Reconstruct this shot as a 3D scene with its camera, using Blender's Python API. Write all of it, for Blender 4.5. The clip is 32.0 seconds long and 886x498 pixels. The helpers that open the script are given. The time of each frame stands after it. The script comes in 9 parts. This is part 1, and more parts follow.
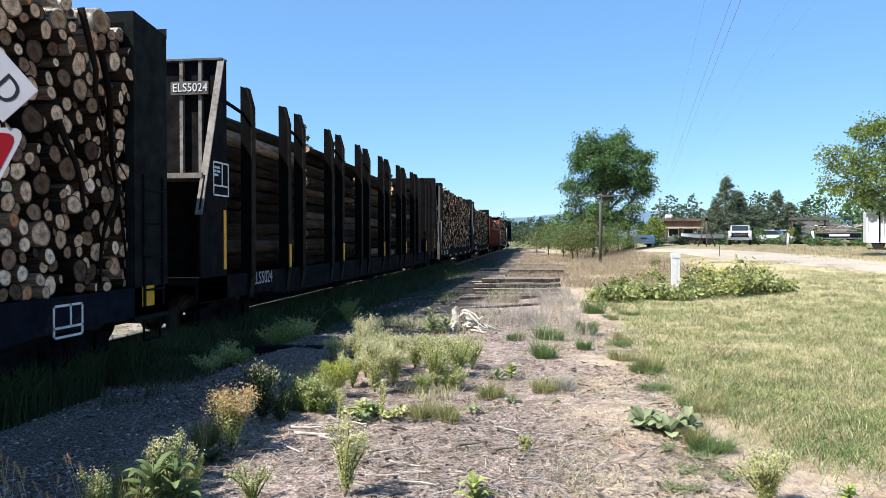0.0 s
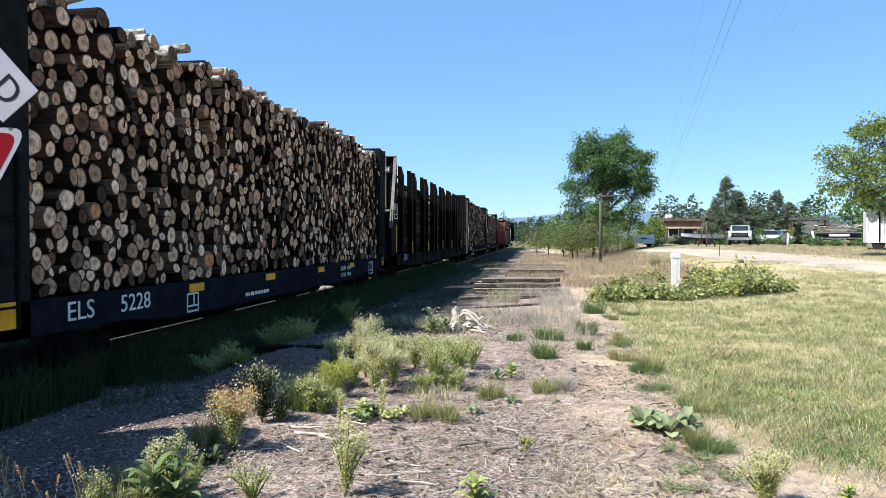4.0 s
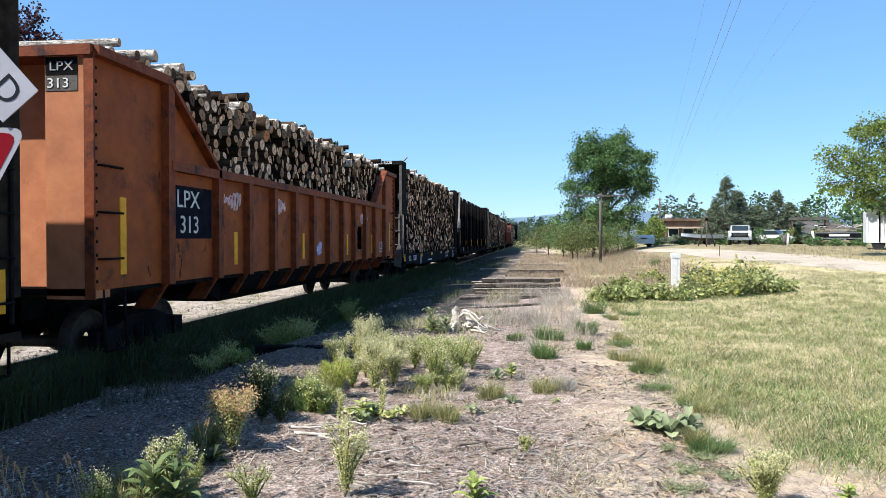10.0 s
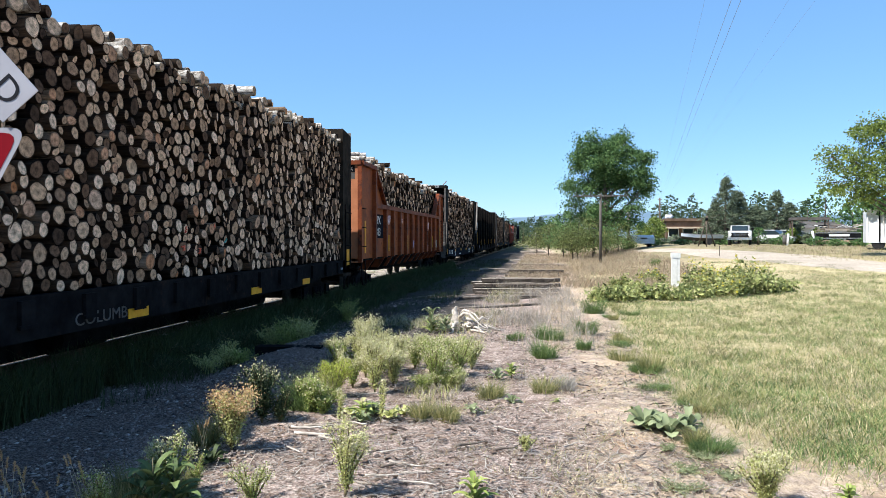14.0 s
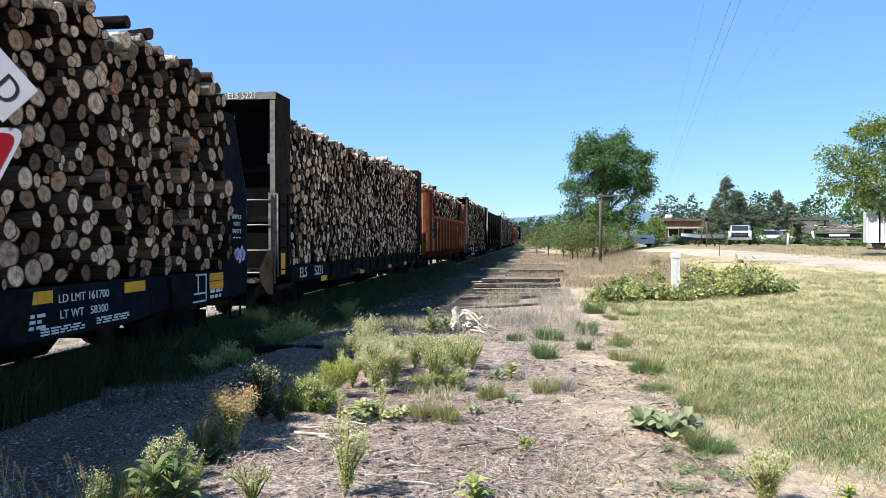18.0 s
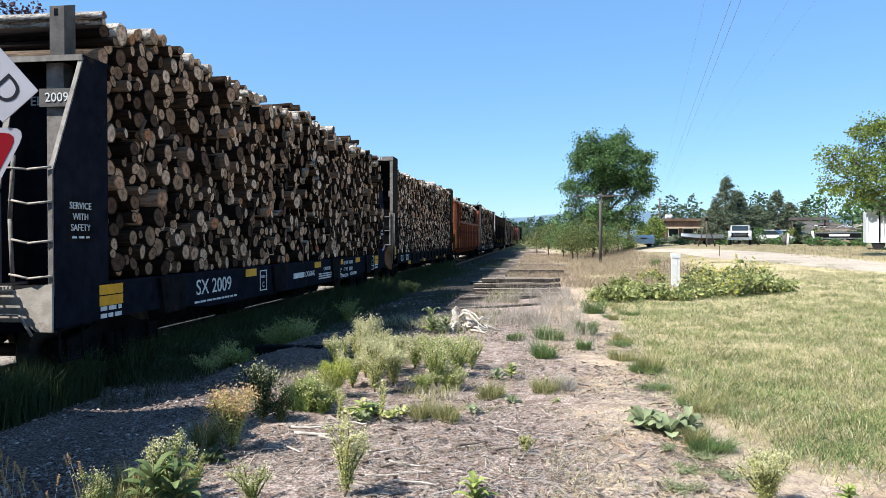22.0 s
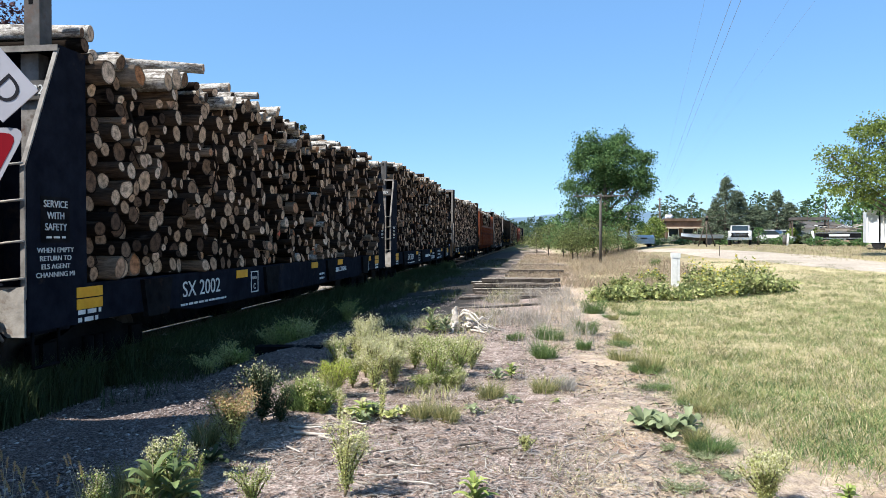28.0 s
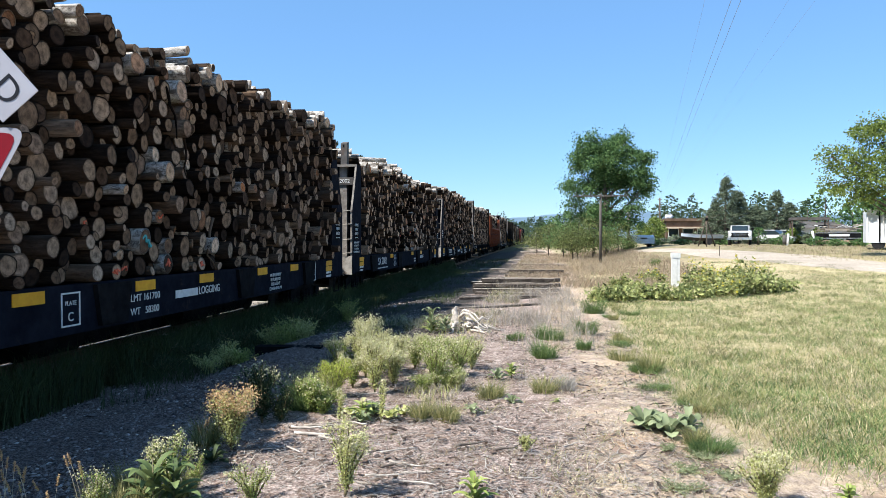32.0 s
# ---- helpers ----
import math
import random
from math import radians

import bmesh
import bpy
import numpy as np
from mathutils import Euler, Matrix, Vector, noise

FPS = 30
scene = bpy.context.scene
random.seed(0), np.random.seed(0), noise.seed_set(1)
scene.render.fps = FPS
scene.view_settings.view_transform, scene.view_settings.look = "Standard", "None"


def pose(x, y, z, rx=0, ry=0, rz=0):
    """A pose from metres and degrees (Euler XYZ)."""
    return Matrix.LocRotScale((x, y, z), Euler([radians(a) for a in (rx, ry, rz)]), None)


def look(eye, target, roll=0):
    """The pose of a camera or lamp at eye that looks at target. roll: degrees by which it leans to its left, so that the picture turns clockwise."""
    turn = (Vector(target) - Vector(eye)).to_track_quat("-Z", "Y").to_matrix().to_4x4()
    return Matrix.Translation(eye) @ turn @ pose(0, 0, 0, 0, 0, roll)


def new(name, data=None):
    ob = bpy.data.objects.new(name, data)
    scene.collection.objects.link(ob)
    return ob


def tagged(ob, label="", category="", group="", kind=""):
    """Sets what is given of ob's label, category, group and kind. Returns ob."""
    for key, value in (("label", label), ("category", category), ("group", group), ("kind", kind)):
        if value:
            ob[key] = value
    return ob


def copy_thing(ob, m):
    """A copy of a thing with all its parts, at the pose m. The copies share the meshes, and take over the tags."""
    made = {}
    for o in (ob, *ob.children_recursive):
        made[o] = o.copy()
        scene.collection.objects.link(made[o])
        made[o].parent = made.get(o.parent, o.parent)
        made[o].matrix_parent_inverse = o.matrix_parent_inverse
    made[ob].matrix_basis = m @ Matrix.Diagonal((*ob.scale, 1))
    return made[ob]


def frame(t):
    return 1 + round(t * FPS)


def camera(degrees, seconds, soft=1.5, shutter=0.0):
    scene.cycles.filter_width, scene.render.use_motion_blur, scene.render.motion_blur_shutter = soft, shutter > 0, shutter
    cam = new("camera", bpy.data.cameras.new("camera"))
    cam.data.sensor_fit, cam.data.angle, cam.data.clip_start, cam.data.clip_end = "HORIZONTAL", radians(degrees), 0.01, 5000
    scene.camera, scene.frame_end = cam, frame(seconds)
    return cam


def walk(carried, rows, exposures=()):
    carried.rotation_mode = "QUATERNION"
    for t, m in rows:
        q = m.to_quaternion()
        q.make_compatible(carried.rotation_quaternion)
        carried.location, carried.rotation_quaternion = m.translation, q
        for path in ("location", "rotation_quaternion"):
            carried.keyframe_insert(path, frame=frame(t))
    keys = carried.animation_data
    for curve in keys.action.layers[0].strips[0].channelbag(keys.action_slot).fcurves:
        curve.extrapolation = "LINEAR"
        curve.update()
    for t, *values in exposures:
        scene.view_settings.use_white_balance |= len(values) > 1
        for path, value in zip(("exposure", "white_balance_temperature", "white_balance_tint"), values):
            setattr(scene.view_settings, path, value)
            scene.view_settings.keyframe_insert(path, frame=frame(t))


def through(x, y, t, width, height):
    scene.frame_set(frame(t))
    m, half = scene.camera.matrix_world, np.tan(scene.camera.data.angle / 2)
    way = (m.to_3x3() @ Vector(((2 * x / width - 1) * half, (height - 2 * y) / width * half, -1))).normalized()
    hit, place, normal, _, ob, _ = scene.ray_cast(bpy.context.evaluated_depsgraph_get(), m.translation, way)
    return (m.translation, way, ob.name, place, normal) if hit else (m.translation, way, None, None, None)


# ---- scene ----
# ---- camera: it stands still beside the track ----
EYE = Vector((0.0, 0.0, 1.75))
cam = camera(62.97, 32.0, soft=0.85)
STAND = look(EYE, EYE + Vector((-0.13390, 0.99087, -0.01534)))
walk(cam, [(0.0, STAND), (32.0, STAND)])

# ---- sky and sun: clear summer day, sun high behind the train ----
SUN_AT = Vector((-0.64, -0.455, 1.0)).normalized()
world = bpy.data.worlds.new("sky")
scene.world = world
world.use_nodes = True
wt = world.node_tree
sky = wt.nodes.new("ShaderNodeTexSky")
sky.sky_type, sky.sun_disc = "NISHITA", False
sky.sun_elevation = math.asin(SUN_AT.z)
sky.sun_rotation = math.atan2(SUN_AT.x, SUN_AT.y)
sky.air_density, sky.dust_density, sky.ozone_density = 1.0, 0.0, 3.0
tint = wt.nodes.new("ShaderNodeMix")
tint.data_type, tint.blend_type = "RGBA", "MULTIPLY"
tint.inputs[0].default_value, tint.inputs[7].default_value = 1.0, (0.80, 0.98, 1.24, 1.0)
wt.links.new(sky.outputs[0], tint.inputs[6])
even = wt.nodes.new("ShaderNodeMix")
even.data_type = "RGBA"
even.inputs[0].default_value, even.inputs[7].default_value = 0.4, (1.72, 4.0, 6.95, 1.0)
wt.links.new(tint.outputs[2], even.inputs[6])
wt.links.new(even.outputs[2], wt.nodes["Background"].inputs[0])
wt.nodes["Background"].inputs[1].default_value = 0.076
sun = new("sun", bpy.data.lights.new("sun", "SUN"))
sun.data.energy, sun.data.angle, sun.data.color = 5.0, radians(0.53), (1.0, 0.97, 0.915)
sun.matrix_world = look((0, 0, 60), Vector((0, 0, 60)) - SUN_AT)
scene.view_settings.exposure = 1.06

TRACK_X = -6.55


# ---- material helpers ----
class Mat:
    def __init__(self, name):
        self.m = bpy.data.materials.new(name)
        self.m.use_nodes = True
        self.t = self.m.node_tree
        self.b = self.t.nodes["Principled BSDF"]
        self.coord = None

    def n(self, kind, **values):
        node = self.t.nodes.new("ShaderNode" + kind)
        for k, v in values.items():
            node.inputs[k].default_value = v
        return node

    def to(self, a, b):
        self.t.links.new(a, b)

    def obj(self, world=False):
        if world:
            return self.n("NewGeometry").outputs["Position"]
        if self.coord is None:
            self.coord = self.n("TexCoord").outputs["Object"]
        return self.coord

    def noise(self, scale, detail=4.0, rough=0.6, world=False, stretch=None):
        node = self.n("TexNoise", Scale=scale, Detail=detail, Roughness=rough)
        src = self.obj(world)
        if stretch:
            mp = self.n("Mapping", Scale=stretch)
            self.to(src, mp.inputs["Vector"])
            src = mp.outputs[0]
        self.to(src, node.inputs["Vector"])
        return node.outputs[0]

    def ramp(self, fac, *stops):
        node = self.n("ValToRGB")
        el = node.color_ramp.elements
        while len(el) < len(stops):
            el.new(0.5)
        for e, (p, c) in zip(el, stops):
            e.position, e.color = p, ((c, c, c, 1) if isinstance(c, (int, float)) else (*c, 1))
        self.to(fac, node.inputs[0])
        return node.outputs[0]

    def math(self, op, a, b=0.5, clamp=False):
        node = self.n("Math")
        node.operation, node.use_clamp = op, clamp
        for i, v in enumerate((a, b)):
            if isinstance(v, (int, float)):
                node.inputs[i].default_value = v
            else:
                self.to(v, node.inputs[i])
        return node.outputs[0]

    def mix(self, fac, a, b, mode="MIX"):
        node = self.n("Mix")
        node.data_type, node.blend_type = "RGBA", mode
        for i, v in ((0, fac), (6, a), (7, b)):
            if isinstance(v, (int, float)) and i == 0:
                node.inputs[i].default_value = v
            elif isinstance(v, (int, float)):
                node.inputs[i].default_value = (v, v, v, 1)
            elif isinstance(v, tuple):
                node.inputs[i].default_value = (*v, 1)
            else:
                self.to(v, node.inputs[i])
        return node.outputs[2]

    def bump(self, fac, strength, distance=0.02):
        node = self.n("Bump", Strength=strength, Distance=distance)
        self.to(fac, node.inputs["Height"])
        self.to(node.outputs[0], self.b.inputs["Normal"])

    def vary(self):
        """One random value for each object and each loose piece."""
        a, b = self.n("ObjectInfo").outputs["Random"], self.n("NewGeometry").outputs["Random Per Island"]
        return self.math("FRACT", self.math("ADD", a, b))


def paint(name, dark, light, scale=6.0, rough=0.6, metal=0.0, bump=0.25, spots=None, amount=0.5, big=0.5, shine=0.2):
    """A worn surface: fine grain from dark to light, broad unevenness, and spots of another colour (rust, dirt)."""
    k = Mat(name)
    col = k.ramp(k.noise(scale), (0.32, dark), (0.68, light))
    broad = k.ramp(k.noise(big, 3), (0.3, 0.78), (0.7, 1.12))
    col = k.mix(1.0, col, broad, "MULTIPLY")
    if spots:
        col = k.mix(k.ramp(k.noise(scale * 0.45, 6, 0.7), (amount, 0.0), (amount + 0.12, 1.0)), col, spots)
    k.to(col, k.b.inputs["Base Color"])
    k.b.inputs["Roughness"].default_value, k.b.inputs["Metallic"].default_value = rough, metal
    k.b.inputs["Specular IOR Level"].default_value = shine
    k.bump(k.noise(scale * 4), bump)
    return k.m


def foliage(name, dark, light, odd=None, through=0.3):
    """Leaves: each piece has its own shade; some of another colour; light comes through."""
    k = Mat(name)
    r = k.vary()
    col = k.ramp(r, (0.0, dark), (0.55 if odd else 1.0, light), *(((0.88, light), (1.0, odd)) if odd else ()))
    col = k.mix(1.0, col, k.ramp(k.noise(1.3, 2), (0.3, 0.75), (0.7, 1.2)), "MULTIPLY")
    k.to(col, k.b.inputs["Base Color"])
    k.b.inputs["Roughness"].default_value = 0.6
    k.b.inputs["Specular IOR Level"].default_value = 0.2
    tr = k.n("BsdfTranslucent")
    k.to(col, tr.inputs[0])
    mx = k.n("MixShader")
    mx.inputs[0].default_value = through
    k.to(k.b.outputs[0], mx.inputs[1])
    k.to(tr.outputs[0], mx.inputs[2])
    k.to(mx.outputs[0], k.t.nodes["Material Output"].inputs[0])
    return k.m


def log_coord(k, scale, r):
    """A log's own coordinates, shifted at random from log to log."""
    uv = k.n("TexCoord").outputs["UV"]
    mp = k.n("Mapping", Scale=scale)
    k.to(uv, mp.inputs["Vector"])
    off = k.n("CombineXYZ")
    k.to(k.math("MULTIPLY", r, 37.0), off.inputs[2])
    add = k.n("VectorMath")
    add.operation = "ADD"
    k.to(mp.outputs[0], add.inputs[0])
    k.to(off.outputs[0], add.inputs[1])
    return add.outputs[0]


def bark_mat():
    k = Mat("bark")
    r = k.vary()
    col = k.ramp(r, (0.0, (0.007, 0.0046, 0.0033)), (0.5, (0.023, 0.015, 0.010)), (0.78, (0.050, 0.033, 0.0225)), (0.92, (0.125, 0.083, 0.054)), (1.0, (0.22, 0.165, 0.12)))
    grain = k.n("TexNoise", Scale=1.0, Detail=6.0, Roughness=0.75)
    k.to(log_coord(k, (2.4, 9.0, 1.0), r), grain.inputs["Vector"])
    patch = k.n("TexNoise", Scale=1.0, Detail=3.0, Roughness=0.6)
    k.to(log_coord(k, (0.8, 4.0, 1.0), r), patch.inputs["Vector"])
    col = k.mix(1.0, col, k.ramp(grain.outputs[0], (0.32, 0.3), (0.68, 1.6)), "MULTIPLY")
    col = k.mix(k.ramp(patch.outputs[0], (0.60, 0.0), (0.68, 0.7)), col, (0.045, 0.034, 0.026))
    k.to(col, k.b.inputs["Base Color"])
    k.b.inputs["Roughness"].default_value = 0.95
    k.b.inputs["Specular IOR Level"].default_value = 0.06
    k.bump(grain.outputs[0], 0.8, 0.03)
    return k.m


def birch_mat():
    """Pale bark, dark lenticels and peeled patches round the log; its paleness also serves sunlit top logs."""
    k = Mat("birch_and_sunlit_bark")
    r = k.vary()
    grain = k.n("TexNoise", Scale=1.0, Detail=6.0, Roughness=0.8)
    k.to(log_coord(k, (1.6, 30.0, 1.0), r), grain.inputs["Vector"])
    patch = k.n("TexNoise", Scale=1.0, Detail=4.0, Roughness=0.7)
    k.to(log_coord(k, (1.2, 7.0, 1.0), r), patch.inputs["Vector"])
    col = k.ramp(grain.outputs[0], (0.36, (0.06, 0.048, 0.04)), (0.47, (0.36, 0.325, 0.28)), (0.62, (0.66, 0.62, 0.56)))
    col = k.mix(k.ramp(patch.outputs[0], (0.50, 0.0), (0.60, 0.85)), col, (0.085, 0.065, 0.05))
    k.to(col, k.b.inputs["Base Color"])
    k.b.inputs["Roughness"].default_value = 0.9
    k.b.inputs["Specular IOR Level"].default_value = 0.1
    k.bump(grain.outputs[0], 0.8, 0.03)
    return k.m


def cut_mat(name="cut_wood", tone=1.0):
    """Sawn log ends: pale sapwood to darker heart, growth rings, drying cracks, weathering."""
    k = Mat(name)
    uv = k.n("TexCoord").outputs["UV"]
    ln = k.n("VectorMath")
    ln.operation = "LENGTH"
    k.to(uv, ln.inputs[0])
    rad = ln.outputs["Value"]
    r = k.vary()
    base = k.ramp(r, *((q, tuple(tone * v for v in c)) for q, c in ((0.0, (0.045, 0.027, 0.018)), (0.2, (0.17, 0.10, 0.062)), (0.42, (0.40, 0.252, 0.155)), (0.65, (0.60, 0.40, 0.255)), (0.86, (0.80, 0.58, 0.41)), (0.95, (0.50, 0.31, 0.20)), (1.0, (0.44, 0.18, 0.075)))))
    col = k.mix(1.0, base, k.ramp(rad, (0.0, 0.55), (0.22, 0.7), (0.42, 0.98), (0.76, 1.08), (0.9, 0.75)), "MULTIPLY")
    ring = k.math("SINE", k.math("MULTIPLY", rad, 42.0))
    col = k.mix(1.0, col, k.ramp(ring, (0.0, 0.86), (1.0, 1.05)), "MULTIPLY")
    blot = k.n("TexNoise", Scale=1.0, Detail=5.0, Roughness=0.7)
    k.to(log_coord(k, (1.6, 1.6, 1.0), r), blot.inputs["Vector"])
    col = k.mix(1.0, col, k.ramp(blot.outputs[0], (0.34, 0.42), (0.58, 1.1)), "MULTIPLY")
    crack = k.n("TexWave", Scale=0.55, Distortion=5.0, Detail=2.0)
    k.to(log_coord(k, (1.0, 1.0, 1.0), r), crack.inputs["Vector"])
    col = k.mix(k.ramp(crack.outputs["Fac"], (0.0, 0.4), (0.03, 0.0)), col, (0.03, 0.02, 0.014))
    k.to(col, k.b.inputs["Base Color"])
    k.b.inputs["Roughness"].default_value = 0.9
    k.b.inputs["Specular IOR Level"].default_value = 0.1
    k.bump(blot.outputs[0], 0.3, 0.01)
    return k.m


def ground_mat():
    k = Mat("ground")
    pos = k.obj(True)
    sep = k.n("SeparateXYZ")
    k.to(pos, sep.inputs[0])
    x, y = sep.outputs[0], sep.outputs[1]
    wob = k.math("MULTIPLY", k.math("SUBTRACT", k.noise(0.55, 4, 0.6, True), 0.5), 3.2)
    fine = k.noise(38, 5, 0.75, True)
    mid = k.noise(5.5, 5, 0.7, True)
    big = k.noise(0.8, 3, 0.6, True)
    soil = k.ramp(fine, (0.35, (0.07, 0.05, 0.04)), (0.49, (0.44, 0.335, 0.285)), (0.64, (0.84, 0.71, 0.625)))
    soil = k.mix(k.ramp(mid, (0.42, 0.0), (0.62, 0.85)), soil, (0.19, 0.13, 0.10))
    soil = k.mix(k.ramp(k.noise(16, 6, 0.8, True), (0.52, 0.0), (0.60, 0.8)), soil, (0.10, 0.075, 0.06))
    straw = k.ramp(k.noise(55, 5, 0.8, True, (1.0, 0.35, 1.0)), (0.3, (0.36, 0.26, 0.175)), (0.55, (0.66, 0.52, 0.37)), (0.8, (0.84, 0.71, 0.54)))
    gravel = k.ramp(fine, (0.33, (0.03, 0.0215, 0.019)), (0.5, (0.135, 0.10, 0.09)), (0.68, (0.42, 0.345, 0.31)))
    # cinder gravel, darkened further for the train's shade
    shaded_cinder = k.ramp(fine, (0.35, (0.014, 0.013, 0.012)), (0.55, (0.05, 0.045, 0.04)), (0.75, (0.16, 0.145, 0.13)))
    yard = k.ramp(fine, (0.3, (0.30, 0.25, 0.20)), (0.6, (0.48, 0.42, 0.36)), (0.8, (0.62, 0.56, 0.5)))
    turf = k.ramp(k.noise(4.5, 6, 0.8, True), (0.33, (0.15, 0.165, 0.06)), (0.46, (0.36, 0.31, 0.155)), (0.62, (0.62, 0.495, 0.31)))
    turf = k.mix(1.0, turf, k.ramp(k.noise(70, 3, 0.7, True), (0.25, 0.5), (0.75, 1.45)), "MULTIPLY")
    bare = k.ramp(k.noise(4.5, 6, 0.8, True), (0.60, 0.0), (0.70, 0.6))
    turf = k.mix(bare, turf, (0.52, 0.43, 0.31))
    rust = k.ramp(k.noise(0.9, 4, 0.7, True), (0.52, 0.0), (0.66, 0.7))
    straw = k.mix(rust, straw, (0.46, 0.25, 0.115))
    straw = k.mix(k.ramp(k.noise(2.4, 6, 0.75, True), (0.42, 0.0), (0.58, 0.8)), straw, soil)
    xs = k.math("ADD", x, wob)

    def step(v, a, b):
        node = k.n("MapRange", **{"From Min": a, "From Max": b})
        k.to(v, node.inputs["Value"])
        return node.outputs[0]

    # farther along the gravel turns to the shade-darkened tone
    gravel = k.mix(step(k.math("ADD", y, wob), 9.5, 12.5), gravel, shaded_cinder)
    col = k.mix(step(k.math("ADD", xs, k.math("MULTIPLY", step(y, 10.5, 14.0), -1.4)), -2.6, -3.4), soil, gravel)
    col = k.mix(k.math("MULTIPLY", step(k.math("ADD", xs, k.math("MULTIPLY", big, 1.4)), 0.7, 1.5), 0.9), col, straw)
    lawn = k.math("MULTIPLY", step(k.math("ADD", x, k.math("MULTIPLY", wob, 0.4)), 1.35, 1.95), step(k.math("ADD", y, k.math("MULTIPLY", wob, 0.6)), 5.9, 6.7))
    col = k.mix(lawn, col, turf)
    dry = k.math("MULTIPLY", step(k.math("ADD", y, wob), 24, 30), k.math("MULTIPLY", step(x, -1.0, 0.5), step(x, 13.0, 10.0)))
    col = k.mix(k.math("MULTIPLY", dry, 0.2), col, straw)
    worn = k.ramp(k.noise(1.1, 5, 0.75, True), (0.35, (0.13, 0.125, 0.06)), (0.55, (0.27, 0.22, 0.13)), (0.7, (0.40, 0.33, 0.22)))
    col = k.mix(k.math("MULTIPLY", step(k.math("ADD", y, wob), 38, 46), k.math("MULTIPLY", step(x, 1.0, 3.0), 0.9)), col, worn)
    yard = k.mix(k.ramp(k.noise(1.4, 5, 0.7, True), (0.50, 0.0), (0.62, 0.9)), yard, (0.15, 0.15, 0.07))
    yard = k.mix(k.ramp(k.noise(7.0, 5, 0.8, True), (0.48, 0.0), (0.62, 0.8)), yard, (0.16, 0.125, 0.10))
    col = k.mix(step(x, -7.7, -8.2), col, yard)
    far = k.mix(big, (0.10, 0.12, 0.05), (0.25, 0.21, 0.11))
    col = k.mix(step(y, 90, 140), col, far)
    k.to(col, k.b.inputs["Base Color"])
    k.b.inputs["Roughness"].default_value = 0.95
    k.b.inputs["Specular IOR Level"].default_value = 0.15
    k.bump(k.math("ADD", fine, k.math("MULTIPLY", mid, 1.5)), 0.8, 0.05)
    return k.m


# ---- mesh helpers ----
class Heap:
    """Gathers many polygons as arrays and makes one mesh of them."""

    def __init__(self):
        self.v, self.p, self.uv, self.count = [], [], [], 0

    def add(self, verts, polys, mat=0, smooth=False, uv=None):
        """polys: an array (n, k) of indices into verts."""
        verts = np.asarray(verts, np.float32).reshape(-1, 3)
        self.p.append((np.asarray(polys, np.int32) + self.count, mat, smooth))
        self.v.append(verts)
        self.uv.append(np.zeros((len(verts), 2), np.float32) if uv is None else np.asarray(uv, np.float32))
        self.count += len(verts)

    def more(self, polys, mat=0, smooth=False, back=0):
        """Polygons on the verts added last; back: how many they were."""
        self.p.append((np.asarray(polys, np.int32) + self.count - back, mat, smooth))

    def mesh(self, name, mats):
        me = bpy.data.meshes.new(name)
        v = np.concatenate(self.v)
        loops = np.concatenate([p.ravel() for p, _, _ in self.p])
        total = np.concatenate([np.full(len(p), p.shape[1], np.int32) for p, _, _ in self.p])
        me.vertices.add(len(v))
        me.vertices.foreach_set("co", v.ravel())
        me.loops.add(len(loops))
        me.loops.foreach_set("vertex_index", loops)
        me.polygons.add(len(total))
        me.polygons.foreach_set("loop_start", np.concatenate([[0], np.cumsum(total)[:-1]]).astype(np.int32))
        me.polygons.foreach_set("loop_total", total)
        me.polygons.foreach_set("material_index", np.concatenate([np.full(len(p), m, np.int32) for p, m, _ in self.p]))
        me.polygons.foreach_set("use_smooth", np.concatenate([np.full(len(p), s, bool) for p, _, s in self.p]))
        me.update(calc_edges=True)
        lay = me.uv_layers.new(name="UVMap")
        lay.data.foreach_set("uv", np.concatenate(self.uv)[loops].ravel())
        for m in mats:
            me.materials.append(m)
        me.validate()
        return me


def unit(a):
    return a / np.maximum(np.linalg.norm(a, axis=-1, keepdims=True), 1e-9)


def add_leaves(hp, at, along, width, mat=0, fold=0.25, rng=np.random, flat=0.0):
    """Pointed leaves of two halves: base at, vector along (its length), width each."""
    n = len(at)
    side = unit(np.cross(along, unit(rng.normal(size=(n, 3)) + np.array([0, 0, flat])))) * np.asarray(width).reshape(-1, 1)
    nor = unit(np.cross(side, along)) * np.linalg.norm(side, axis=1, keepdims=True) * fold
    v = np.stack([at, at + along * 0.45 + side + nor, at + along, at + along * 0.45 - side + nor], 1).reshape(-1, 3)
    i = np.arange(n)[:, None] * 4
    hp.add(v, np.concatenate([i + [0, 1, 2], i + [0, 2, 3]]), mat)


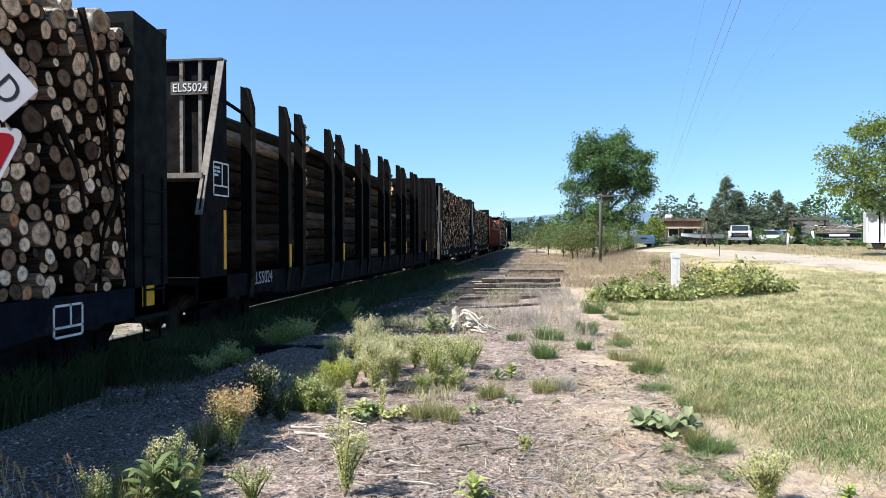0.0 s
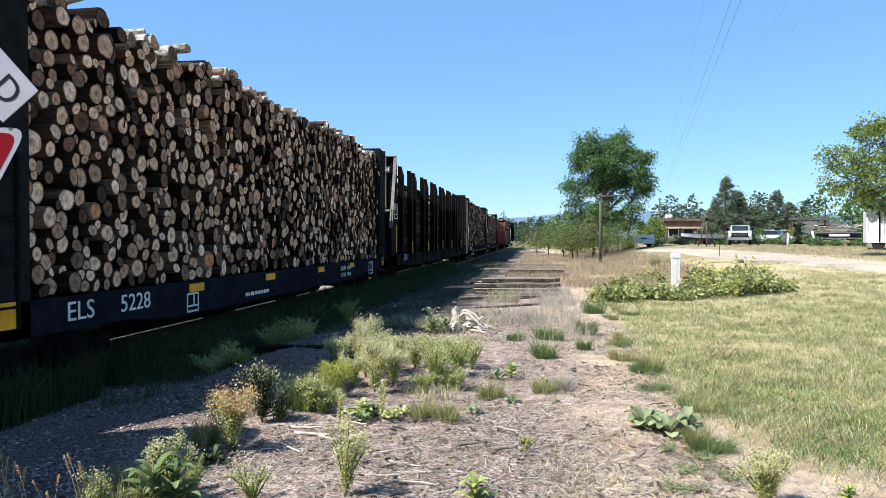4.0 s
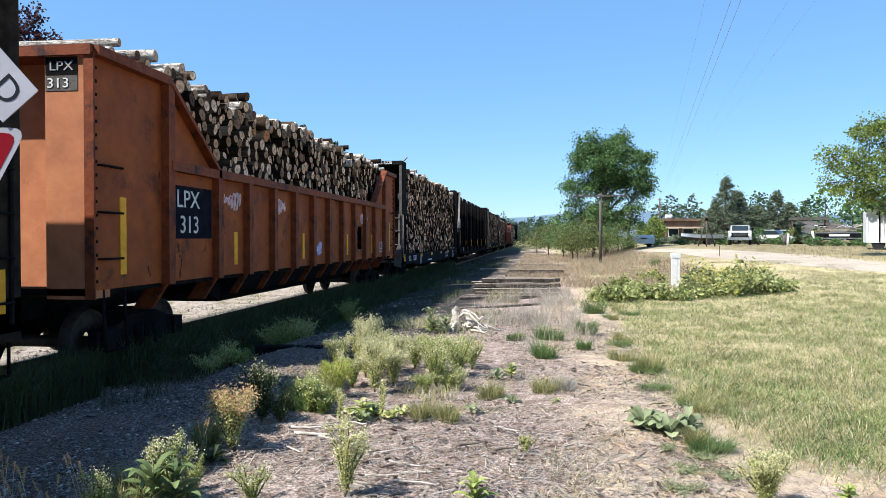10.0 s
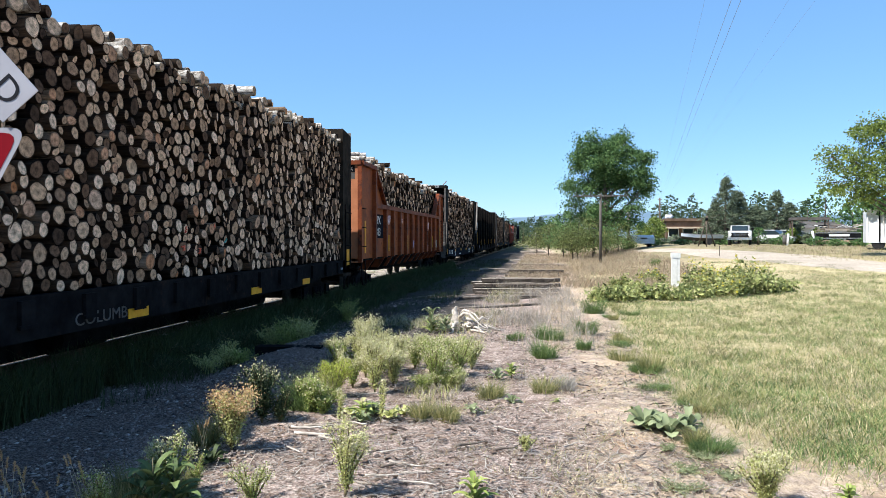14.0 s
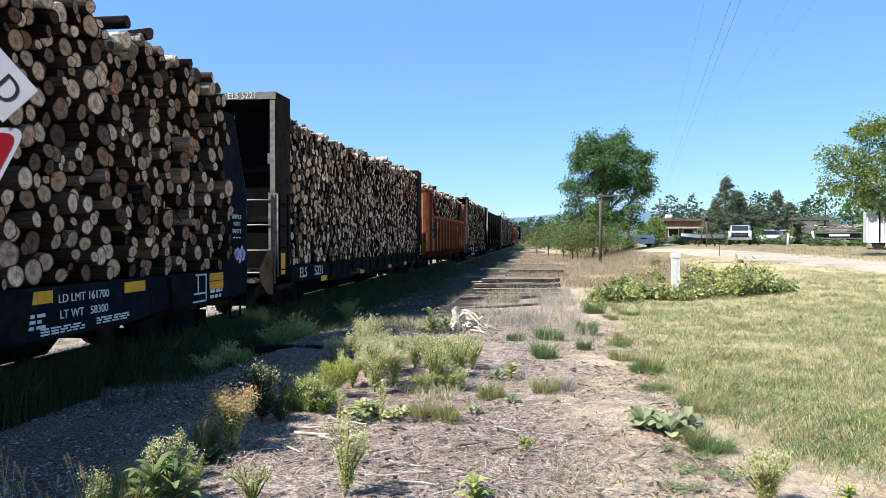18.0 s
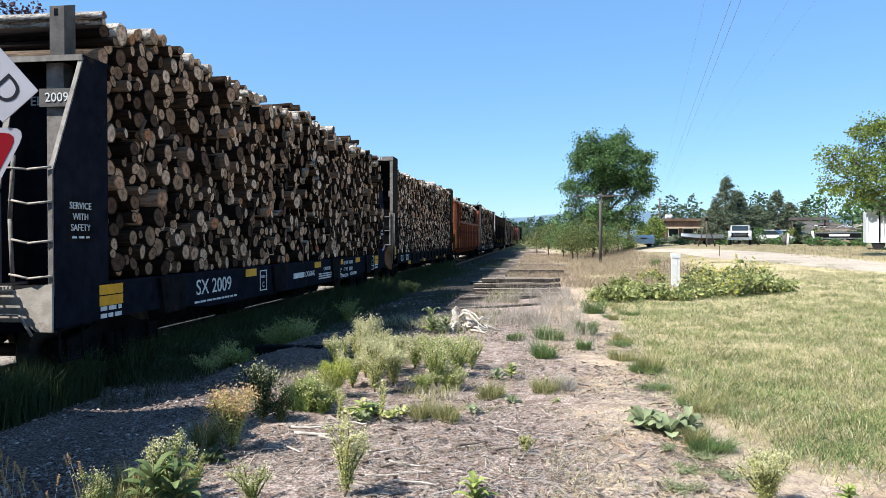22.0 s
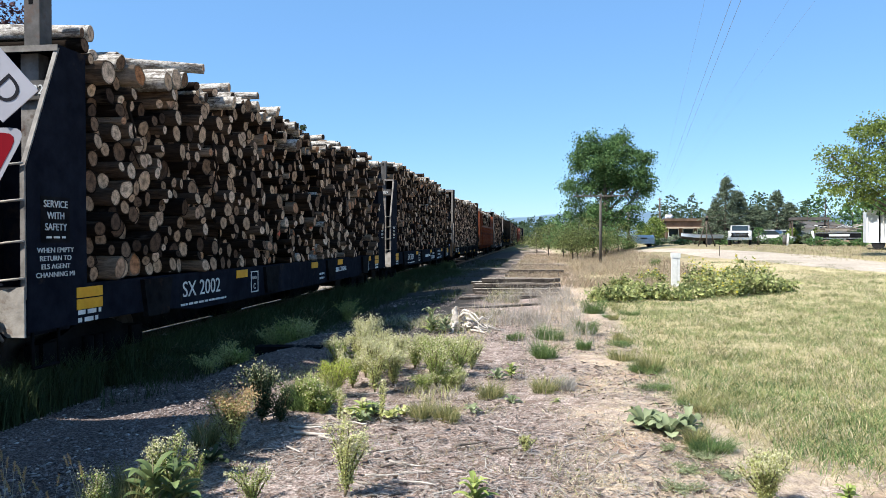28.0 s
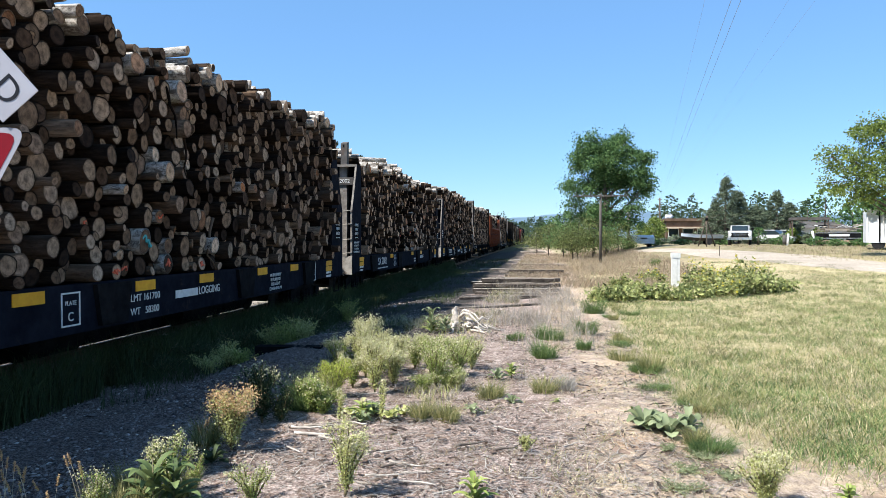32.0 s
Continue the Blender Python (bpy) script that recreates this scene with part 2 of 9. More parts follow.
def add_rods(hp, p0, p1, r0, r1, mat=0, sides=4, smooth=True):
    """Tapered rods from p0 to p1."""
    p0, p1 = np.asarray(p0, float).reshape(-1, 3), np.asarray(p1, float).reshape(-1, 3)
    n = len(p0)
    d = unit(p1 - p0)
    a = unit(np.cross(d, np.where(np.abs(d[:, 2:3]) > 0.9, [[1, 0, 0]], [[0, 0, 1]])))
    b = np.cross(d, a)
    ang = np.linspace(0, 2 * np.pi, sides, endpoint=False)
    ring = a[:, None] * np.cos(ang)[None, :, None] + b[:, None] * np.sin(ang)[None, :, None]
    r0, r1 = np.broadcast_to(np.asarray(r0, float).reshape(-1, 1, 1), (n, 1, 1)), np.broadcast_to(np.asarray(r1, float).reshape(-1, 1, 1), (n, 1, 1))
    v = np.concatenate([p0[:, None] + ring * r0, p1[:, None] + ring * r1], 1).reshape(-1, 3)
    i = np.arange(n)[:, None, None] * 2 * sides
    s = np.arange(sides)
    q = np.stack([s, (s + 1) % sides, (s + 1) % sides + sides, s + sides], 1)[None]
    hp.add(v, (i + q).reshape(-1, 4), mat, smooth)
    k = len(v)
    hp.more((np.arange(n)[:, None] * 2 * sides + (s + sides)[None]), mat, False, k)
    hp.more((np.arange(n)[:, None] * 2 * sides + s[::-1][None]), mat, False, k)


def add_tube(hp, pts, radii, mat=0, sides=6):
    """One bent tube through points, closed at both ends."""
    pts, radii = np.asarray(pts, float), np.asarray(radii, float)
    d = unit(np.gradient(pts, axis=0))
    u = unit(np.cross(d, [0.31, 0.22, 0.93]))
    w = np.cross(d, u)
    a = np.arange(sides) * 2 * np.pi / sides
    v = pts[:, None] + (u[:, None] * np.cos(a)[None, :, None] + w[:, None] * np.sin(a)[None, :, None]) * radii[:, None, None]
    n = len(pts)
    i = np.arange(n * sides).reshape(n, sides)
    j = np.roll(i, -1, 1)
    hp.add(v, np.stack([i[:-1], j[:-1], j[1:], i[1:]], -1).reshape(-1, 4), mat, True)
    hp.more(np.stack([i[0][::-1], i[-1]]), mat, False, n * sides)


def box(bm, x0, x1, y0, y1, z0, z1, mat=0):
    vs = [bm.verts.new(p) for p in ((x0, y0, z0), (x1, y0, z0), (x1, y1, z0), (x0, y1, z0), (x0, y0, z1), (x1, y0, z1), (x1, y1, z1), (x0, y1, z1))]
    for q in ((3, 2, 1, 0), (4, 5, 6, 7), (0, 1, 5, 4), (1, 2, 6, 5), (2, 3, 7, 6), (3, 0, 4, 7)):
        bm.faces.new([vs[i] for i in q]).material_index = mat
    return vs


def prism(bm, outline, x0, x1, mat=0):
    """An outline in (y, z), drawn out from x0 to x1."""
    a = [bm.verts.new((x0, y, z)) for y, z in outline]
    b = [bm.verts.new((x1, y, z)) for y, z in outline]
    n = len(outline)
    fs = [bm.faces.new(a[::-1]), bm.faces.new(b)] + [bm.faces.new((a[i], a[(i + 1) % n], b[(i + 1) % n], b[i])) for i in range(n)]
    for f in fs:
        f.material_index = mat


def prism_y(bm, outline, y0, y1, mat=0):
    """An outline in (x, z), drawn out from y0 to y1."""
    a = [bm.verts.new((x, y0, z)) for x, z in outline]
    b = [bm.verts.new((x, y1, z)) for x, z in outline]
    n = len(outline)
    for f in [bm.faces.new(a), bm.faces.new(b[::-1])] + [bm.faces.new((a[i], b[i], b[(i + 1) % n], a[(i + 1) % n])) for i in range(n)]:
        f.material_index = mat


def rod(bm, p0, p1, r, mat=0, sides=8, r1=None):
    p0, p1 = Vector(p0), Vector(p1)
    q = (p1 - p0).to_track_quat("Z", "Y")
    rings = []
    for p, rr in ((p0, r), (p1, r if r1 is None else r1)):
        rings.append([bm.verts.new(p + q @ Vector((rr * math.cos(a), rr * math.sin(a), 0))) for a in (2 * math.pi * i / sides for i in range(sides))])
    for i in range(sides):
        f = bm.faces.new((rings[0][i], rings[0][(i + 1) % sides], rings[1][(i + 1) % sides], rings[1][i]))
        f.material_index, f.smooth = mat, True
    bm.faces.new(rings[0][::-1]).material_index = mat
    bm.faces.new(rings[1]).material_index = mat


def finish(bm, name, mats, bevel=0.0):
    if bevel:
        edges = [e for e in bm.edges if len(e.link_faces) == 2 and e.calc_face_angle(0) > 0.6]
        bmesh.ops.bevel(bm, geom=edges, offset=bevel, segments=1, affect="EDGES")
    bmesh.ops.recalc_face_normals(bm, faces=bm.faces)
    me = bpy.data.meshes.new(name)
    bm.to_mesh(me)
    bm.free()
    for m in mats if isinstance(mats, (list, tuple)) else [mats]:
        me.materials.append(m)
    return me


def part(name, bm, material, parent, label="", bevel=0.0, at=None):
    """Links a bmesh or mesh as one mesh object under a thing or a part."""
    me = bm if isinstance(bm, bpy.types.Mesh) else finish(bm, name, material, bevel)
    ob = new(name, me)
    ob.parent = parent
    if at is not None:
        ob.matrix_basis = at
    return tagged(ob, label)


def thing(name, label, category, group="", kind="", at=None, data=None):
    ob = new(name, data)
    if at is not None:
        ob.matrix_basis = at
    return tagged(ob, label, category, group, kind)


def lettering(words, size, mat, parent, at, name="lettering", thick=0.004, wide=1.0):
    """Words as a thin mesh; x is the reading direction and z of the pose faces the reader."""
    cu = bpy.data.curves.new("words", "FONT")
    cu.body, cu.size, cu.extrude, cu.resolution_u = words, size, thick, 4
    cu.align_x, cu.align_y = "CENTER", "CENTER"
    tmp = new("words", cu)
    me = bpy.data.meshes.new_from_object(tmp)
    bpy.data.objects.remove(tmp)
    me.transform(Matrix.Diagonal((wide, 1, 1, 1)))
    me.materials.clear()
    me.materials.append(mat)
    ob = new(name, me)
    ob.parent = parent
    ob.matrix_basis = at
    return ob


def smooth_step(a):
    a = np.clip(a, 0, 1)
    return a * a * (3 - 2 * a)


def height(x, y):
    """The ground: level along the track, rising to the yard beyond the lawn, a shallow bed under the track."""
    x, y = np.asarray(x, float), np.asarray(y, float)
    z = 1.13 * smooth_step((y - 20) / 40) * smooth_step((x - 2) / 10)
    z = z - 0.13 * smooth_step((-x - 3.0) / 1.6) * smooth_step((x + 12) / 2)
    return z - 0.6 * smooth_step((-x - 30) / 60)


def hz(x, y):
    return float(height(x, y))


# facing the right side of a train car: reading runs along -y ... +y
SIDE = Matrix(((0, 0, 1, 0), (1, 0, 0, 0), (0, 1, 0, 0), (0, 0, 0, 1)))
# facing backwards (towards -y)
REAR = Matrix(((1, 0, 0, 0), (0, 0, -1, 0), (0, 1, 0, 0), (0, 0, 0, 1)))


def on_side(x, y, z):
    return Matrix.Translation((x, y, z)) @ SIDE


def on_rear(x, y, z):
    return Matrix.Translation((x, y, z)) @ REAR


# ---- materials ----
GROUND = ground_mat()
BARK, CUT, CUT_OLD, CUT_FRESH = bark_mat(), cut_mat(), cut_mat("old_cut_wood", 0.54), cut_mat("fresh_cut_wood", 1.2)
BIRCH = birch_mat()
BLACK = paint("black_steel", (0.005, 0.0052, 0.006), (0.014, 0.014, 0.015), 5, 0.85, 0.0, 0.2, (0.034, 0.02, 0.015), 0.6, shine=0.02)
NAVY = paint("dark_blue_steel", (0.0055, 0.0068, 0.0115), (0.0125, 0.0145, 0.0215), 5, 0.85, 0.0, 0.2, (0.034, 0.025, 0.021), 0.60, shine=0.02)
GREY = paint("grey_steel", (0.055, 0.05, 0.046), (0.12, 0.112, 0.104), 5, 0.7, 0.0, 0.25, (0.085, 0.05, 0.036), 0.53)
SLATE = paint("slate_steel", (0.008, 0.0095, 0.0095), (0.018, 0.0205, 0.020), 4, 0.85, 0.0, 0.25, (0.028, 0.018, 0.013), 0.57, shine=0.02)
STAKE = paint("dark_stake_steel", (0.003, 0.003, 0.0033), (0.0075, 0.007, 0.007), 5, 0.85, 0.0, 0.2, (0.016, 0.011, 0.009), 0.62, shine=0.02)
DIRTY = paint("weathered_brown_steel", (0.014, 0.0115, 0.009), (0.036, 0.029, 0.023), 4, 0.85, 0.0, 0.3, (0.05, 0.026, 0.016), 0.56, shine=0.02)
WORN = paint("worn_bare_steel", (0.12, 0.108, 0.095), (0.25, 0.228, 0.205), 7, 0.65, 0.0, 0.25, (0.075, 0.046, 0.034), 0.57)
RUST_DARK = paint("dark_rust", (0.03, 0.014, 0.009), (0.075, 0.03, 0.016), 12, 0.9)
PALE_STEEL = paint("dusty_pale_steel", (0.24, 0.215, 0.185), (0.40, 0.365, 0.32), 6, 0.7, 0.0, 0.2, (0.14, 0.09, 0.06), 0.58)
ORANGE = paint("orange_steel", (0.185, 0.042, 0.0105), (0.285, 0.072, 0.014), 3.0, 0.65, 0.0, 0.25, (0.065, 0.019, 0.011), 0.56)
# paler copy of the orange: sunlight on the car's ends put into colour
ORANGE_SUNLIT = paint("sunlit_orange_steel", (0.36, 0.135, 0.062), (0.48, 0.19, 0.09), 3.0, 0.65, 0.0, 0.2, (0.15, 0.055, 0.03), 0.6)
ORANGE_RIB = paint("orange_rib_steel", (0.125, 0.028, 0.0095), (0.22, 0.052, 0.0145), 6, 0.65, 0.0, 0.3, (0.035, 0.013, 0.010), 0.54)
RED = paint("red_steel", (0.13, 0.024, 0.014), (0.19, 0.04, 0.024), 3, 0.6, 0.0, 0.25, (0.06, 0.02, 0.015), 0.58)
YELLOW = paint("yellow_reflector", (0.60, 0.27, 0.012), (0.74, 0.37, 0.02), 9, 0.5, 0.0, 0.1, (0.28, 0.15, 0.03), 0.66)
WHITE = paint("white_paint", (0.52, 0.52, 0.50), (0.70, 0.70, 0.68), 8, 0.6, 0.0, 0.1, (0.4, 0.37, 0.33), 0.68)
PALE_GREY = paint("faded_white_letters", (0.26, 0.26, 0.27), (0.36, 0.36, 0.37), 8, 0.7)
SIGN_WHITE = paint("sign_white", (0.335, 0.335, 0.365), (0.41, 0.41, 0.445), 3, 0.35, 0.0, 0.03)
SIGN_RED = paint("sign_red", (0.19, 0.005, 0.011), (0.24, 0.008, 0.016), 3, 0.35, 0.0, 0.03)
SIGN_BLACK = paint("sign_black", (0.012, 0.012, 0.016), (0.02, 0.02, 0.024), 3, 0.4, 0.0, 0.03)
PINK = paint("pink_scrawl", (0.55, 0.36, 0.34), (0.72, 0.52, 0.5), 9, 0.6)
LILAC = paint("lilac_scrawl", (0.42, 0.40, 0.62), (0.60, 0.58, 0.80), 9, 0.6)
TEAL = paint("teal_mark", (0.05, 0.35, 0.36), (0.10, 0.50, 0.50), 9, 0.7)
BLAZE = paint("red_mark", (0.60, 0.06, 0.03), (0.78, 0.22, 0.12), 9, 0.7)
WHEEL = paint("wheel_steel", (0.022, 0.018, 0.016), (0.06, 0.05, 0.043), 6, 0.65, 0.3, 0.2)
RAIL = paint("rail_steel", (0.12, 0.075, 0.05), (0.22, 0.14, 0.10), 12, 0.55, 0.4, 0.2)
RAIL_TOP = paint("polished_rail", (0.13, 0.12, 0.11), (0.22, 0.21, 0.20), 20, 0.5, 0.7, 0.05)
# creosote brown, dark enough to stand for shaded gaps between ties
TIE_DARK = paint("shaded_creosoted_wood", (0.03, 0.024, 0.019), (0.11, 0.09, 0.075), 9, 0.95, 0.0, 0.6, (0.015, 0.012, 0.01), 0.52)
TIE = paint("old_tie_wood", (0.10, 0.08, 0.065), (0.26, 0.22, 0.185), 9, 0.9, 0.0, 0.6, (0.05, 0.04, 0.035), 0.55)
TIE_PALE = paint("weathered_tie_wood", (0.24, 0.20, 0.16), (0.48, 0.42, 0.35), 9, 0.9, 0.0, 0.6, (0.10, 0.08, 0.06), 0.55)
OLD_POLE = paint("grey_pole_wood", (0.055, 0.05, 0.045), (0.14, 0.125, 0.11), 14, 0.9, 0.0, 0.5)
POLE = paint("pole_wood", (0.07, 0.055, 0.045), (0.15, 0.12, 0.095), 14, 0.9, 0.0, 0.5)
DRIFT = paint("bleached_wood", (0.30, 0.265, 0.23), (0.62, 0.56, 0.49), 16, 0.85, 0.0, 0.4, (0.2, 0.16, 0.12), 0.6)
ROAD = paint("gravel_road", (0.30, 0.25, 0.195), (0.46, 0.395, 0.32), 9, 0.95, 0.0, 0.5, (0.24, 0.20, 0.15), 0.58)
# green blades with the train's shade put into the colour
GRASS_SHADED = foliage("shaded_grass", (0.024, 0.038, 0.016), (0.085, 0.115, 0.046))
GRASS_TAN = foliage("tan_grass", (0.17, 0.125, 0.085), (0.40, 0.315, 0.22), (0.16, 0.18, 0.075))
LEAF_PINE = foliage("pine_needle", (0.05, 0.072, 0.045), (0.165, 0.20, 0.125), None, 0.15)
LEAF_TREE = foliage("tree_leaf", (0.034, 0.085, 0.03), (0.155, 0.25, 0.085))
LEAF_DARK = foliage("dark_needle", (0.022, 0.045, 0.022), (0.07, 0.105, 0.05), None, 0.15)
LEAF_LIME = foliage("light_tree_leaf", (0.08, 0.125, 0.026), (0.22, 0.27, 0.065))
LEAF_PURPLE = foliage("purple_leaf", (0.018, 0.008, 0.012), (0.065, 0.024, 0.03), None, 0.2)
LEAF_BUSH = foliage("bush_leaf", (0.04, 0.055, 0.018), (0.15, 0.175, 0.06), (0.24, 0.23, 0.10))
LEAF_HEDGE = foliage("hedge_leaf", (0.045, 0.07, 0.018), (0.34, 0.37, 0.14), (0.62, 0.56, 0.32))
LEAF_WEED = foliage("weed_leaf", (0.14, 0.20, 0.042), (0.37, 0.43, 0.13), (0.46, 0.43, 0.22))
LEAF_PALE = foliage("pale_weed_leaf", (0.27, 0.30, 0.09), (0.53, 0.54, 0.22), (0.62, 0.58, 0.38))
LEAF_YELLOW = foliage("yellow_green_leaf", (0.30, 0.36, 0.05), (0.56, 0.60, 0.14))
LEAF_RUST = foliage("rusty_leaf", (0.40, 0.24, 0.10), (0.60, 0.42, 0.24), (0.38, 0.38, 0.13))
LEAF_MILK = foliage("milkweed_leaf", (0.06, 0.095, 0.033), (0.17, 0.22, 0.085), None, 0.2)
# grey-green leaf, darkened to suit the weeds in the train's shade
LEAF_SAGE = foliage("sage_leaf", (0.025, 0.040, 0.018), (0.085, 0.115, 0.05))
LEAF_FELT = foliage("felted_leaf", (0.165, 0.20, 0.10), (0.34, 0.385, 0.215))
FLOWER = foliage("seed_fluff", (0.42, 0.40, 0.20), (0.66, 0.62, 0.40))
GOLD = foliage("golden_flower", (0.44, 0.38, 0.04), (0.58, 0.50, 0.07))
GRASS = foliage("lawn_blade", (0.11, 0.13, 0.045), (0.35, 0.335, 0.145), (0.66, 0.545, 0.33))
GRASS_GREEN = foliage("green_blade", (0.065, 0.115, 0.04), (0.215, 0.295, 0.105))
GRASS_DRY = foliage("dry_blade", (0.32, 0.26, 0.165), (0.66, 0.57, 0.40))
GRASS_GREY = foliage("bleached_blade", (0.24, 0.217, 0.187), (0.50, 0.46, 0.41))
STEM = foliage("stem", (0.12, 0.10, 0.05), (0.26, 0.22, 0.12), None, 0.1)

# ---- ground, road, track ----
xs = np.unique(np.concatenate([np.linspace(-14, 20, 170), -14 - np.geomspace(0.4, 2500, 40), 20 + np.geomspace(0.4, 2500, 40)]))
ys = np.unique(np.concatenate([np.linspace(1, 70, 240), 1 - np.geomspace(0.4, 400, 30), 70 + np.geomspace(0.4, 3500, 45)]))
gx, gy = np.meshgrid(xs, ys)
gz = height(gx, gy)
near = np.exp(-((gx / 18) ** 2 + ((gy - 12) / 30) ** 2))
lump = np.array([noise.noise((a * 0.7, b * 0.7, 0.0)) * 0.045 + noise.noise((a * 2.6, b * 2.6, 4.0)) * 0.018 for a, b in zip(gx.ravel(), gy.ravel())]).reshape(gx.shape)
gz = gz + lump * near * smooth_step((np.abs(gx - TRACK_X) - 1.2) / 1.0)
# rough ground beyond the track
gz = gz + np.where((gx < -8.6) & (gx > -30) & (gy < 120), 1.0, 0.0) * smooth_step((-gx - 8.6) / 0.8) * (lump * 2.2 + 0.05)
# heap of gravel beside the track
gz = gz + 0.22 * np.exp(-(((gx + 3.55) / 0.75) ** 2 + ((gy - 10.6) / 2.2) ** 2))
nx, ny = len(xs), len(ys)
idx = np.arange(nx * ny).reshape(ny, nx)
hp = Heap()
hp.add(np.stack([gx, gy, gz], -1), np.stack([idx[:-1, :-1], idx[:-1, 1:], idx[1:, 1:], idx[1:, :-1]], -1).reshape(-1, 4), 0, True)
ground = thing("ground", "dry soil with gravel, straw and patchy mown grass", "ground", kind="structure", data=hp.mesh("ground", [GROUND]))

# gravel drive: from the right edge, bending away to the left behind the hedge
line = [(34.0, 27.0, 2.0), (24.0, 31.0, 2.1), (15.9, 34.6, 2.3), (14.7, 37.4, 2.6), (13.6, 41.4, 2.9), (12.3, 44.2, 2.9), (11.3, 47.2, 2.2), (10.0, 50.8, 1.1), (9.1, 54.7, 0.9), (6.0, 66.0, 0.9)]
hp = Heap()
pts = []
for a, b in zip(line[:-1], line[1:]):
    for s in np.linspace(0, 1, 8, endpoint=False):
        pts.append(tuple(u + (w - u) * s for u, w in zip(a, b)))
pts = np.array(pts)
for _ in range(4):
    pts[1:-1] = (pts[:-2] + pts[2:] + 2 * pts[1:-1]) / 4
half = pts[:, 2:3]
pts = pts[:, :2]
tang = unit(np.gradient(pts, axis=0))
nrm = np.stack([-tang[:, 1], tang[:, 0]], 1)
cols = [pts + nrm * half * w for w in np.linspace(-1, 1, 7)]
rv = np.stack(cols, 1)
rz = height(rv[..., 0], rv[..., 1]) + np.array([0.012, 0.03, 0.035, 0.03, 0.035, 0.03, 0.012])[None]
i = np.arange(len(pts) * 7).reshape(-1, 7)
hp.add(np.concatenate([rv, rz[..., None]], -1), np.stack([i[:-1, :-1], i[:-1, 1:], i[1:, 1:], i[1:, :-1]], -1).reshape(-1, 4), 0, True)
thing("road", "pale gravel drive curving into the yard", "road", kind="structure", data=hp.mesh("road", [ROAD]))


def rails():
    track = thing("track", "rusty railway track on wooden ties in gravel", "railway track", kind="structure")
    for s in (-0.755, 0.755):
        bm = bmesh.new()
        prof = [(-0.075, -0.165), (0.075, -0.165), (0.075, -0.15), (0.012, -0.13), (0.012, -0.045), (0.036, -0.035), (0.036, -0.004), (0.028, 0.0), (-0.028, 0.0), (-0.036, -0.004), (-0.036, -0.035), (-0.012, -0.045), (-0.012, -0.13), (-0.075, -0.15)]
        ends = []
        for y in (-60, 0, 60, 300):
            ends.append([bm.verts.new((TRACK_X + s + a, y, b)) for a, b in prof])
        for e0, e1 in zip(ends[:-1], ends[1:]):
            for j in range(len(prof)):
                f = bm.faces.new((e0[j], e0[(j + 1) % len(prof)], e1[(j + 1) % len(prof)], e1[j]))
                f.material_index = 1 if j in (7, 8) else 0
        part("rail", bm, [RAIL, RAIL_TOP], track, "steel rail with a polished top")
    bm = bmesh.new()
    box(bm, -1.3, 1.3, -0.11, 0.11, -0.10, 0.0)
    me = finish(bm, "tie", [TIE], 0.012)
    rng = random.Random(3)
    for k in range(170):
        y = -12 + k * 0.54
        part("tie", me, None, track, at=pose(TRACK_X + rng.uniform(-0.04, 0.04), y, -0.155 + rng.uniform(-0.01, 0.0), 0, 0, rng.uniform(-1.5, 1.5)))


rails()


# ---- the train ----
RIGHT = 1.5  # half the width of a car


def log_template(rng, sides=16):
    """A log of length 1 along x and radius 1; verts, side quads, caps and their coordinates."""
    ang = np.linspace(0, 2 * np.pi, sides, endpoint=False)
    rr = 1 + 0.06 * np.sin(2 * ang + rng.uniform(0, 6)) * rng.uniform(0.2, 1) + 0.05 * rng.normal() * np.sin(3 * ang + rng.uniform(0, 6)) + 0.03 * rng.normal() * np.sin(5 * ang + rng.uniform(0, 6)) + rng.normal(0, 0.012, sides)
    y, z = np.cos(ang) * rr, np.sin(ang) * rr
    sk = rng.uniform(-0.026, 0.026, 2)
    a = np.stack([np.full(sides, -0.5), y, z], 1)
    b = np.stack([np.full(sides, 0.5) + (y * sk[0] + z * sk[1]) * 0.25, y * 0.97, z * 0.97], 1)
    rim = np.array([1, 0.88, 0.88])
    v = np.concatenate([a, b, a * rim, b * rim])
    s = np.arange(sides)
    t = (s + 1) % sides
    quads = np.concatenate([np.stack([s, t, t + sides, s + sides], 1), np.stack([s + sides, t + sides, t + 3 * sides, s + 3 * sides], 1), np.stack([t, s, s + 2 * sides, t + 2 * sides], 1)])
    caps = np.stack([s[::-1] + 2 * sides, s + 3 * sides])
    uv = np.concatenate([np.stack([ang, ang * 0], 1), np.stack([ang, ang * 0 + 1], 1), np.stack([y, z], 1), np.stack([y, z], 1)])
    return v, quads, caps, uv


LOGS = [log_template(np.random.RandomState(40 + k)) for k in range(10)]


def log_mesh(k, mark=None, bark=None):
    v, quads, caps, uv = LOGS[k]
    h2 = Heap()
    h2.add(v, quads, 0, True, uv)
    h2.more(caps, 1, False, len(v))
    return h2.mesh("log", [bark or BARK, mark or CUT])


LOG_MESH = [log_mesh(k) for k in range(10)]
OLD_MESH = [log_mesh(k, CUT_OLD) for k in range(10)]
FRESH_MESH = [log_mesh(k, CUT_FRESH) for k in range(10)]


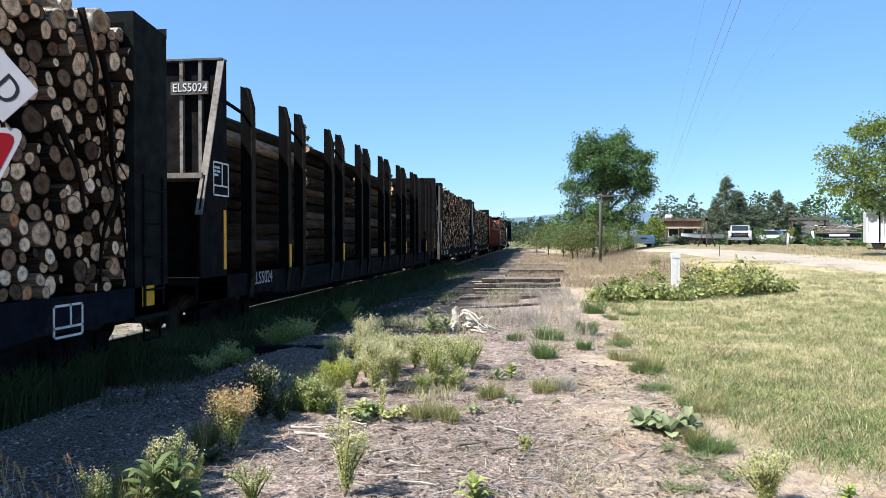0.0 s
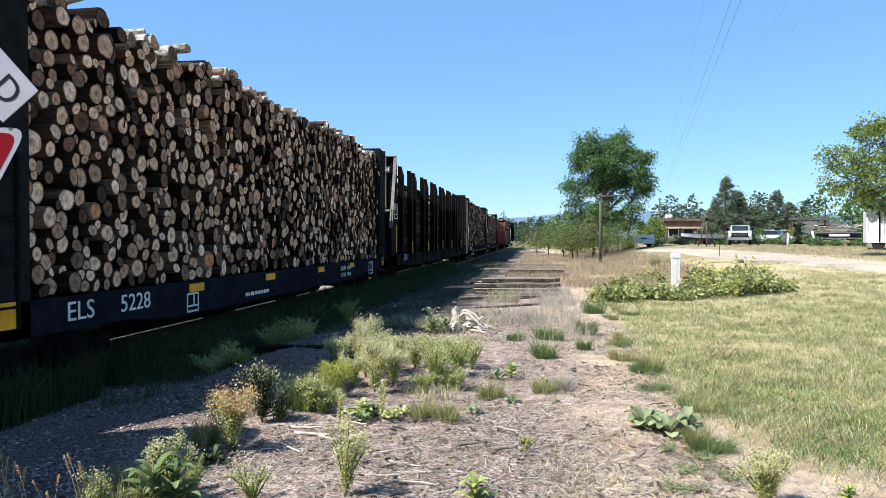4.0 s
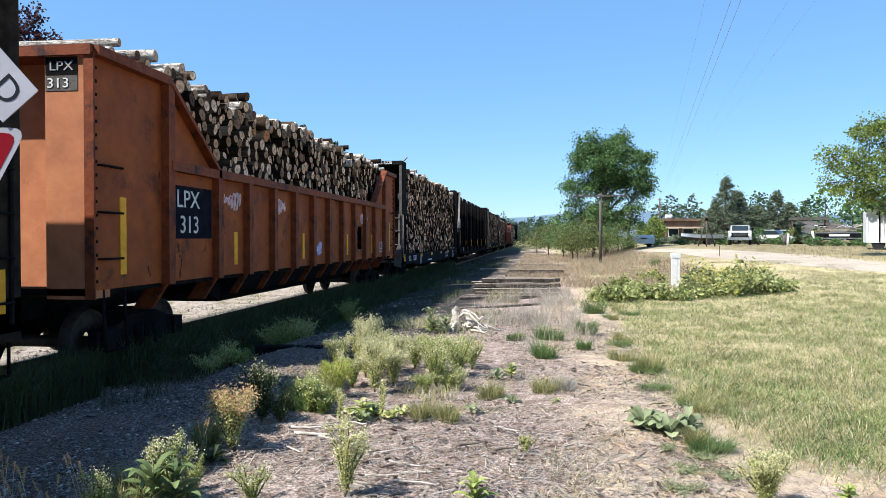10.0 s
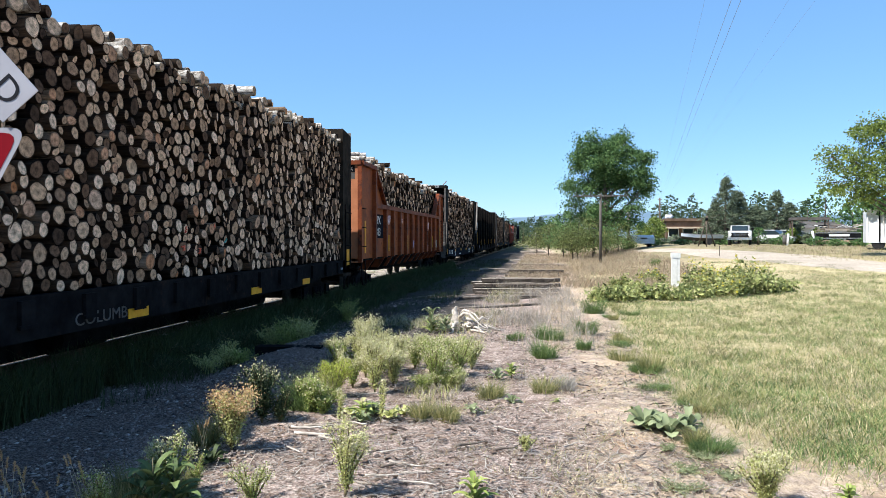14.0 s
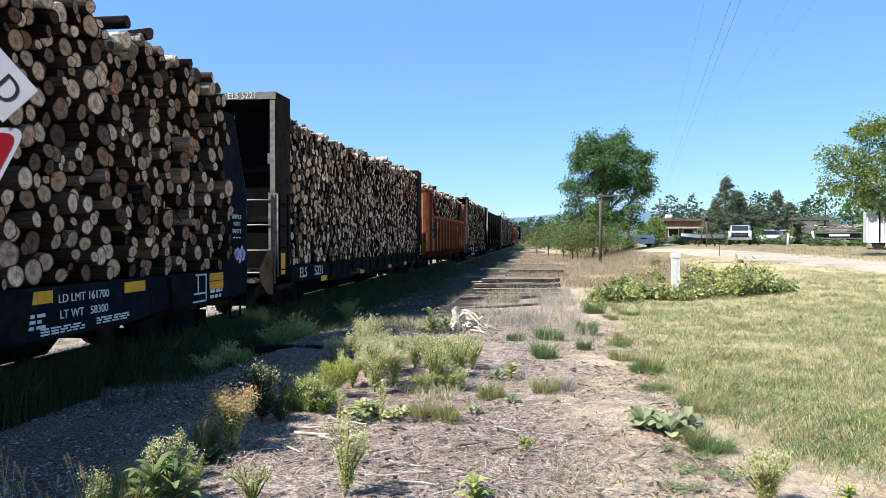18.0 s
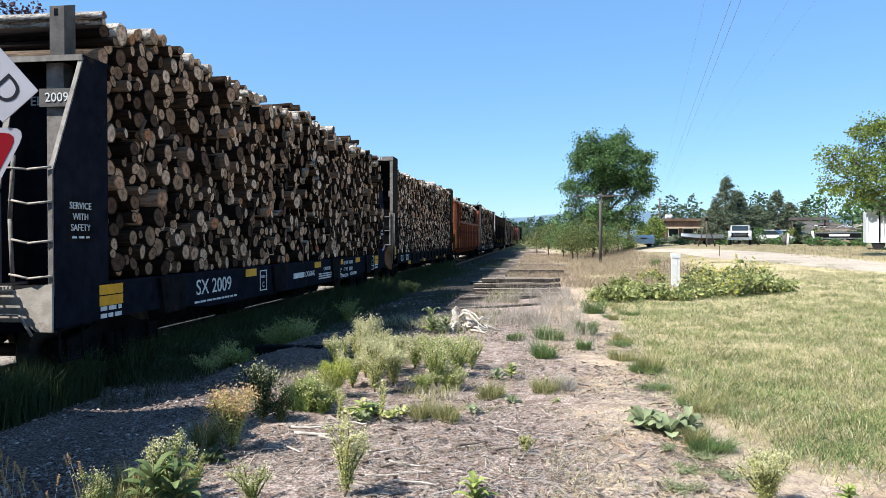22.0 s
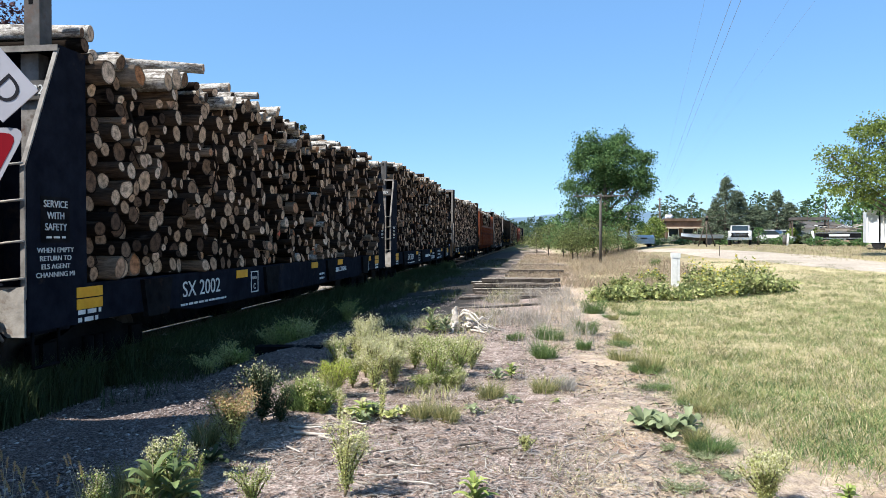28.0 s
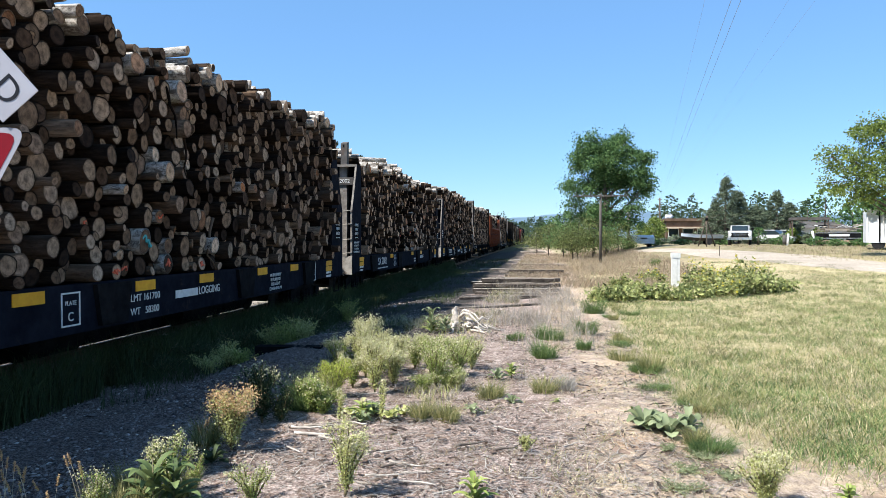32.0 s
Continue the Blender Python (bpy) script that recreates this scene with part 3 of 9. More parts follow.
def mark_mesh(seed, mat):
    """A few brush strokes on a log's sawn end."""
    g = random.Random(seed)
    bm = bmesh.new()
    p = (g.uniform(-0.5, -0.3), g.uniform(-0.4, 0.4))
    for k in range(6):
        q = (p[0] + g.uniform(0.02, 0.3), g.uniform(-0.5, 0.5))
        n = Vector((-(q[1] - p[1]), q[0] - p[0])).normalized() * 0.075
        prism(bm, [(p[0] - n.x, p[1] - n.y), (q[0] - n.x, q[1] - n.y), (q[0] + n.x, q[1] + n.y), (p[0] + n.x, p[1] + n.y)], 0.497, 0.5045 + 0.0004 * k)
        p = q
    return finish(bm, "paint_mark", [mat])


MARKS = [mark_mesh(k, BLAZE) for k in range(4)] + [mark_mesh(5, TEAL)]
PALE_LOGS = [log_mesh(k, None, BIRCH) for k in (0, 3, 6)]


def pack(y0, y1, z0, top, seed, rmin=0.045, rmax=0.15):
    """Log ends stacked between two bulkheads: (y, z, radius), dropped one by one to where they rest."""
    rng = np.random.RandomState(seed)
    py, pz, pr = np.zeros(4000), np.zeros(4000), np.zeros(4000)
    n, misses = 0, 0
    while misses < 60 and n < 3990:
        r = rmin + (rmax - rmin) * rng.beta(1.8, 2.8)
        c = rng.uniform(y0 + r, y1 - r, 14)
        if n:
            dy = c[:, None] - py[None, :n]
            gap = r + pr[None, :n]
            rest = np.where(np.abs(dy) < gap, pz[None, :n] + np.sqrt(np.maximum(gap ** 2 - dy ** 2, 0)), z0 + r).max(1)
            rest = np.maximum(rest, z0 + r)
        else:
            rest = np.full(14, z0 + r)
        j = int(np.argmin(rest - top(c)))
        if rest[j] + r * 0.6 > top(c[j]):
            misses += 1
            continue
        py[n], pz[n], pr[n] = c[j], rest[j], r * 1.015
        n += 1
    return py[:n], pz[:n], pr[:n]


def load_of_logs(car, y0, y1, z0, top, seed, singles=300, marks=(), reach=1.40, rmax=0.15, rmin=0.045, length=2.62, loose=0.075, strays=12, old=False, fresh=False, front_out=0.0):
    """Crosswise logs: those of one stretch are pieces, the rest one heap."""
    rng = np.random.RandomState(seed + 900)
    y, z, r = pack(y0, y1, z0, top, seed, rmin, rmax)
    n = len(y)
    ln = length + rng.normal(0, 0.05, n)
    cx = reach - ln / 2 + np.clip(rng.normal(0, loose, n), -2 * loose, 2 * loose) + (rng.rand(n) < 0.04) * rng.uniform(-2 * loose, loose, n)
    cx = cx + front_out * np.clip(y - (y1 - 1.3), 0, 1)
    spin, yaw, pitch = rng.uniform(0, 2 * np.pi, n), rng.normal(0, 0.012, n), rng.normal(0, 0.008, n)
    mid = (y0 + y1) / 2
    order = np.argsort(np.abs(y - mid) - 30.0 * (z > top(y) - 0.26))
    own = order[:singles]
    rest = order[singles:]
    for j in own:
        me = (OLD_MESH if old else FRESH_MESH if fresh else LOG_MESH)[rng.randint(10)]
        # half of the topmost logs get pale bark in place of sunlight
        if z[j] > top(y[j]) - 0.3 and rng.rand() < 0.5:
            me = PALE_LOGS[rng.randint(3)]
        elif not fresh and rng.rand() < 0.07:
            me = PALE_LOGS[rng.randint(3)]
        m = Matrix.LocRotScale((cx[j], y[j], z[j]), Euler((spin[j], pitch[j], yaw[j])), (ln[j], r[j], r[j]))
        o = part("log", me, None, car, at=m)
        if rng.rand() < 0.10 and z[j] < z0 + 0.8 and r[j] > 0.07:
            part("paint_mark", MARKS[rng.randint(5)], None, o, "brushed paint mark on the sawn end")
    for k in range(strays):
        # long logs thrown across the top, reaching out over the side
        c = rng.uniform(y0 + 0.4, y1 - 0.4)
        q = rng.uniform(0.045, 0.095)
        zt = z[np.abs(y - c) < 0.35].max() + r[np.argmax(np.where(np.abs(y - c) < 0.35, z, 0))] + q * 0.8
        m = Matrix.LocRotScale((rng.uniform(-0.16, 0.06), c, zt), Euler((rng.uniform(0, 6), rng.normal(0, 0.03), rng.normal(0, 0.16))), (rng.uniform(2.3, 2.7), q, q))
        # pale bark on about half of these carries the sun on them
        part("log", PALE_LOGS[rng.randint(3)] if rng.rand() < 0.5 else LOG_MESH[rng.randint(10)], None, car, at=m)
    for k in range(strays // 2):
        # thin branches hanging down over the log ends
        c, zt = rng.uniform(y0 + 0.5, y1 - 0.5), rng.uniform(z0 + 0.8, top((y0 + y1) / 2) - 0.1)
        hb = Heap()
        pts_ = [np.array([reach + 0.03, c, zt])]
        for j in range(5):
            pts_.append(pts_[-1] + [rng.normal(0.015, 0.02), rng.normal(0, 0.12), -rng.uniform(0.1, 0.24)])
        pts_ = np.array(pts_)
        rad_ = np.linspace(0.028, 0.008, 6)
        add_tube(hb, pts_, rad_, 0, 5)
        part("branch", hb.mesh("branch", [BARK]), None, car)
    hp = Heap()
    for k in range(10):
        js = rest[k::10]
        if not len(js):
            continue
        v, quads, caps, uv = LOGS[k]
        c, s = np.cos(spin[js])[:, None], np.sin(spin[js])[:, None]
        lx = v[None, :, 0] * ln[js][:, None]
        ly = (v[None, :, 1] * c - v[None, :, 2] * s) * r[js][:, None]
        lz = (v[None, :, 1] * s + v[None, :, 2] * c) * r[js][:, None]
        w = np.stack([cx[js][:, None] + lx, y[js][:, None] + ly + lx * yaw[js][:, None], z[js][:, None] + lz + lx * pitch[js][:, None]], -1)
        base = np.arange(len(js))[:, None, None] * len(v)
        hp.add(w, (base + quads[None]).reshape(-1, 4), 0, True, np.tile(uv, (len(js), 1)))
        hp.more((base + caps[None]).reshape(-1, caps.shape[1]), 1, False, len(js) * len(v))
    tagged(new("log_load", hp.mesh("log_load", [BARK, CUT_OLD if old else CUT_FRESH if fresh else CUT])), "stacked pulpwood logs with pale sawn ends", kind="stuff").parent = car


def wheel_mesh():
    bm = bmesh.new()
    for s in (-1, 1):
        prof = [(0.0, 0.12), (0.05, 0.14), (0.05, 0.32), (0.035, 0.36), (0.07, 0.40), (0.07, 0.415), (-0.02, 0.42), (-0.045, 0.45), (-0.06, 0.445), (-0.06, 0.37), (0.0, 0.33), (-0.03, 0.16)]
        rings = []
        for t in range(20):
            a = 2 * math.pi * t / 20
            rings.append([bm.verts.new((s * (0.755 + x), r * math.cos(a), r * math.sin(a))) for x, r in prof])
        for t in range(20):
            for j in range(len(prof)):
                f = bm.faces.new((rings[t][j], rings[t][(j + 1) % len(prof)], rings[(t + 1) % 20][(j + 1) % len(prof)], rings[(t + 1) % 20][j]))
                f.smooth = True
    rod(bm, (-1.0, 0, 0), (1.0, 0, 0), 0.08, sides=10)
    for s in (-1, 1):
        for a in range(4):
            c, d = math.cos(a * math.pi / 2 + 0.4), math.sin(a * math.pi / 2 + 0.4)
            rod(bm, (s * 0.79, 0.22 * c, 0.22 * d), (s * 0.82, 0.22 * c, 0.22 * d), 0.03, sides=6)
    return finish(bm, "wheelset", [WHEEL])


WHEELS = wheel_mesh()
WHEELSETS = []


def side_frame_mesh():
    """One cast side frame with journal boxes and spring nest, at the right side."""
    bm = bmesh.new()
    x0, x1 = 0.94, 1.06
    prism(bm, [(-1.08, 0.36), (-0.72, 0.36), (-0.40, 0.22), (0.40, 0.22), (0.72, 0.36), (1.08, 0.36), (1.08, 0.56), (0.62, 0.62), (0.35, 0.72), (-0.35, 0.72), (-0.62, 0.62), (-1.08, 0.56)], x0, x1)
    for y in (-0.87, 0.87):
        box(bm, x0 - 0.05, x1 + 0.05, y - 0.13, y + 0.13, 0.32, 0.58)
    for y in (-0.18, 0.0, 0.18):
        rod(bm, (1.08, y, 0.27), (1.08, y, 0.56), 0.075, sides=10)
    box(bm, x0 - 0.03, x1 + 0.08, -0.30, 0.30, 0.20, 0.27)
    return finish(bm, "side_frame", [BLACK], 0.01)


def bolster_mesh():
    bm = bmesh.new()
    box(bm, -0.95, 0.95, -0.2, 0.2, 0.5, 0.78)
    return finish(bm, "truck", [BLACK], 0.01)


BOLSTER = bolster_mesh()
FRAME = side_frame_mesh()


def running_gear(car, length, turning=True):
    for y in (1.75, length - 1.75):
        truck = part("truck", BOLSTER, None, car, "black cast-steel wheel truck", at=pose(0, -length / 2 + y, 0))
        part("side_frame", FRAME, None, truck)
        part("side_frame", FRAME, None, truck, at=pose(0, 0, 0, 0, 0, 180))
        for d in (-0.87, 0.87):
            w = part("wheelset", WHEELS, None, truck, at=pose(0, d, 0.42))
            if turning:
                WHEELSETS.append((w, d))
    for s in (-1, 1):
        bm = bmesh.new()
        e = s * length / 2
        box(bm, -0.12, 0.12, min(e - s * 0.4, e + s * 0.35), max(e - s * 0.4, e + s * 0.35), 0.75, 0.95)
        box(bm, -0.17, 0.17, min(e + s * 0.30, e + s * 0.58), max(e + s * 0.30, e + s * 0.58), 0.70, 1.0)
        rod(bm, (0.25, e, 0.72), (0.18, e + s * 0.55, 0.48), 0.028, sides=6)
        part("coupler", bm, WHEEL, car, "rusty steel coupler with air hose", 0.01)


def bars(car, y, z, rows, height_m, width, mat, x, rng):
    """Small writing too worn to read, as plain strokes in rows."""
    bm = bmesh.new()
    for k in range(rows):
        c = -width / 2
        while c < width / 2 - 0.04:
            w = rng.uniform(0.05, 0.16)
            box(bm, x - 0.002, x + 0.006, y + c, y + min(c + w, width / 2), z - k * height_m * 1.7, z - k * height_m * 1.7 + height_m)
            c += w + rng.uniform(0.025, 0.05)
    part("stencil_marks", bm, mat, car, "worn white stencilled lines")


def stripe(car, y, z, w, h, x=RIGHT, mat=None, name="reflector"):
    bm = bmesh.new()
    box(bm, x - 0.004, x + 0.010, y - w / 2, y + w / 2, z - h / 2, z + h / 2)
    part(name, bm, mat or YELLOW, car, "yellow reflective strip" if mat is None else "")


def frame_mark(car, y, z, w, h, x=RIGHT):
    """A white outlined box of stencilled data."""
    bm = bmesh.new()
    t = 0.025
    for a, b, c, d in ((-w / 2, w / 2, -h / 2, -h / 2 + t), (-w / 2, w / 2, h / 2 - t, h / 2), (-w / 2, -w / 2 + t, -h / 2, h / 2), (w / 2 - t, w / 2, -h / 2, h / 2), (-w / 2, w / 2, -h * 0.22, -h * 0.22 + t), (w * 0.05, w * 0.05 + t, -h * 0.2, h / 2)):
        box(bm, x - 0.004, x + 0.008, y + a, y + b, z + c, z + d)
    part("data_box", bm, WHITE, car, "white stencilled data box")


def ladder(car, x, y, z0, z1, n, mat, across="x", w=0.42):
    bm = bmesh.new()
    if across == "x":
        for s in (-w / 2, w / 2):
            box(bm, x + s - 0.02, x + s + 0.02, y - 0.012, y + 0.012, z0, z1)
        for k in range(n):
            z = z0 + (z1 - z0) * (k + 0.5) / n
            rod(bm, (x - w / 2, y - 0.03, z), (x + w / 2, y - 0.03, z), 0.014, sides=6)
    else:
        for s in (-w / 2, w / 2):
            box(bm, x - 0.012, x + 0.012, y + s - 0.02, y + s + 0.02, z0, z1)
        for k in range(n):
            z = z0 + (z1 - z0) * (k + 0.5) / n
            rod(bm, (x + 0.03, y - w / 2, z), (x + 0.03, y + w / 2, z), 0.014, sides=6)
    part("ladder", bm, mat, car, "steel grab-iron ladder")


def deck_and_sill(car, length, z0, z1, mat, notches=0):
    e = length / 2
    for s in (-1, 1):
        bm = bmesh.new()
        x0, x1 = (RIGHT - 0.1, RIGHT) if s > 0 else (-RIGHT, -RIGHT + 0.1)
        # fish-bellied side sill, shallower over the trucks
        prism(bm, [(-e, z0 + 0.12), (-e + 2.6, z0 + 0.10), (-e + 3.6, z0), (e - 3.6, z0), (e - 2.6, z0 + 0.10), (e, z0 + 0.12), (e, z1), (-e, z1)], x0, x1)
        part("side_sill", bm, mat, car)
    bm = bmesh.new()
    box(bm, -RIGHT + 0.1, RIGHT - 0.1, -e + 0.05, e - 0.05, z1 - 0.12, z1 - 0.03)
    box(bm, -0.32, 0.32, -e + 0.1, e - 0.1, z0 - 0.02, z1 - 0.12)
    prism(bm, [(-e + 3.0, z0), (-e + 3.6, 0.28), (e - 3.6, 0.28), (e - 3.0, z0)], -0.36, 0.36)
    for y in (-2.2, 1.4):
        rod(bm, (0.55, y, 0.5), (0.55, y + 1.0, 0.5), 0.2, sides=12)
    for k in range(11):
        y = -e + 1.0 + (length - 2.0) * k / 10
        box(bm, -RIGHT + 0.1, RIGHT - 0.1, y - 0.05, y + 0.05, z1 - 0.34, z1 - 0.12)
    part("deck", bm, BLACK, car)
    if notches:
        for k in range(notches):
            bm = bmesh.new()
            y = -e + 3.7 + (length - 5.0) * k / (notches - 1)
            box(bm, RIGHT - 0.02, RIGHT + 0.05, y - 0.10, y + 0.10, z1 - 0.30, z1 - 0.04)
            box(bm, RIGHT + 0.03, RIGHT + 0.055, y - 0.12, y + 0.12, z1 - 0.32, z1 - 0.28)
            part("stake_pocket", bm, mat, car)


def place_car(name, label, front, rear, group="freight cars of the train"):
    car = thing(name, label, "freight car", group, at=pose(TRACK_X, (front + rear) / 2, 0))
    CARS.append((car, (front + rear) / 2))
    return car, front - rear


CARS = []


def box_bulkhead(car, s, e, z1, top, mat, number):
    """A tall box-section end frame, open towards the coupler."""
    w = 0.80
    a, b = (e - w, e) if s > 0 else (-e, -e + w)
    inner = (a, a + 0.06) if s > 0 else (b - 0.06, b)
    bh = bmesh.new()
    box(bh, -RIGHT + 0.12, RIGHT - 0.12, inner[0], inner[1], z1 - 0.1, top - 0.14)
    end = part("bulkhead", bh, STAKE, car, "tall steel end bulkhead")
    for x in (-RIGHT, RIGHT - 0.12):
        c = bmesh.new()
        box(c, x, x + 0.12, a, b, z1 - 0.42, top - 0.14)
        part("side_post", c, mat, end, "wide steel side post", 0.012)
    c = bmesh.new()
    prism(c, [(a, top - 0.14), (b, top - 0.14), (b, top - (0.10 if s > 0 else 0)), (a, top)], -RIGHT, RIGHT)
    part("top_beam", c, mat, end)
    for z in (z1 + 0.9, z1 + 1.9):
        c = bmesh.new()
        q = sorted((inner[0] if s < 0 else inner[1], (inner[0] - 0.1) if s < 0 else inner[1] + 0.1))
        box(c, -RIGHT + 0.12, RIGHT - 0.12, q[0], q[1], z, z + 0.12)
        part("cross_beam", c, BLACK, end)
    o = e if s > 0 else -e
    old = number.endswith("21")
    edge = WORN if old else GREY
    for x in (-RIGHT + 0.015, RIGHT - 0.115):
        pt = bmesh.new()
        box(pt, x, x + 0.10, min(o, o - s * 0.05) + s * 0.012, max(o, o - s * 0.05) + s * 0.012, z1 - 0.3, top - 0.16)
        q = x - 0.05 if x > 0 else x + 0.09
        box(pt, q, q + 0.06, min(o, o - s * 0.05) + s * 0.011, max(o, o - s * 0.05) + s * 0.011, 3.18, 3.38)
        part("end_post", pt, edge, end, "worn flanged steel end post")
    pt = bmesh.new()
    q = sorted((o, o + s * 0.012))
    box(pt, -RIGHT, RIGHT, q[0], q[1], top - 0.14, top)
    part("beam_face", pt, WORN if old else SLATE, end, "worn steel top beam")
    if s < 0:
        lettering(number, 0.165, WHITE, end, on_rear(0.83, -e - 0.018, top - 0.07), wide=0.98)
        ld = bmesh.new()
        for x in (0.87, 1.39):
            box(ld, x - 0.022, x + 0.022, -e - 0.06, -e - 0.03, z1 - 0.14, 2.62)
        lad = part("ladder_rails", ld, WORN, end, "worn steel ladder rails")
        for z, x0 in ((2.48, 0.6), (2.0, 0.85), (1.51, 0.85), (1.08, 0.85)):
            rg = bmesh.new()
            rod(rg, (x0, -e - 0.075, z), (1.42, -e - 0.075, z), 0.016, sides=6)
            part("rung", rg, PALE_STEEL, lad, "thin steel rung")
        pl = bmesh.new()
        box(pl, 0.2, 1.19, -e - 0.28, -e + 0.3, z1 - 0.28, z1 - 0.22)
        for k in range(7):
            box(pl, 0.22 + k * 0.145, 0.26 + k * 0.145, -e - 0.27, -e, z1 - 0.22, z1 - 0.19)
        part("step_platform", pl, GREY, car, "steel grating step")
        pl = bmesh.new()
        prism_y(pl, [(1.2, 0.72), (1.47, 0.66), (1.47, 1.5), (1.36, 1.5), (1.2, 1.16)], -e - 0.10, -e - 0.07)
        part("end_plate", pl, DIRTY if old else GREY, car, "rusty brown steel end plate", 0.006)
        rl = bmesh.new()
        rod(rl, (1.54, -e - 0.03, 1.0), (1.54, -e - 0.03, 2.60), 0.018, sides=6)
        rod(rl, (1.54, -e - 0.03, 2.58), (1.44, -e + 0.02, 2.62), 0.018, sides=6)
        part("handrail", rl, WORN, end, "worn steel handrail")
    st = bmesh.new()
    y = o - s * 0.3
    for d in (-0.2, 0.2):
        rod(st, (RIGHT - 0.06, y + d, z1 - 0.4), (RIGHT - 0.06, y + d, 0.42), 0.018, sides=6)
    rod(st, (RIGHT - 0.06, y - 0.2, 0.42), (RIGHT - 0.06, y + 0.2, 0.42), 0.018, sides=6)
    part("stirrup_step", st, BLACK, car)
    ladder(car, RIGHT + 0.02, (a + b) / 2 + s * 0.02, z1 - 0.25, z1 + 1.45, 4, BLACK, "y", 0.46)
    if old:
        stripe(car, o - s * 0.34, z1 + 0.07, 0.24, 0.42)
    else:
        stripe(car, o - s * 0.5, z1 - 0.12, 0.28, 0.26)


def bulkhead_flat(number, front, rear, z0, z1, top, load, seed, label, sill=BLACK, bulk=SLATE, notches=0, rmax=0.15, singles=300, turning=True, loose=0.04, weights=(), marks=(0.24, 0.40, 0.56, 0.72, 0.88)):
    car, length = place_car("log_car", label, front, rear)
    e = length / 2
    deck_and_sill(car, length, z0, z1, sill, notches)
    running_gear(car, length, turning)
    for s in (-1, 1):
        box_bulkhead(car, s, e, z1, top, bulk, number)
    lettering(number.split()[0], 0.30, WHITE, car, on_side(RIGHT + 0.002, -e + 1.6, (z0 + z1) / 2 + 0.06), wide=1.15)
    lettering(number.split()[1], 0.30, WHITE, car, on_side(RIGHT + 0.002, -e + 2.7, (z0 + z1) / 2 + 0.06), wide=1.15)
    rng = random.Random(seed)
    for f in marks:
        stripe(car, -e + length * f, z1 - (0.10 if weights else 0.36), 0.46, 0.12)
    if weights:
        frame_mark(car, e - 2.1, (z0 + z1) / 2 - 0.02, 0.5, 0.36)
        frame_mark(car, -e + 4.2, z0 + 0.17, 0.36, 0.28)
        bars(car, -e + 6.66, z0 + 0.10, 1, 0.06, 1.1, WHITE, RIGHT, rng)
    for k, wd_ in enumerate(weights):
        lettering(wd_, 0.145, WHITE, car, on_side(RIGHT + 0.002, -e + 12.62, z1 - 0.16 - 0.17 * k), wide=1.0)
    if not weights:
        bars(car, e - 0.9, z0 + 0.22, 1, 0.05, 0.3, PALE_GREY, RIGHT, rng)
    load_of_logs(car, -e + 0.76, e - 0.72, z1, load, seed, singles, rmax=rmax, loose=loose * 0.8, fresh=True)
    return car


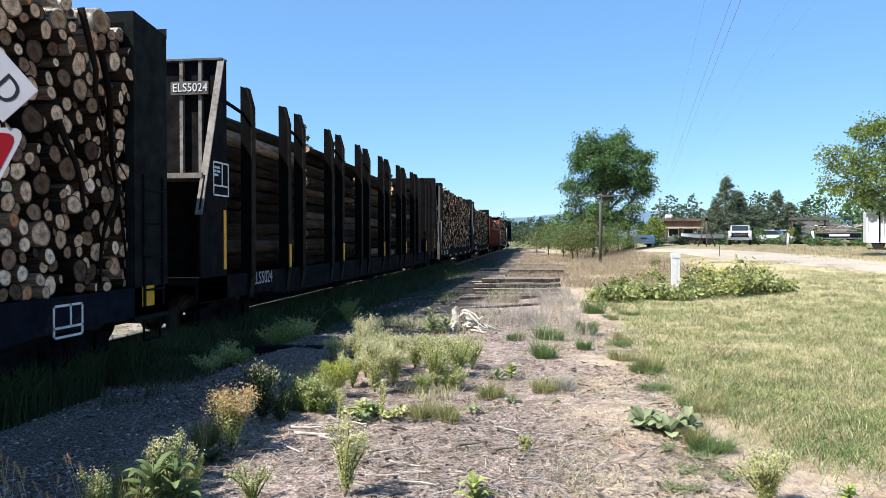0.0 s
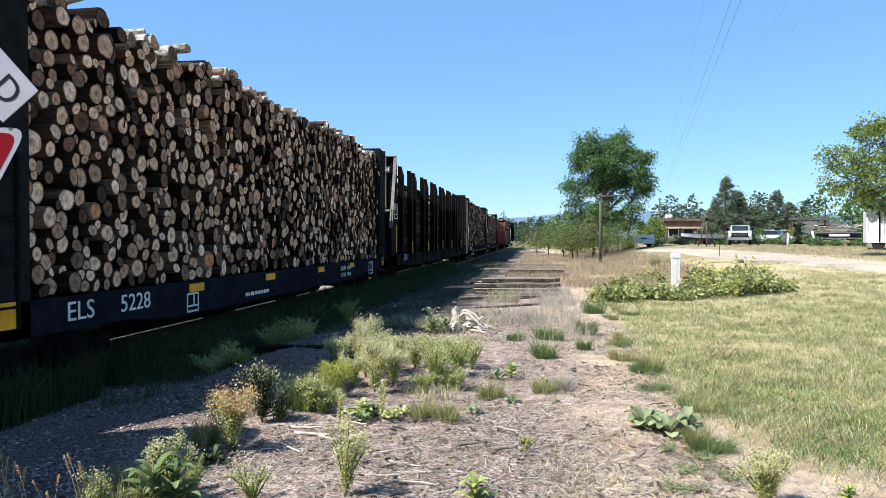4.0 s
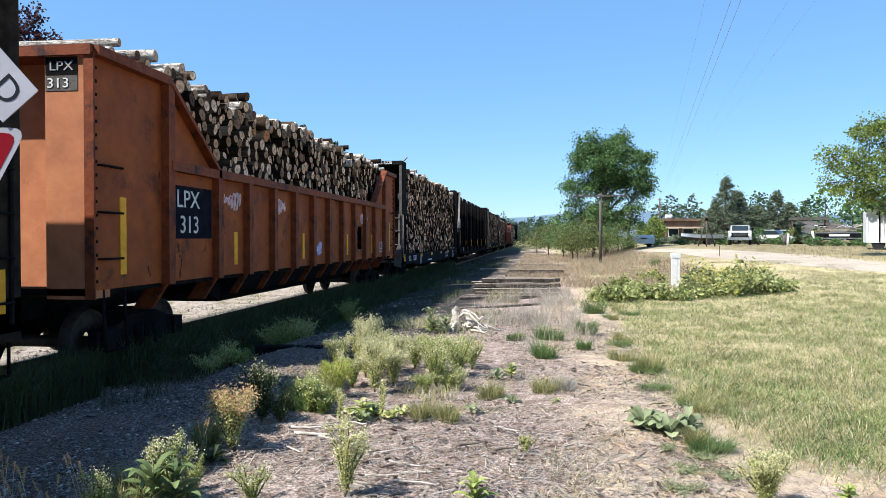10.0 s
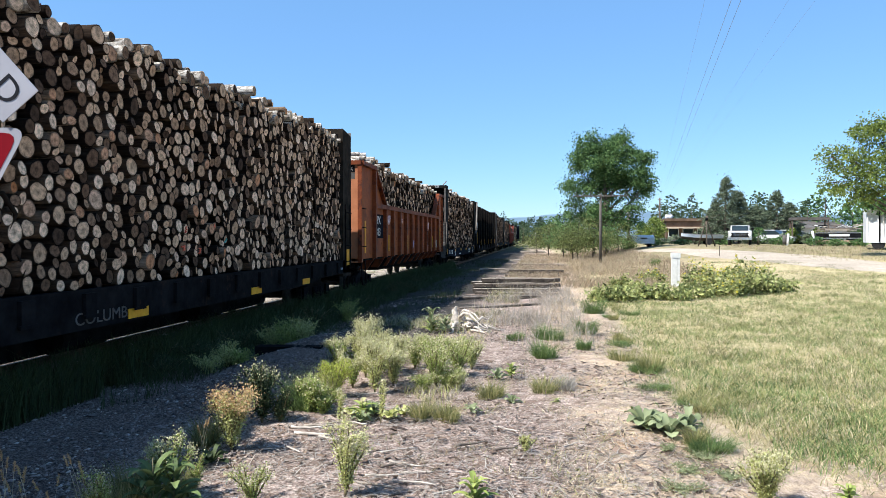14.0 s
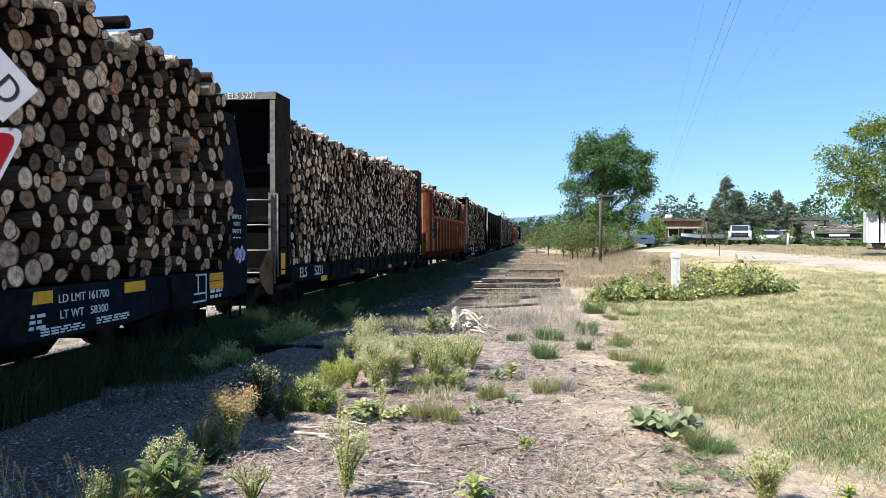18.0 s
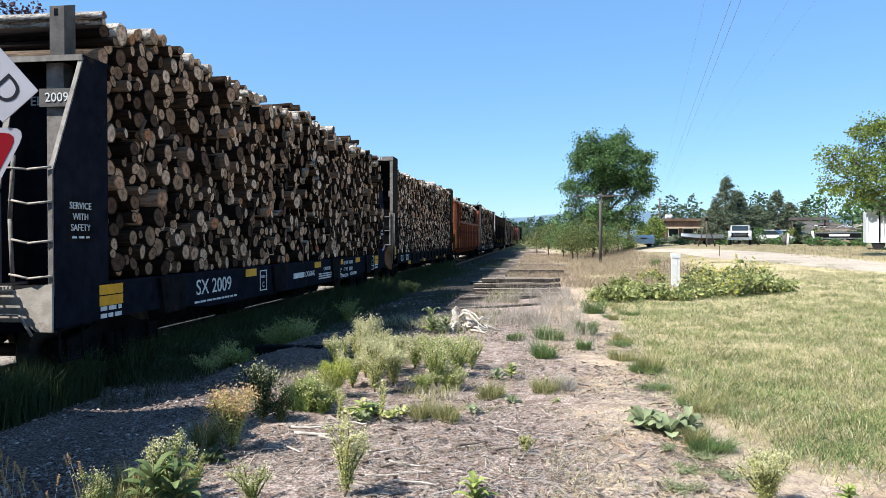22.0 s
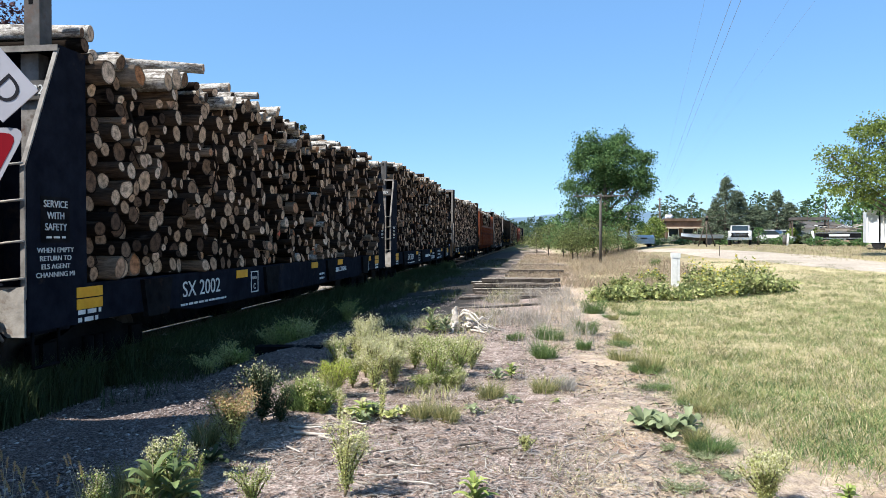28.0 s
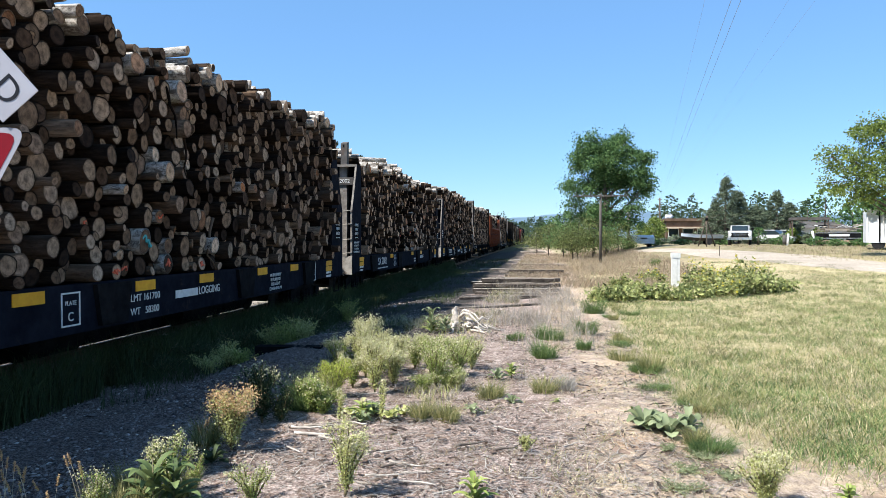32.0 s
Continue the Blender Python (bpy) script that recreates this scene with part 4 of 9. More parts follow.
def gusset_bulkhead(car, s, e, z1, z0, top, number):
    """End wall with side gussets: upright to above the ladder, then tapering to the top."""
    bh = bmesh.new()
    w0, w1 = sorted((s * (e - 0.95), s * (e - 0.89)))
    box(bh, -RIGHT + 0.03, RIGHT - 0.03, w0, w1, z1 - 0.1, top)
    end = part("bulkhead", bh, NAVY, car, "dark blue steel end bulkhead with tapered gussets")
    for x in (-RIGHT, RIGHT - 0.03):
        g = bmesh.new()
        d = 0.003 if x > 0 else -0.003
        prism(g, [(s * (e - 0.95), z0 + 0.1), (s * (e - 0.004), z0 + 0.1), (s * (e - 0.004), 2.45), (s * (e - 0.53), top), (s * (e - 0.95), top)], x + d, x + d + 0.03)
        part("gusset", g, NAVY, end)
        f = bmesh.new()
        x0 = -RIGHT + 0.005 if x < 0 else RIGHT - 0.055
        prism(f, [(s * e, z1 - 0.1), (s * (e + 0.02), z1 - 0.1), (s * (e + 0.02), 2.45), (s * (e - 0.51), top), (s * (e - 0.53), top), (s * e, 2.45)], x0, x0 + 0.05)
        part("gusset_flange", f, WORN, end, "worn bare steel flange")
    # a narrower stiffener plate inboard, bent at its edge
    for x in (-0.55, 0.5):
        g = bmesh.new()
        prism(g, [(s * (e - 0.889), z1), (s * (e - 0.45), z1), (s * (e - 0.45), 2.3), (s * (e - 0.72), top - 0.02), (s * (e - 0.889), top - 0.02)], x, x + 0.025)
        st = part("stiffener", g, NAVY, end)
        f = bmesh.new()
        prism(f, [(s * (e - 0.449), 2.3), (s * (e - 0.43), 2.3), (s * (e - 0.63), 3.3), (s * (e - 0.649), 3.3)], x - 0.05, x + 0.025)
        part("stiffener_edge", f, WORN, st, "worn bare edge")
    f = bmesh.new()
    box(f, -RIGHT, RIGHT, min(s * (e - 0.98), s * (e - 0.50)), max(s * (e - 0.98), s * (e - 0.50)), top, top + 0.03)
    cap = part("top_cap", f, NAVY, end)
    f = bmesh.new()
    q = sorted((s * (e - 0.495), s * (e - 0.483)))
    box(f, -RIGHT, RIGHT, q[0], q[1], top - 0.035, top + 0.03)
    part("cap_edge", f, WORN, cap, "worn bare edge")
    ps = bmesh.new()
    q = sorted((s * (e - 0.62), s * (e - 0.79)))
    xc = 1.075 if s < 0 else 0.97
    box(ps, xc - 0.105, xc + 0.105, q[0], q[1], z0 + 0.2, top - 0.02)
    part("centre_post", ps, WORN, end, "dusty grey steel centre post")
    wd = bmesh.new()
    q = sorted((s * (e - 0.64), s * (e - 0.84)))
    prism(wd, [(q[0], top + 0.03), (q[1], top + 0.03), (q[1], top + 0.70), (q[0], top + 0.63)], xc - 0.075, xc + 0.105)
    tp = part("top_post", wd, GREY, end, "grey hollow steel post", 0.01)
    wd = bmesh.new()
    box(wd, xc - 0.02, xc + 0.03, q[0] - 0.003, q[0] + 0.02, top + 0.52, top + 0.60)
    part("slot", wd, BLACK, tp)
    fr = bmesh.new()
    q = sorted((s * (e - 0.004), s * (e - 0.8)))
    box(fr, -RIGHT + 0.105, RIGHT - 0.105, q[0], q[1], z0 + 0.05, z1 - 0.125)
    part("end_sill", fr, NAVY, car, "", 0.01)
    if s < 0:
        plate = bmesh.new()
        box(plate, 0.91, 1.36, -e + 0.575, -e + 0.598, 3.235, 3.44)
        pl = part("number_panel", plate, GREY, end, "grey plate with white numbers")
        lettering(number.split()[1], 0.145, WHITE, pl, on_rear(1.13, -e + 0.571, 3.335), wide=1.02)
        lettering(number.split()[0], 0.15, WHITE, end, on_rear(0.74, -e + 0.886, 3.36), wide=1.12)
        ld = bmesh.new()
        rod(ld, (1.05, -e - 0.04, 1.29), (1.03, -e - 0.05, 1.95), 0.022, sides=6)
        rod(ld, (1.03, -e - 0.05, 1.95), (1.07, -e - 0.04, 2.62), 0.022, sides=6)
        lad = part("ladder_rail", ld, WORN, end, "bent worn steel ladder rail")
        for z, x0 in ((2.48, 0.72), (2.12, 1.02), (1.71, 1.02), (1.34, 1.02)):
            rg = bmesh.new()
            rod(rg, (x0, -e - 0.05, z + 0.03), (1.25, -e - 0.07, z - 0.015), 0.014, sides=6)
            rod(rg, (1.25, -e - 0.07, z - 0.015), (1.49, -e - 0.03, z + 0.01), 0.014, sides=6)
            part("rung", rg, PALE_STEEL, lad, "thin bent rung")
        br = bmesh.new()
        prism_y(br, [(0.52, 0.86), (1.16, 0.86), (1.30, 0.76), (1.49, 0.76), (1.49, 1.27), (1.05, 1.20), (0.52, 1.17)], -e - 0.03, -e - 0.004)
        part("brake_step", br, PALE_STEEL, car, "dusty tan steel end plate", 0.006)
        gr = bmesh.new()
        for k in range(5):
            box(gr, 0.62, 1.04, -e - 0.26 + 0.05 * k, -e - 0.235 + 0.05 * k, 1.215, 1.245)
        for x in (0.62, 0.82, 1.02):
            box(gr, x, x + 0.02, -e - 0.26, -e - 0.03, 1.19, 1.213)
        part("step_grating", gr, PALE_STEEL, car, "pale steel grating step")
        hs = bmesh.new()
        rod(hs, (0.45, -e - 0.08, z0 + 0.26), (1.15, -e - 0.08, z0 + 0.24), 0.016, sides=6)
        rod(hs, (1.15, -e - 0.08, z0 + 0.24), (1.28, -e - 0.06, z0 + 0.02), 0.016, sides=6)
        part("uncoupling_lever", hs, WORN, car, "thin uncoupling lever")
    pn = bmesh.new()
    box(pn, RIGHT + 0.001, RIGHT + 0.006, s * (e - 0.43) - 0.23, s * (e - 0.43) + 0.23, 1.70, 2.18)
    pl = part("safety_panel", pn, BLACK, end)
    for k, wd_ in enumerate(("SERVICE", "WITH", "SAFETY")):
        lettering(wd_, 0.105, WHITE, pl, on_side(RIGHT + 0.008, s * (e - 0.43), 2.10 - 0.12 * k))
    bars(car, s * (e - 0.43), 1.745, 1, 0.022, 0.3, WHITE, RIGHT + 0.006, random.Random(3))
    if s < 0 and number.endswith("2"):
        for k, wd_ in enumerate(("WHEN EMPTY", "RETURN TO", "ELS AGENT", "CHANNING MI")):
            lettering(wd_, 0.075, WHITE, pl, on_side(RIGHT + 0.005, s * (e - 0.43), z1 + 0.38 - 0.085 * k), wide=1.22)
    if s > 0 and number.endswith("9"):
        # a white and lilac sprayed tag, loops only
        for w, m in ((0.02, LILAC), (0.012, WHITE)):
            tg = bmesh.new()
            path = [(RIGHT + 0.008 + (0.004 if m is WHITE else 0), e - 0.53 + 0.42 * q / 40 + 0.03 * math.sin(q * 0.8), 1.47 + 0.11 * math.sin(q * 0.55) * (1 - 0.3 * math.sin(q * 0.21))) for q in range(41)]
            for p0, p1 in zip(path, path[1:]):
                rod(tg, p0, p1, w, sides=4)
            part("scrawl", tg, m, end, "sprayed white and lilac scrawl")
    st = bmesh.new()
    y = s * (e - 0.35)
    for d in (-0.2, 0.2):
        rod(st, (RIGHT - 0.06, y + d, z0 + 0.12), (RIGHT - 0.06, y + d, 0.42), 0.018, sides=6)
    rod(st, (RIGHT - 0.06, y - 0.2, 0.42), (RIGHT - 0.06, y + 0.2, 0.42), 0.018, sides=6)
    part("stirrup_step", st, BLACK, car)


def gusset_flat(number, front, rear, load, seed, label, rmax=0.15, loose=0.06, owner=0.0, back=0.0, weights_at=11.66, laid=(), stripes=(5.18, 9.02, 10.88, 12.66), front_out=0.0, mark_at=2.55):
    car, length = place_car("log_car", label, front, rear)
    e, z0, z1, top = length / 2, 0.70, 1.24, 3.76
    deck_and_sill(car, length, z0, z1, NAVY)
    running_gear(car, length)
    for s in (-1, 1):
        gusset_bulkhead(car, s, e, z1, z0, top, number)
        for z in (z1 - 0.095, z1 - 0.225):
            stripe(car, s * (e - (1.0 if s < 0 else 1.2)), z, 0.47, 0.115)
    rng = random.Random(seed)
    # bulging stake pockets along the sill
    for y in (2.4, 6.5, 10.4, 13.8):
        bm = bmesh.new()
        prism(bm, [(y - e - 0.36, z1 - 0.02), (y - e - 0.26, z0 + 0.04), (y - e + 0.26, z0 + 0.04), (y - e + 0.36, z1 - 0.02)], RIGHT - 0.02, RIGHT + 0.06)
        part("stake_pocket", bm, BLACK, car)
    for y in stripes:
        stripe(car, y - e, z1 - 0.10, 0.46, 0.13)
    lettering(number.split()[0][-2:] + " " + number.split()[1], 0.32, WHITE, car, on_side(RIGHT + 0.002, -e + 3.75, z1 - 0.24), wide=1.12)
    bars(car, -e + 3.84, z1 - 0.46, 1, 0.03, 1.5, WHITE, RIGHT, rng)
    bm = bmesh.new()
    for u0, u1, v0, v1 in ((-0.16, 0.16, -0.19, -0.173), (-0.16, 0.16, 0.163, 0.18), (-0.16, -0.143, -0.173, 0.163), (0.143, 0.16, -0.173, 0.163)):
        box(bm, RIGHT - 0.004, RIGHT + 0.008, -e + 5.75 + u0, -e + 5.75 + u1, z1 - 0.26 + v0, z1 - 0.26 + v1)
    pb = part("plate_box", bm, WHITE, car, "white outlined box with letters")
    lettering("PLATE", 0.07, WHITE, pb, on_side(RIGHT + 0.002, -e + 5.75, z1 - 0.20))
    lettering("C", 0.14, WHITE, pb, on_side(RIGHT + 0.002, -e + 5.75, z1 - 0.35))
    frame_mark(car, e - mark_at, z1 - 0.24, 0.62, 0.42)
    for k, wd_ in enumerate(("LD LMT 161700", "LT WT   58300")):
        if weights_at == 9.75:
            bars(car, -e + weights_at, z1 - 0.34 - 0.1 * k, 1, 0.045, 0.36, WHITE, RIGHT, rng)
            continue
        lettering(wd_, 0.13, WHITE, car, on_side(RIGHT + 0.002, -e + weights_at, z1 - (0.14 if weights_at > 11 else 0.25) - 0.17 * k), wide=1.05)
    if owner:
        # the owner's name as a plain bar, then the trade
        stripe(car, -e + owner - 0.40, z1 - 0.28, 0.66, 0.11, RIGHT - 0.003, WHITE, "name_bar")
        lettering("LOGGING", 0.165, WHITE, car, on_side(RIGHT + 0.002, -e + owner + 0.32, z1 - 0.28), wide=0.95)
    if back:
        for k, wd_ in enumerate(("WHEN EMPTY", "RETURN TO", "ELS AGENT", "CHANNING MI")):
            lettering(wd_, 0.085, WHITE, car, on_side(RIGHT + 0.002, -e + back, z1 - 0.20 - 0.085 * k), wide=1.1)
    if weights_at > 11:
        lettering("CAUTION", 0.12, WHITE, car, on_side(RIGHT + 0.002, -e + 9.75, z1 - 0.22))
        bars(car, -e + 9.75, z1 - 0.34, 3, 0.03, 1.3, WHITE, RIGHT, rng)
        bars(car, -e + 10.85, z1 - 0.30, 3, 0.035, 0.3, WHITE, RIGHT, rng)
    if weights_at > 11:
        bars(car, -e + 11.29, z0 + 0.10, 3, 0.017, 0.72, WHITE, RIGHT, rng)
        bars(car, -e + 12.2, z0 + 0.12, 3, 0.017, 0.66, WHITE, RIGHT, rng)
    bars(car, e - 1.2, z0 + 0.20, 2, 0.05, 0.42, WHITE, RIGHT, rng)
    bars(car, -e + 1.0, z0 + 0.20, 2, 0.05, 0.42, WHITE, RIGHT, rng)
    # crooked logs thrown on top, jutting out over the side
    for k, (x, ya, za, yb, zb, r) in enumerate(laid):
        p, q = Vector((x, ya, za)), Vector((x + 1.75, yb, zb))
        m = Matrix.Translation((p + q) / 2) @ (q - p).to_track_quat("X", "Z").to_matrix().to_4x4() @ Matrix.Diagonal(((q - p).length, r, r, 1))
        part("log", (PALE_LOGS[k % 3], LOG_MESH[k])[k % 3 == 2], None, car, at=m)
    load_of_logs(car, -e + 0.98, e - 0.98, z1, load, seed, rmax=rmax, loose=loose * 1.15, old=back > 0, front_out=front_out)
    return car


def gondola(front, rear, number, body, rib, label, load, seed, singles=300, turning=True):
    car, length = place_car("gondola_car", label, front, rear)
    e, zb, zc, zt = length / 2, 1.14, 2.71, 3.86
    running_gear(car, length, turning)
    for s in (1, -1):
        x0, x1 = (RIGHT - 0.09, RIGHT - 0.07) if s > 0 else (-RIGHT + 0.07, -RIGHT + 0.09)
        bm = bmesh.new()
        out = [(-e, zb), (e, zb), (e, zt), (e - 1.66, zt), (e - 3.2, zc), (-e + 3.2, zc), (-e + 1.66, zt), (-e, zt)]
        if s > 0:  # rusted-through opening near the front end
            cut0, cut1 = 3.33, 4.1
            prism(bm, [(-e, zb), (cut0, zb), (cut0, zc), (-e + 3.2, zc), (-e + 1.66, zt), (-e, zt)], x0, x1)
            prism(bm, [(cut0, zb), (cut1, zb), (cut1, 1.42), (cut0, 1.42)], x0, x1)
            prism(bm, [(cut0, 2.08), (cut1, 2.08), (cut1, zc), (cut0, zc)], x0, x1)
            prism(bm, [(cut1, zb), (e, zb), (e, zt), (e - 1.66, zt), (e - 3.2, zc), (cut1, zc)], x0, x1)
        else:
            prism(bm, out, x0, x1)
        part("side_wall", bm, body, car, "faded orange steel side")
        a, b = (RIGHT - 0.14, RIGHT + 0.06) if s > 0 else (-RIGHT - 0.06, -RIGHT + 0.14)
        bm = bmesh.new()
        box(bm, a, b, -e + 3.1, e - 3.1, zc - 0.02, zc + 0.11)
        part("top_rail", bm, rib, car, "", 0.012)
        for d in (-1, 1):
            bm = bmesh.new()
            prism(bm, [(d * (e - 3.22), zc + 0.02), (d * (e - 3.16), zc + 0.13), (d * (e - 1.60), zt + 0.09), (d * e, zt + 0.09), (d * e, zt - 0.02), (d * (e - 1.66), zt - 0.03)], a, b)
            part("corner_cap", bm, rib, car)
            bm = bmesh.new()
            y0, y1 = sorted((d * (e - 3.2), d * (e - 1.66)))
            box(bm, a, b, y0, y1, zc - 0.03, zc + 0.10)
            part("corner_rail", bm, rib, car)
    spots = [-e + 1.66] + [-e + 3.2 + 1.205 * k for k in range(10)] + [e - 1.66]
    bm = bmesh.new()
    prism(bm, [(-0.085, zb - 0.02), (0.085, zb - 0.02), (0.085, zc), (-0.085, zc)], RIGHT - 0.09, RIGHT + 0.045)
    short = finish(bm, "rib", [rib], 0.015)
    bm = bmesh.new()
    prism(bm, [(-0.085, zb - 0.02), (0.085, zb - 0.02), (0.085, zt), (-0.085, zt)], RIGHT - 0.09, RIGHT + 0.045)
    tall = finish(bm, "rib", [rib], 0.015)
    bm = bmesh.new()
    vs = box(bm, RIGHT - 0.30, RIGHT - 0.03, -0.045, 0.045, zb - 0.36, zb - 0.02)
    for v in vs:
        if v.co.z < zb - 0.2:
            v.co.x -= 0.22
    foot = finish(bm, "rib_foot", [rib], 0.01)
    for k, y in enumerate(spots):
        r = part("rib", tall if k in (0, len(spots) - 1) else short, None, car, at=pose(0, y, 0))
        part("rib_foot", foot, None, r)
        part("rib", tall if k in (0, len(spots) - 1) else short, None, car, at=pose(0, y, 0, 0, 0, 180))
    bm = bmesh.new()
    # sloping belly between the trucks, its ends rising
    belly = [(-1.36, zb), (-1.16, 0.80), (-0.95, 0.64), (0.95, 0.64), (1.16, 0.80), (1.36, zb)]
    prism_y(bm, belly, -e + 4.3, e - 4.9)
    for a, b in ((-e + 4.298, -e + 3.3), (e - 4.898, e - 3.9)):
        prism(bm, [(a, 0.66), (a, zb), (b, zb), (a + (b - a) * 0.5, 0.82)], -1.0, 1.0)
    box(bm, -RIGHT + 0.1, RIGHT - 0.1, -e, e, zb - 0.06, zb + 0.02)
    box(bm, -0.3, 0.3, -e, e, zb - 0.4, zb - 0.06)
    part("floor_hull", bm, BLACK, car)
    # ends of the orange car take the paler, sunlit tone
    for d in (-1, 1):
        bm = bmesh.new()
        y0, y1 = sorted((d * (e - 0.36), d * (e - 0.41)))
        box(bm, -RIGHT + 0.09, RIGHT - 0.09, y0, y1, zb - 0.1, zt)
        part("end_wall", bm, ORANGE_SUNLIT if body is ORANGE else body, car, "orange steel end, paled for the sun on it")
        for x in (-RIGHT + 0.09, 0.88):
            bm = bmesh.new()
            y0, y1 = sorted((d * e, d * (e - 0.36)))
            box(bm, x, x + 0.53, y0, y1, zb - 0.1, zt)
            part("corner_panel", bm, ORANGE_SUNLIT if body is ORANGE else body, car, "orange corner panel, paled for the sun on it", 0.015)
        bm = bmesh.new()
        y0, y1 = sorted((d * (e + 0.05), d * (e - 0.42)))
        box(bm, -RIGHT + 0.02, RIGHT - 0.02, y0, y1, zt - 0.02, zt + 0.10)
        part("end_cap", bm, rib, car, "", 0.012)
        for x in (-RIGHT + 0.03, RIGHT - 0.12):
            bm = bmesh.new()
            y2, y3 = sorted((d * e, d * (e + 0.03)))
            box(bm, x, x + 0.12, y2, y3, zb - 0.1, zt)
            part("end_rib", bm, rib, car, "", 0.012)
    # rivets down the end corner
    bm = bmesh.new()
    rod(bm, (-0.0125, 0, 0), (0.0125, 0, 0), 0.022, sides=6)
    rivet = finish(bm, "rivet", [BLACK])
    for d in (-1, 1):
        for k in range(18 if turning else 0):
            part("rivet", rivet, None, car, at=pose(RIGHT - 0.0625, d * (e - 0.1), zb + 0.1 + k * 0.155))
    for d in (-1, 1):
        for z in (1.5, 2.05, 2.6):
            bm = bmesh.new()
            rod(bm, (RIGHT - 0.03, d * (e - 0.15), z), (RIGHT - 0.03, d * (e - 0.6), z), 0.016, sides=6)
            for q in (0.15, 0.6):
                rod(bm, (RIGHT - 0.09, d * (e - q), z), (RIGHT - 0.03, d * (e - q), z), 0.014, sides=6)
            part("grab_iron", bm, BLACK, car)
    for d in (-1, 1):
        bm = bmesh.new()
        y = d * (e - 0.5)
        for q in (-0.22, 0.22):
            rod(bm, (RIGHT - 0.1, y + q, zb), (RIGHT - 0.06, y + q, 0.40), 0.02, sides=6)
        rod(bm, (RIGHT - 0.06, y - 0.22, 0.40), (RIGHT - 0.06, y + 0.22, 0.40), 0.02, sides=6)
        part("stirrup_step", bm, BLACK, car)
    for y, h in ((-e + 0.65, 0.95), (e - 0.65, 0.95), (-e + 3.98, 0.55), (-e + 7.5, 0.55), (-e + 11.1, 0.55), (-e + 13.9, 0.55)):
        stripe(car, y, 1.30 + h / 2, 0.13, h, RIGHT - 0.068)
    if number:
        bm = bmesh.new()
        box(bm, RIGHT - 0.07, RIGHT - 0.064, -e + 1.80, -e + 3.08, 1.74, 2.50)
        pl = part("number_panel", bm, NAVY, car, "dark blue panel with white numbers")
        lettering(number.split()[0], 0.36, WHITE, pl, on_side(RIGHT - 0.062, -e + 2.32, 2.30), wide=1.15)
        lettering(number.split()[1], 0.36, WHITE, pl, on_side(RIGHT - 0.062, -e + 2.36, 1.93), wide=1.1)
        bm = bmesh.new()
        box(bm, 0.89, 1.29, -e - 0.006, -e - 0.002, zt - 0.24, zt - 0.03)
        pe = part("number_panel", bm, BLACK, car, "black end panel with white numbers")
        lettering(number.split()[0], 0.15, PALE_GREY, pe, on_rear(1.09, -e - 0.009, zt - 0.14), wide=1.2)
        bm = bmesh.new()
        box(bm, 0.89, 1.29, -e - 0.006, -e - 0.002, zt - 0.42, zt - 0.245)
        part("number_panel", bm, GREY, car, "grey end panel with white numbers")
        lettering(number.split()[1], 0.16, WHITE, pe, on_rear(1.05, -e - 0.009, zt - 0.335), wide=1.2)
        rng = random.Random(7)
        for y, z, w, m in ((-e + 3.75, 2.36, 0.8, PINK), (-e + 6.0, 2.36, 0.75, PINK), (-e + 8.45, 1.50, 0.7, LILAC), (e - 4.2, 2.30, 0.8, PINK)):
            bm = bmesh.new()
            # loose looping strokes, no letters
            f0, f1 = rng.uniform(44, 52), rng.uniform(0, 6)
            path = [(RIGHT - 0.066, y - w / 2 + w * s / 44 + 0.06 * math.sin(f0 * s / 44 + f1), z + 0.10 * math.cos(f0 * s / 44) + 0.06 * math.sin(s * 0.9 + f1)) for s in range(45)]
            for p0, p1, s in zip(path, path[1:], range(44)):
                rod(bm, p0, p1, 0.02, sides=4)
            part("scrawl", bm, m, car, "faded spray-painted scrawl")
        for k in range(90):
            bm = bmesh.new()
            y, z = rng.choice(spots) + rng.gauss(0.1, 0.3), rng.uniform(1.25, 2.62)
            for q in range(rng.randrange(1, 4)):
                w, h = rng.uniform(0.008, 0.035), rng.uniform(0.02, 0.16)
                d = rng.uniform(-0.05, 0.05)
                prism(bm, [(y + d, z), (y + d + w, z + h * 0.2), (y + d + w * 0.8, z + h), (y + d - w * 0.3, z + h * 0.7)], RIGHT - 0.0705, RIGHT - 0.0675)
                z -= rng.uniform(0.02, 0.12)
            part("rust_scuff", bm, RUST_DARK, car, "dark rusty scrape in the paint")
        for b in ((3.29, 3.34, 1.38, 2.12), (4.09, 4.14, 1.38, 2.12), (3.34, 4.09, 1.38, 1.43), (3.34, 4.09, 2.07, 2.12)):
            bm = bmesh.new()
            box(bm, RIGHT - 0.078, RIGHT - 0.05, *b)
            part("opening_rim", bm, rib, car, "", 0.006)
        frame_mark(car, e - 1.95, 1.46, 0.34, 0.34, RIGHT - 0.066)
        stripe(car, e - 1.55, 1.52, 0.13, 0.24, RIGHT - 0.068, WHITE, "data_plate")
    load_of_logs(car, -e + 0.42, e - 0.42, zb + 0.05, load, seed, singles, reach=1.24, rmin=0.06, length=2.42, loose=0.05, strays=10, fresh=True)
    return car


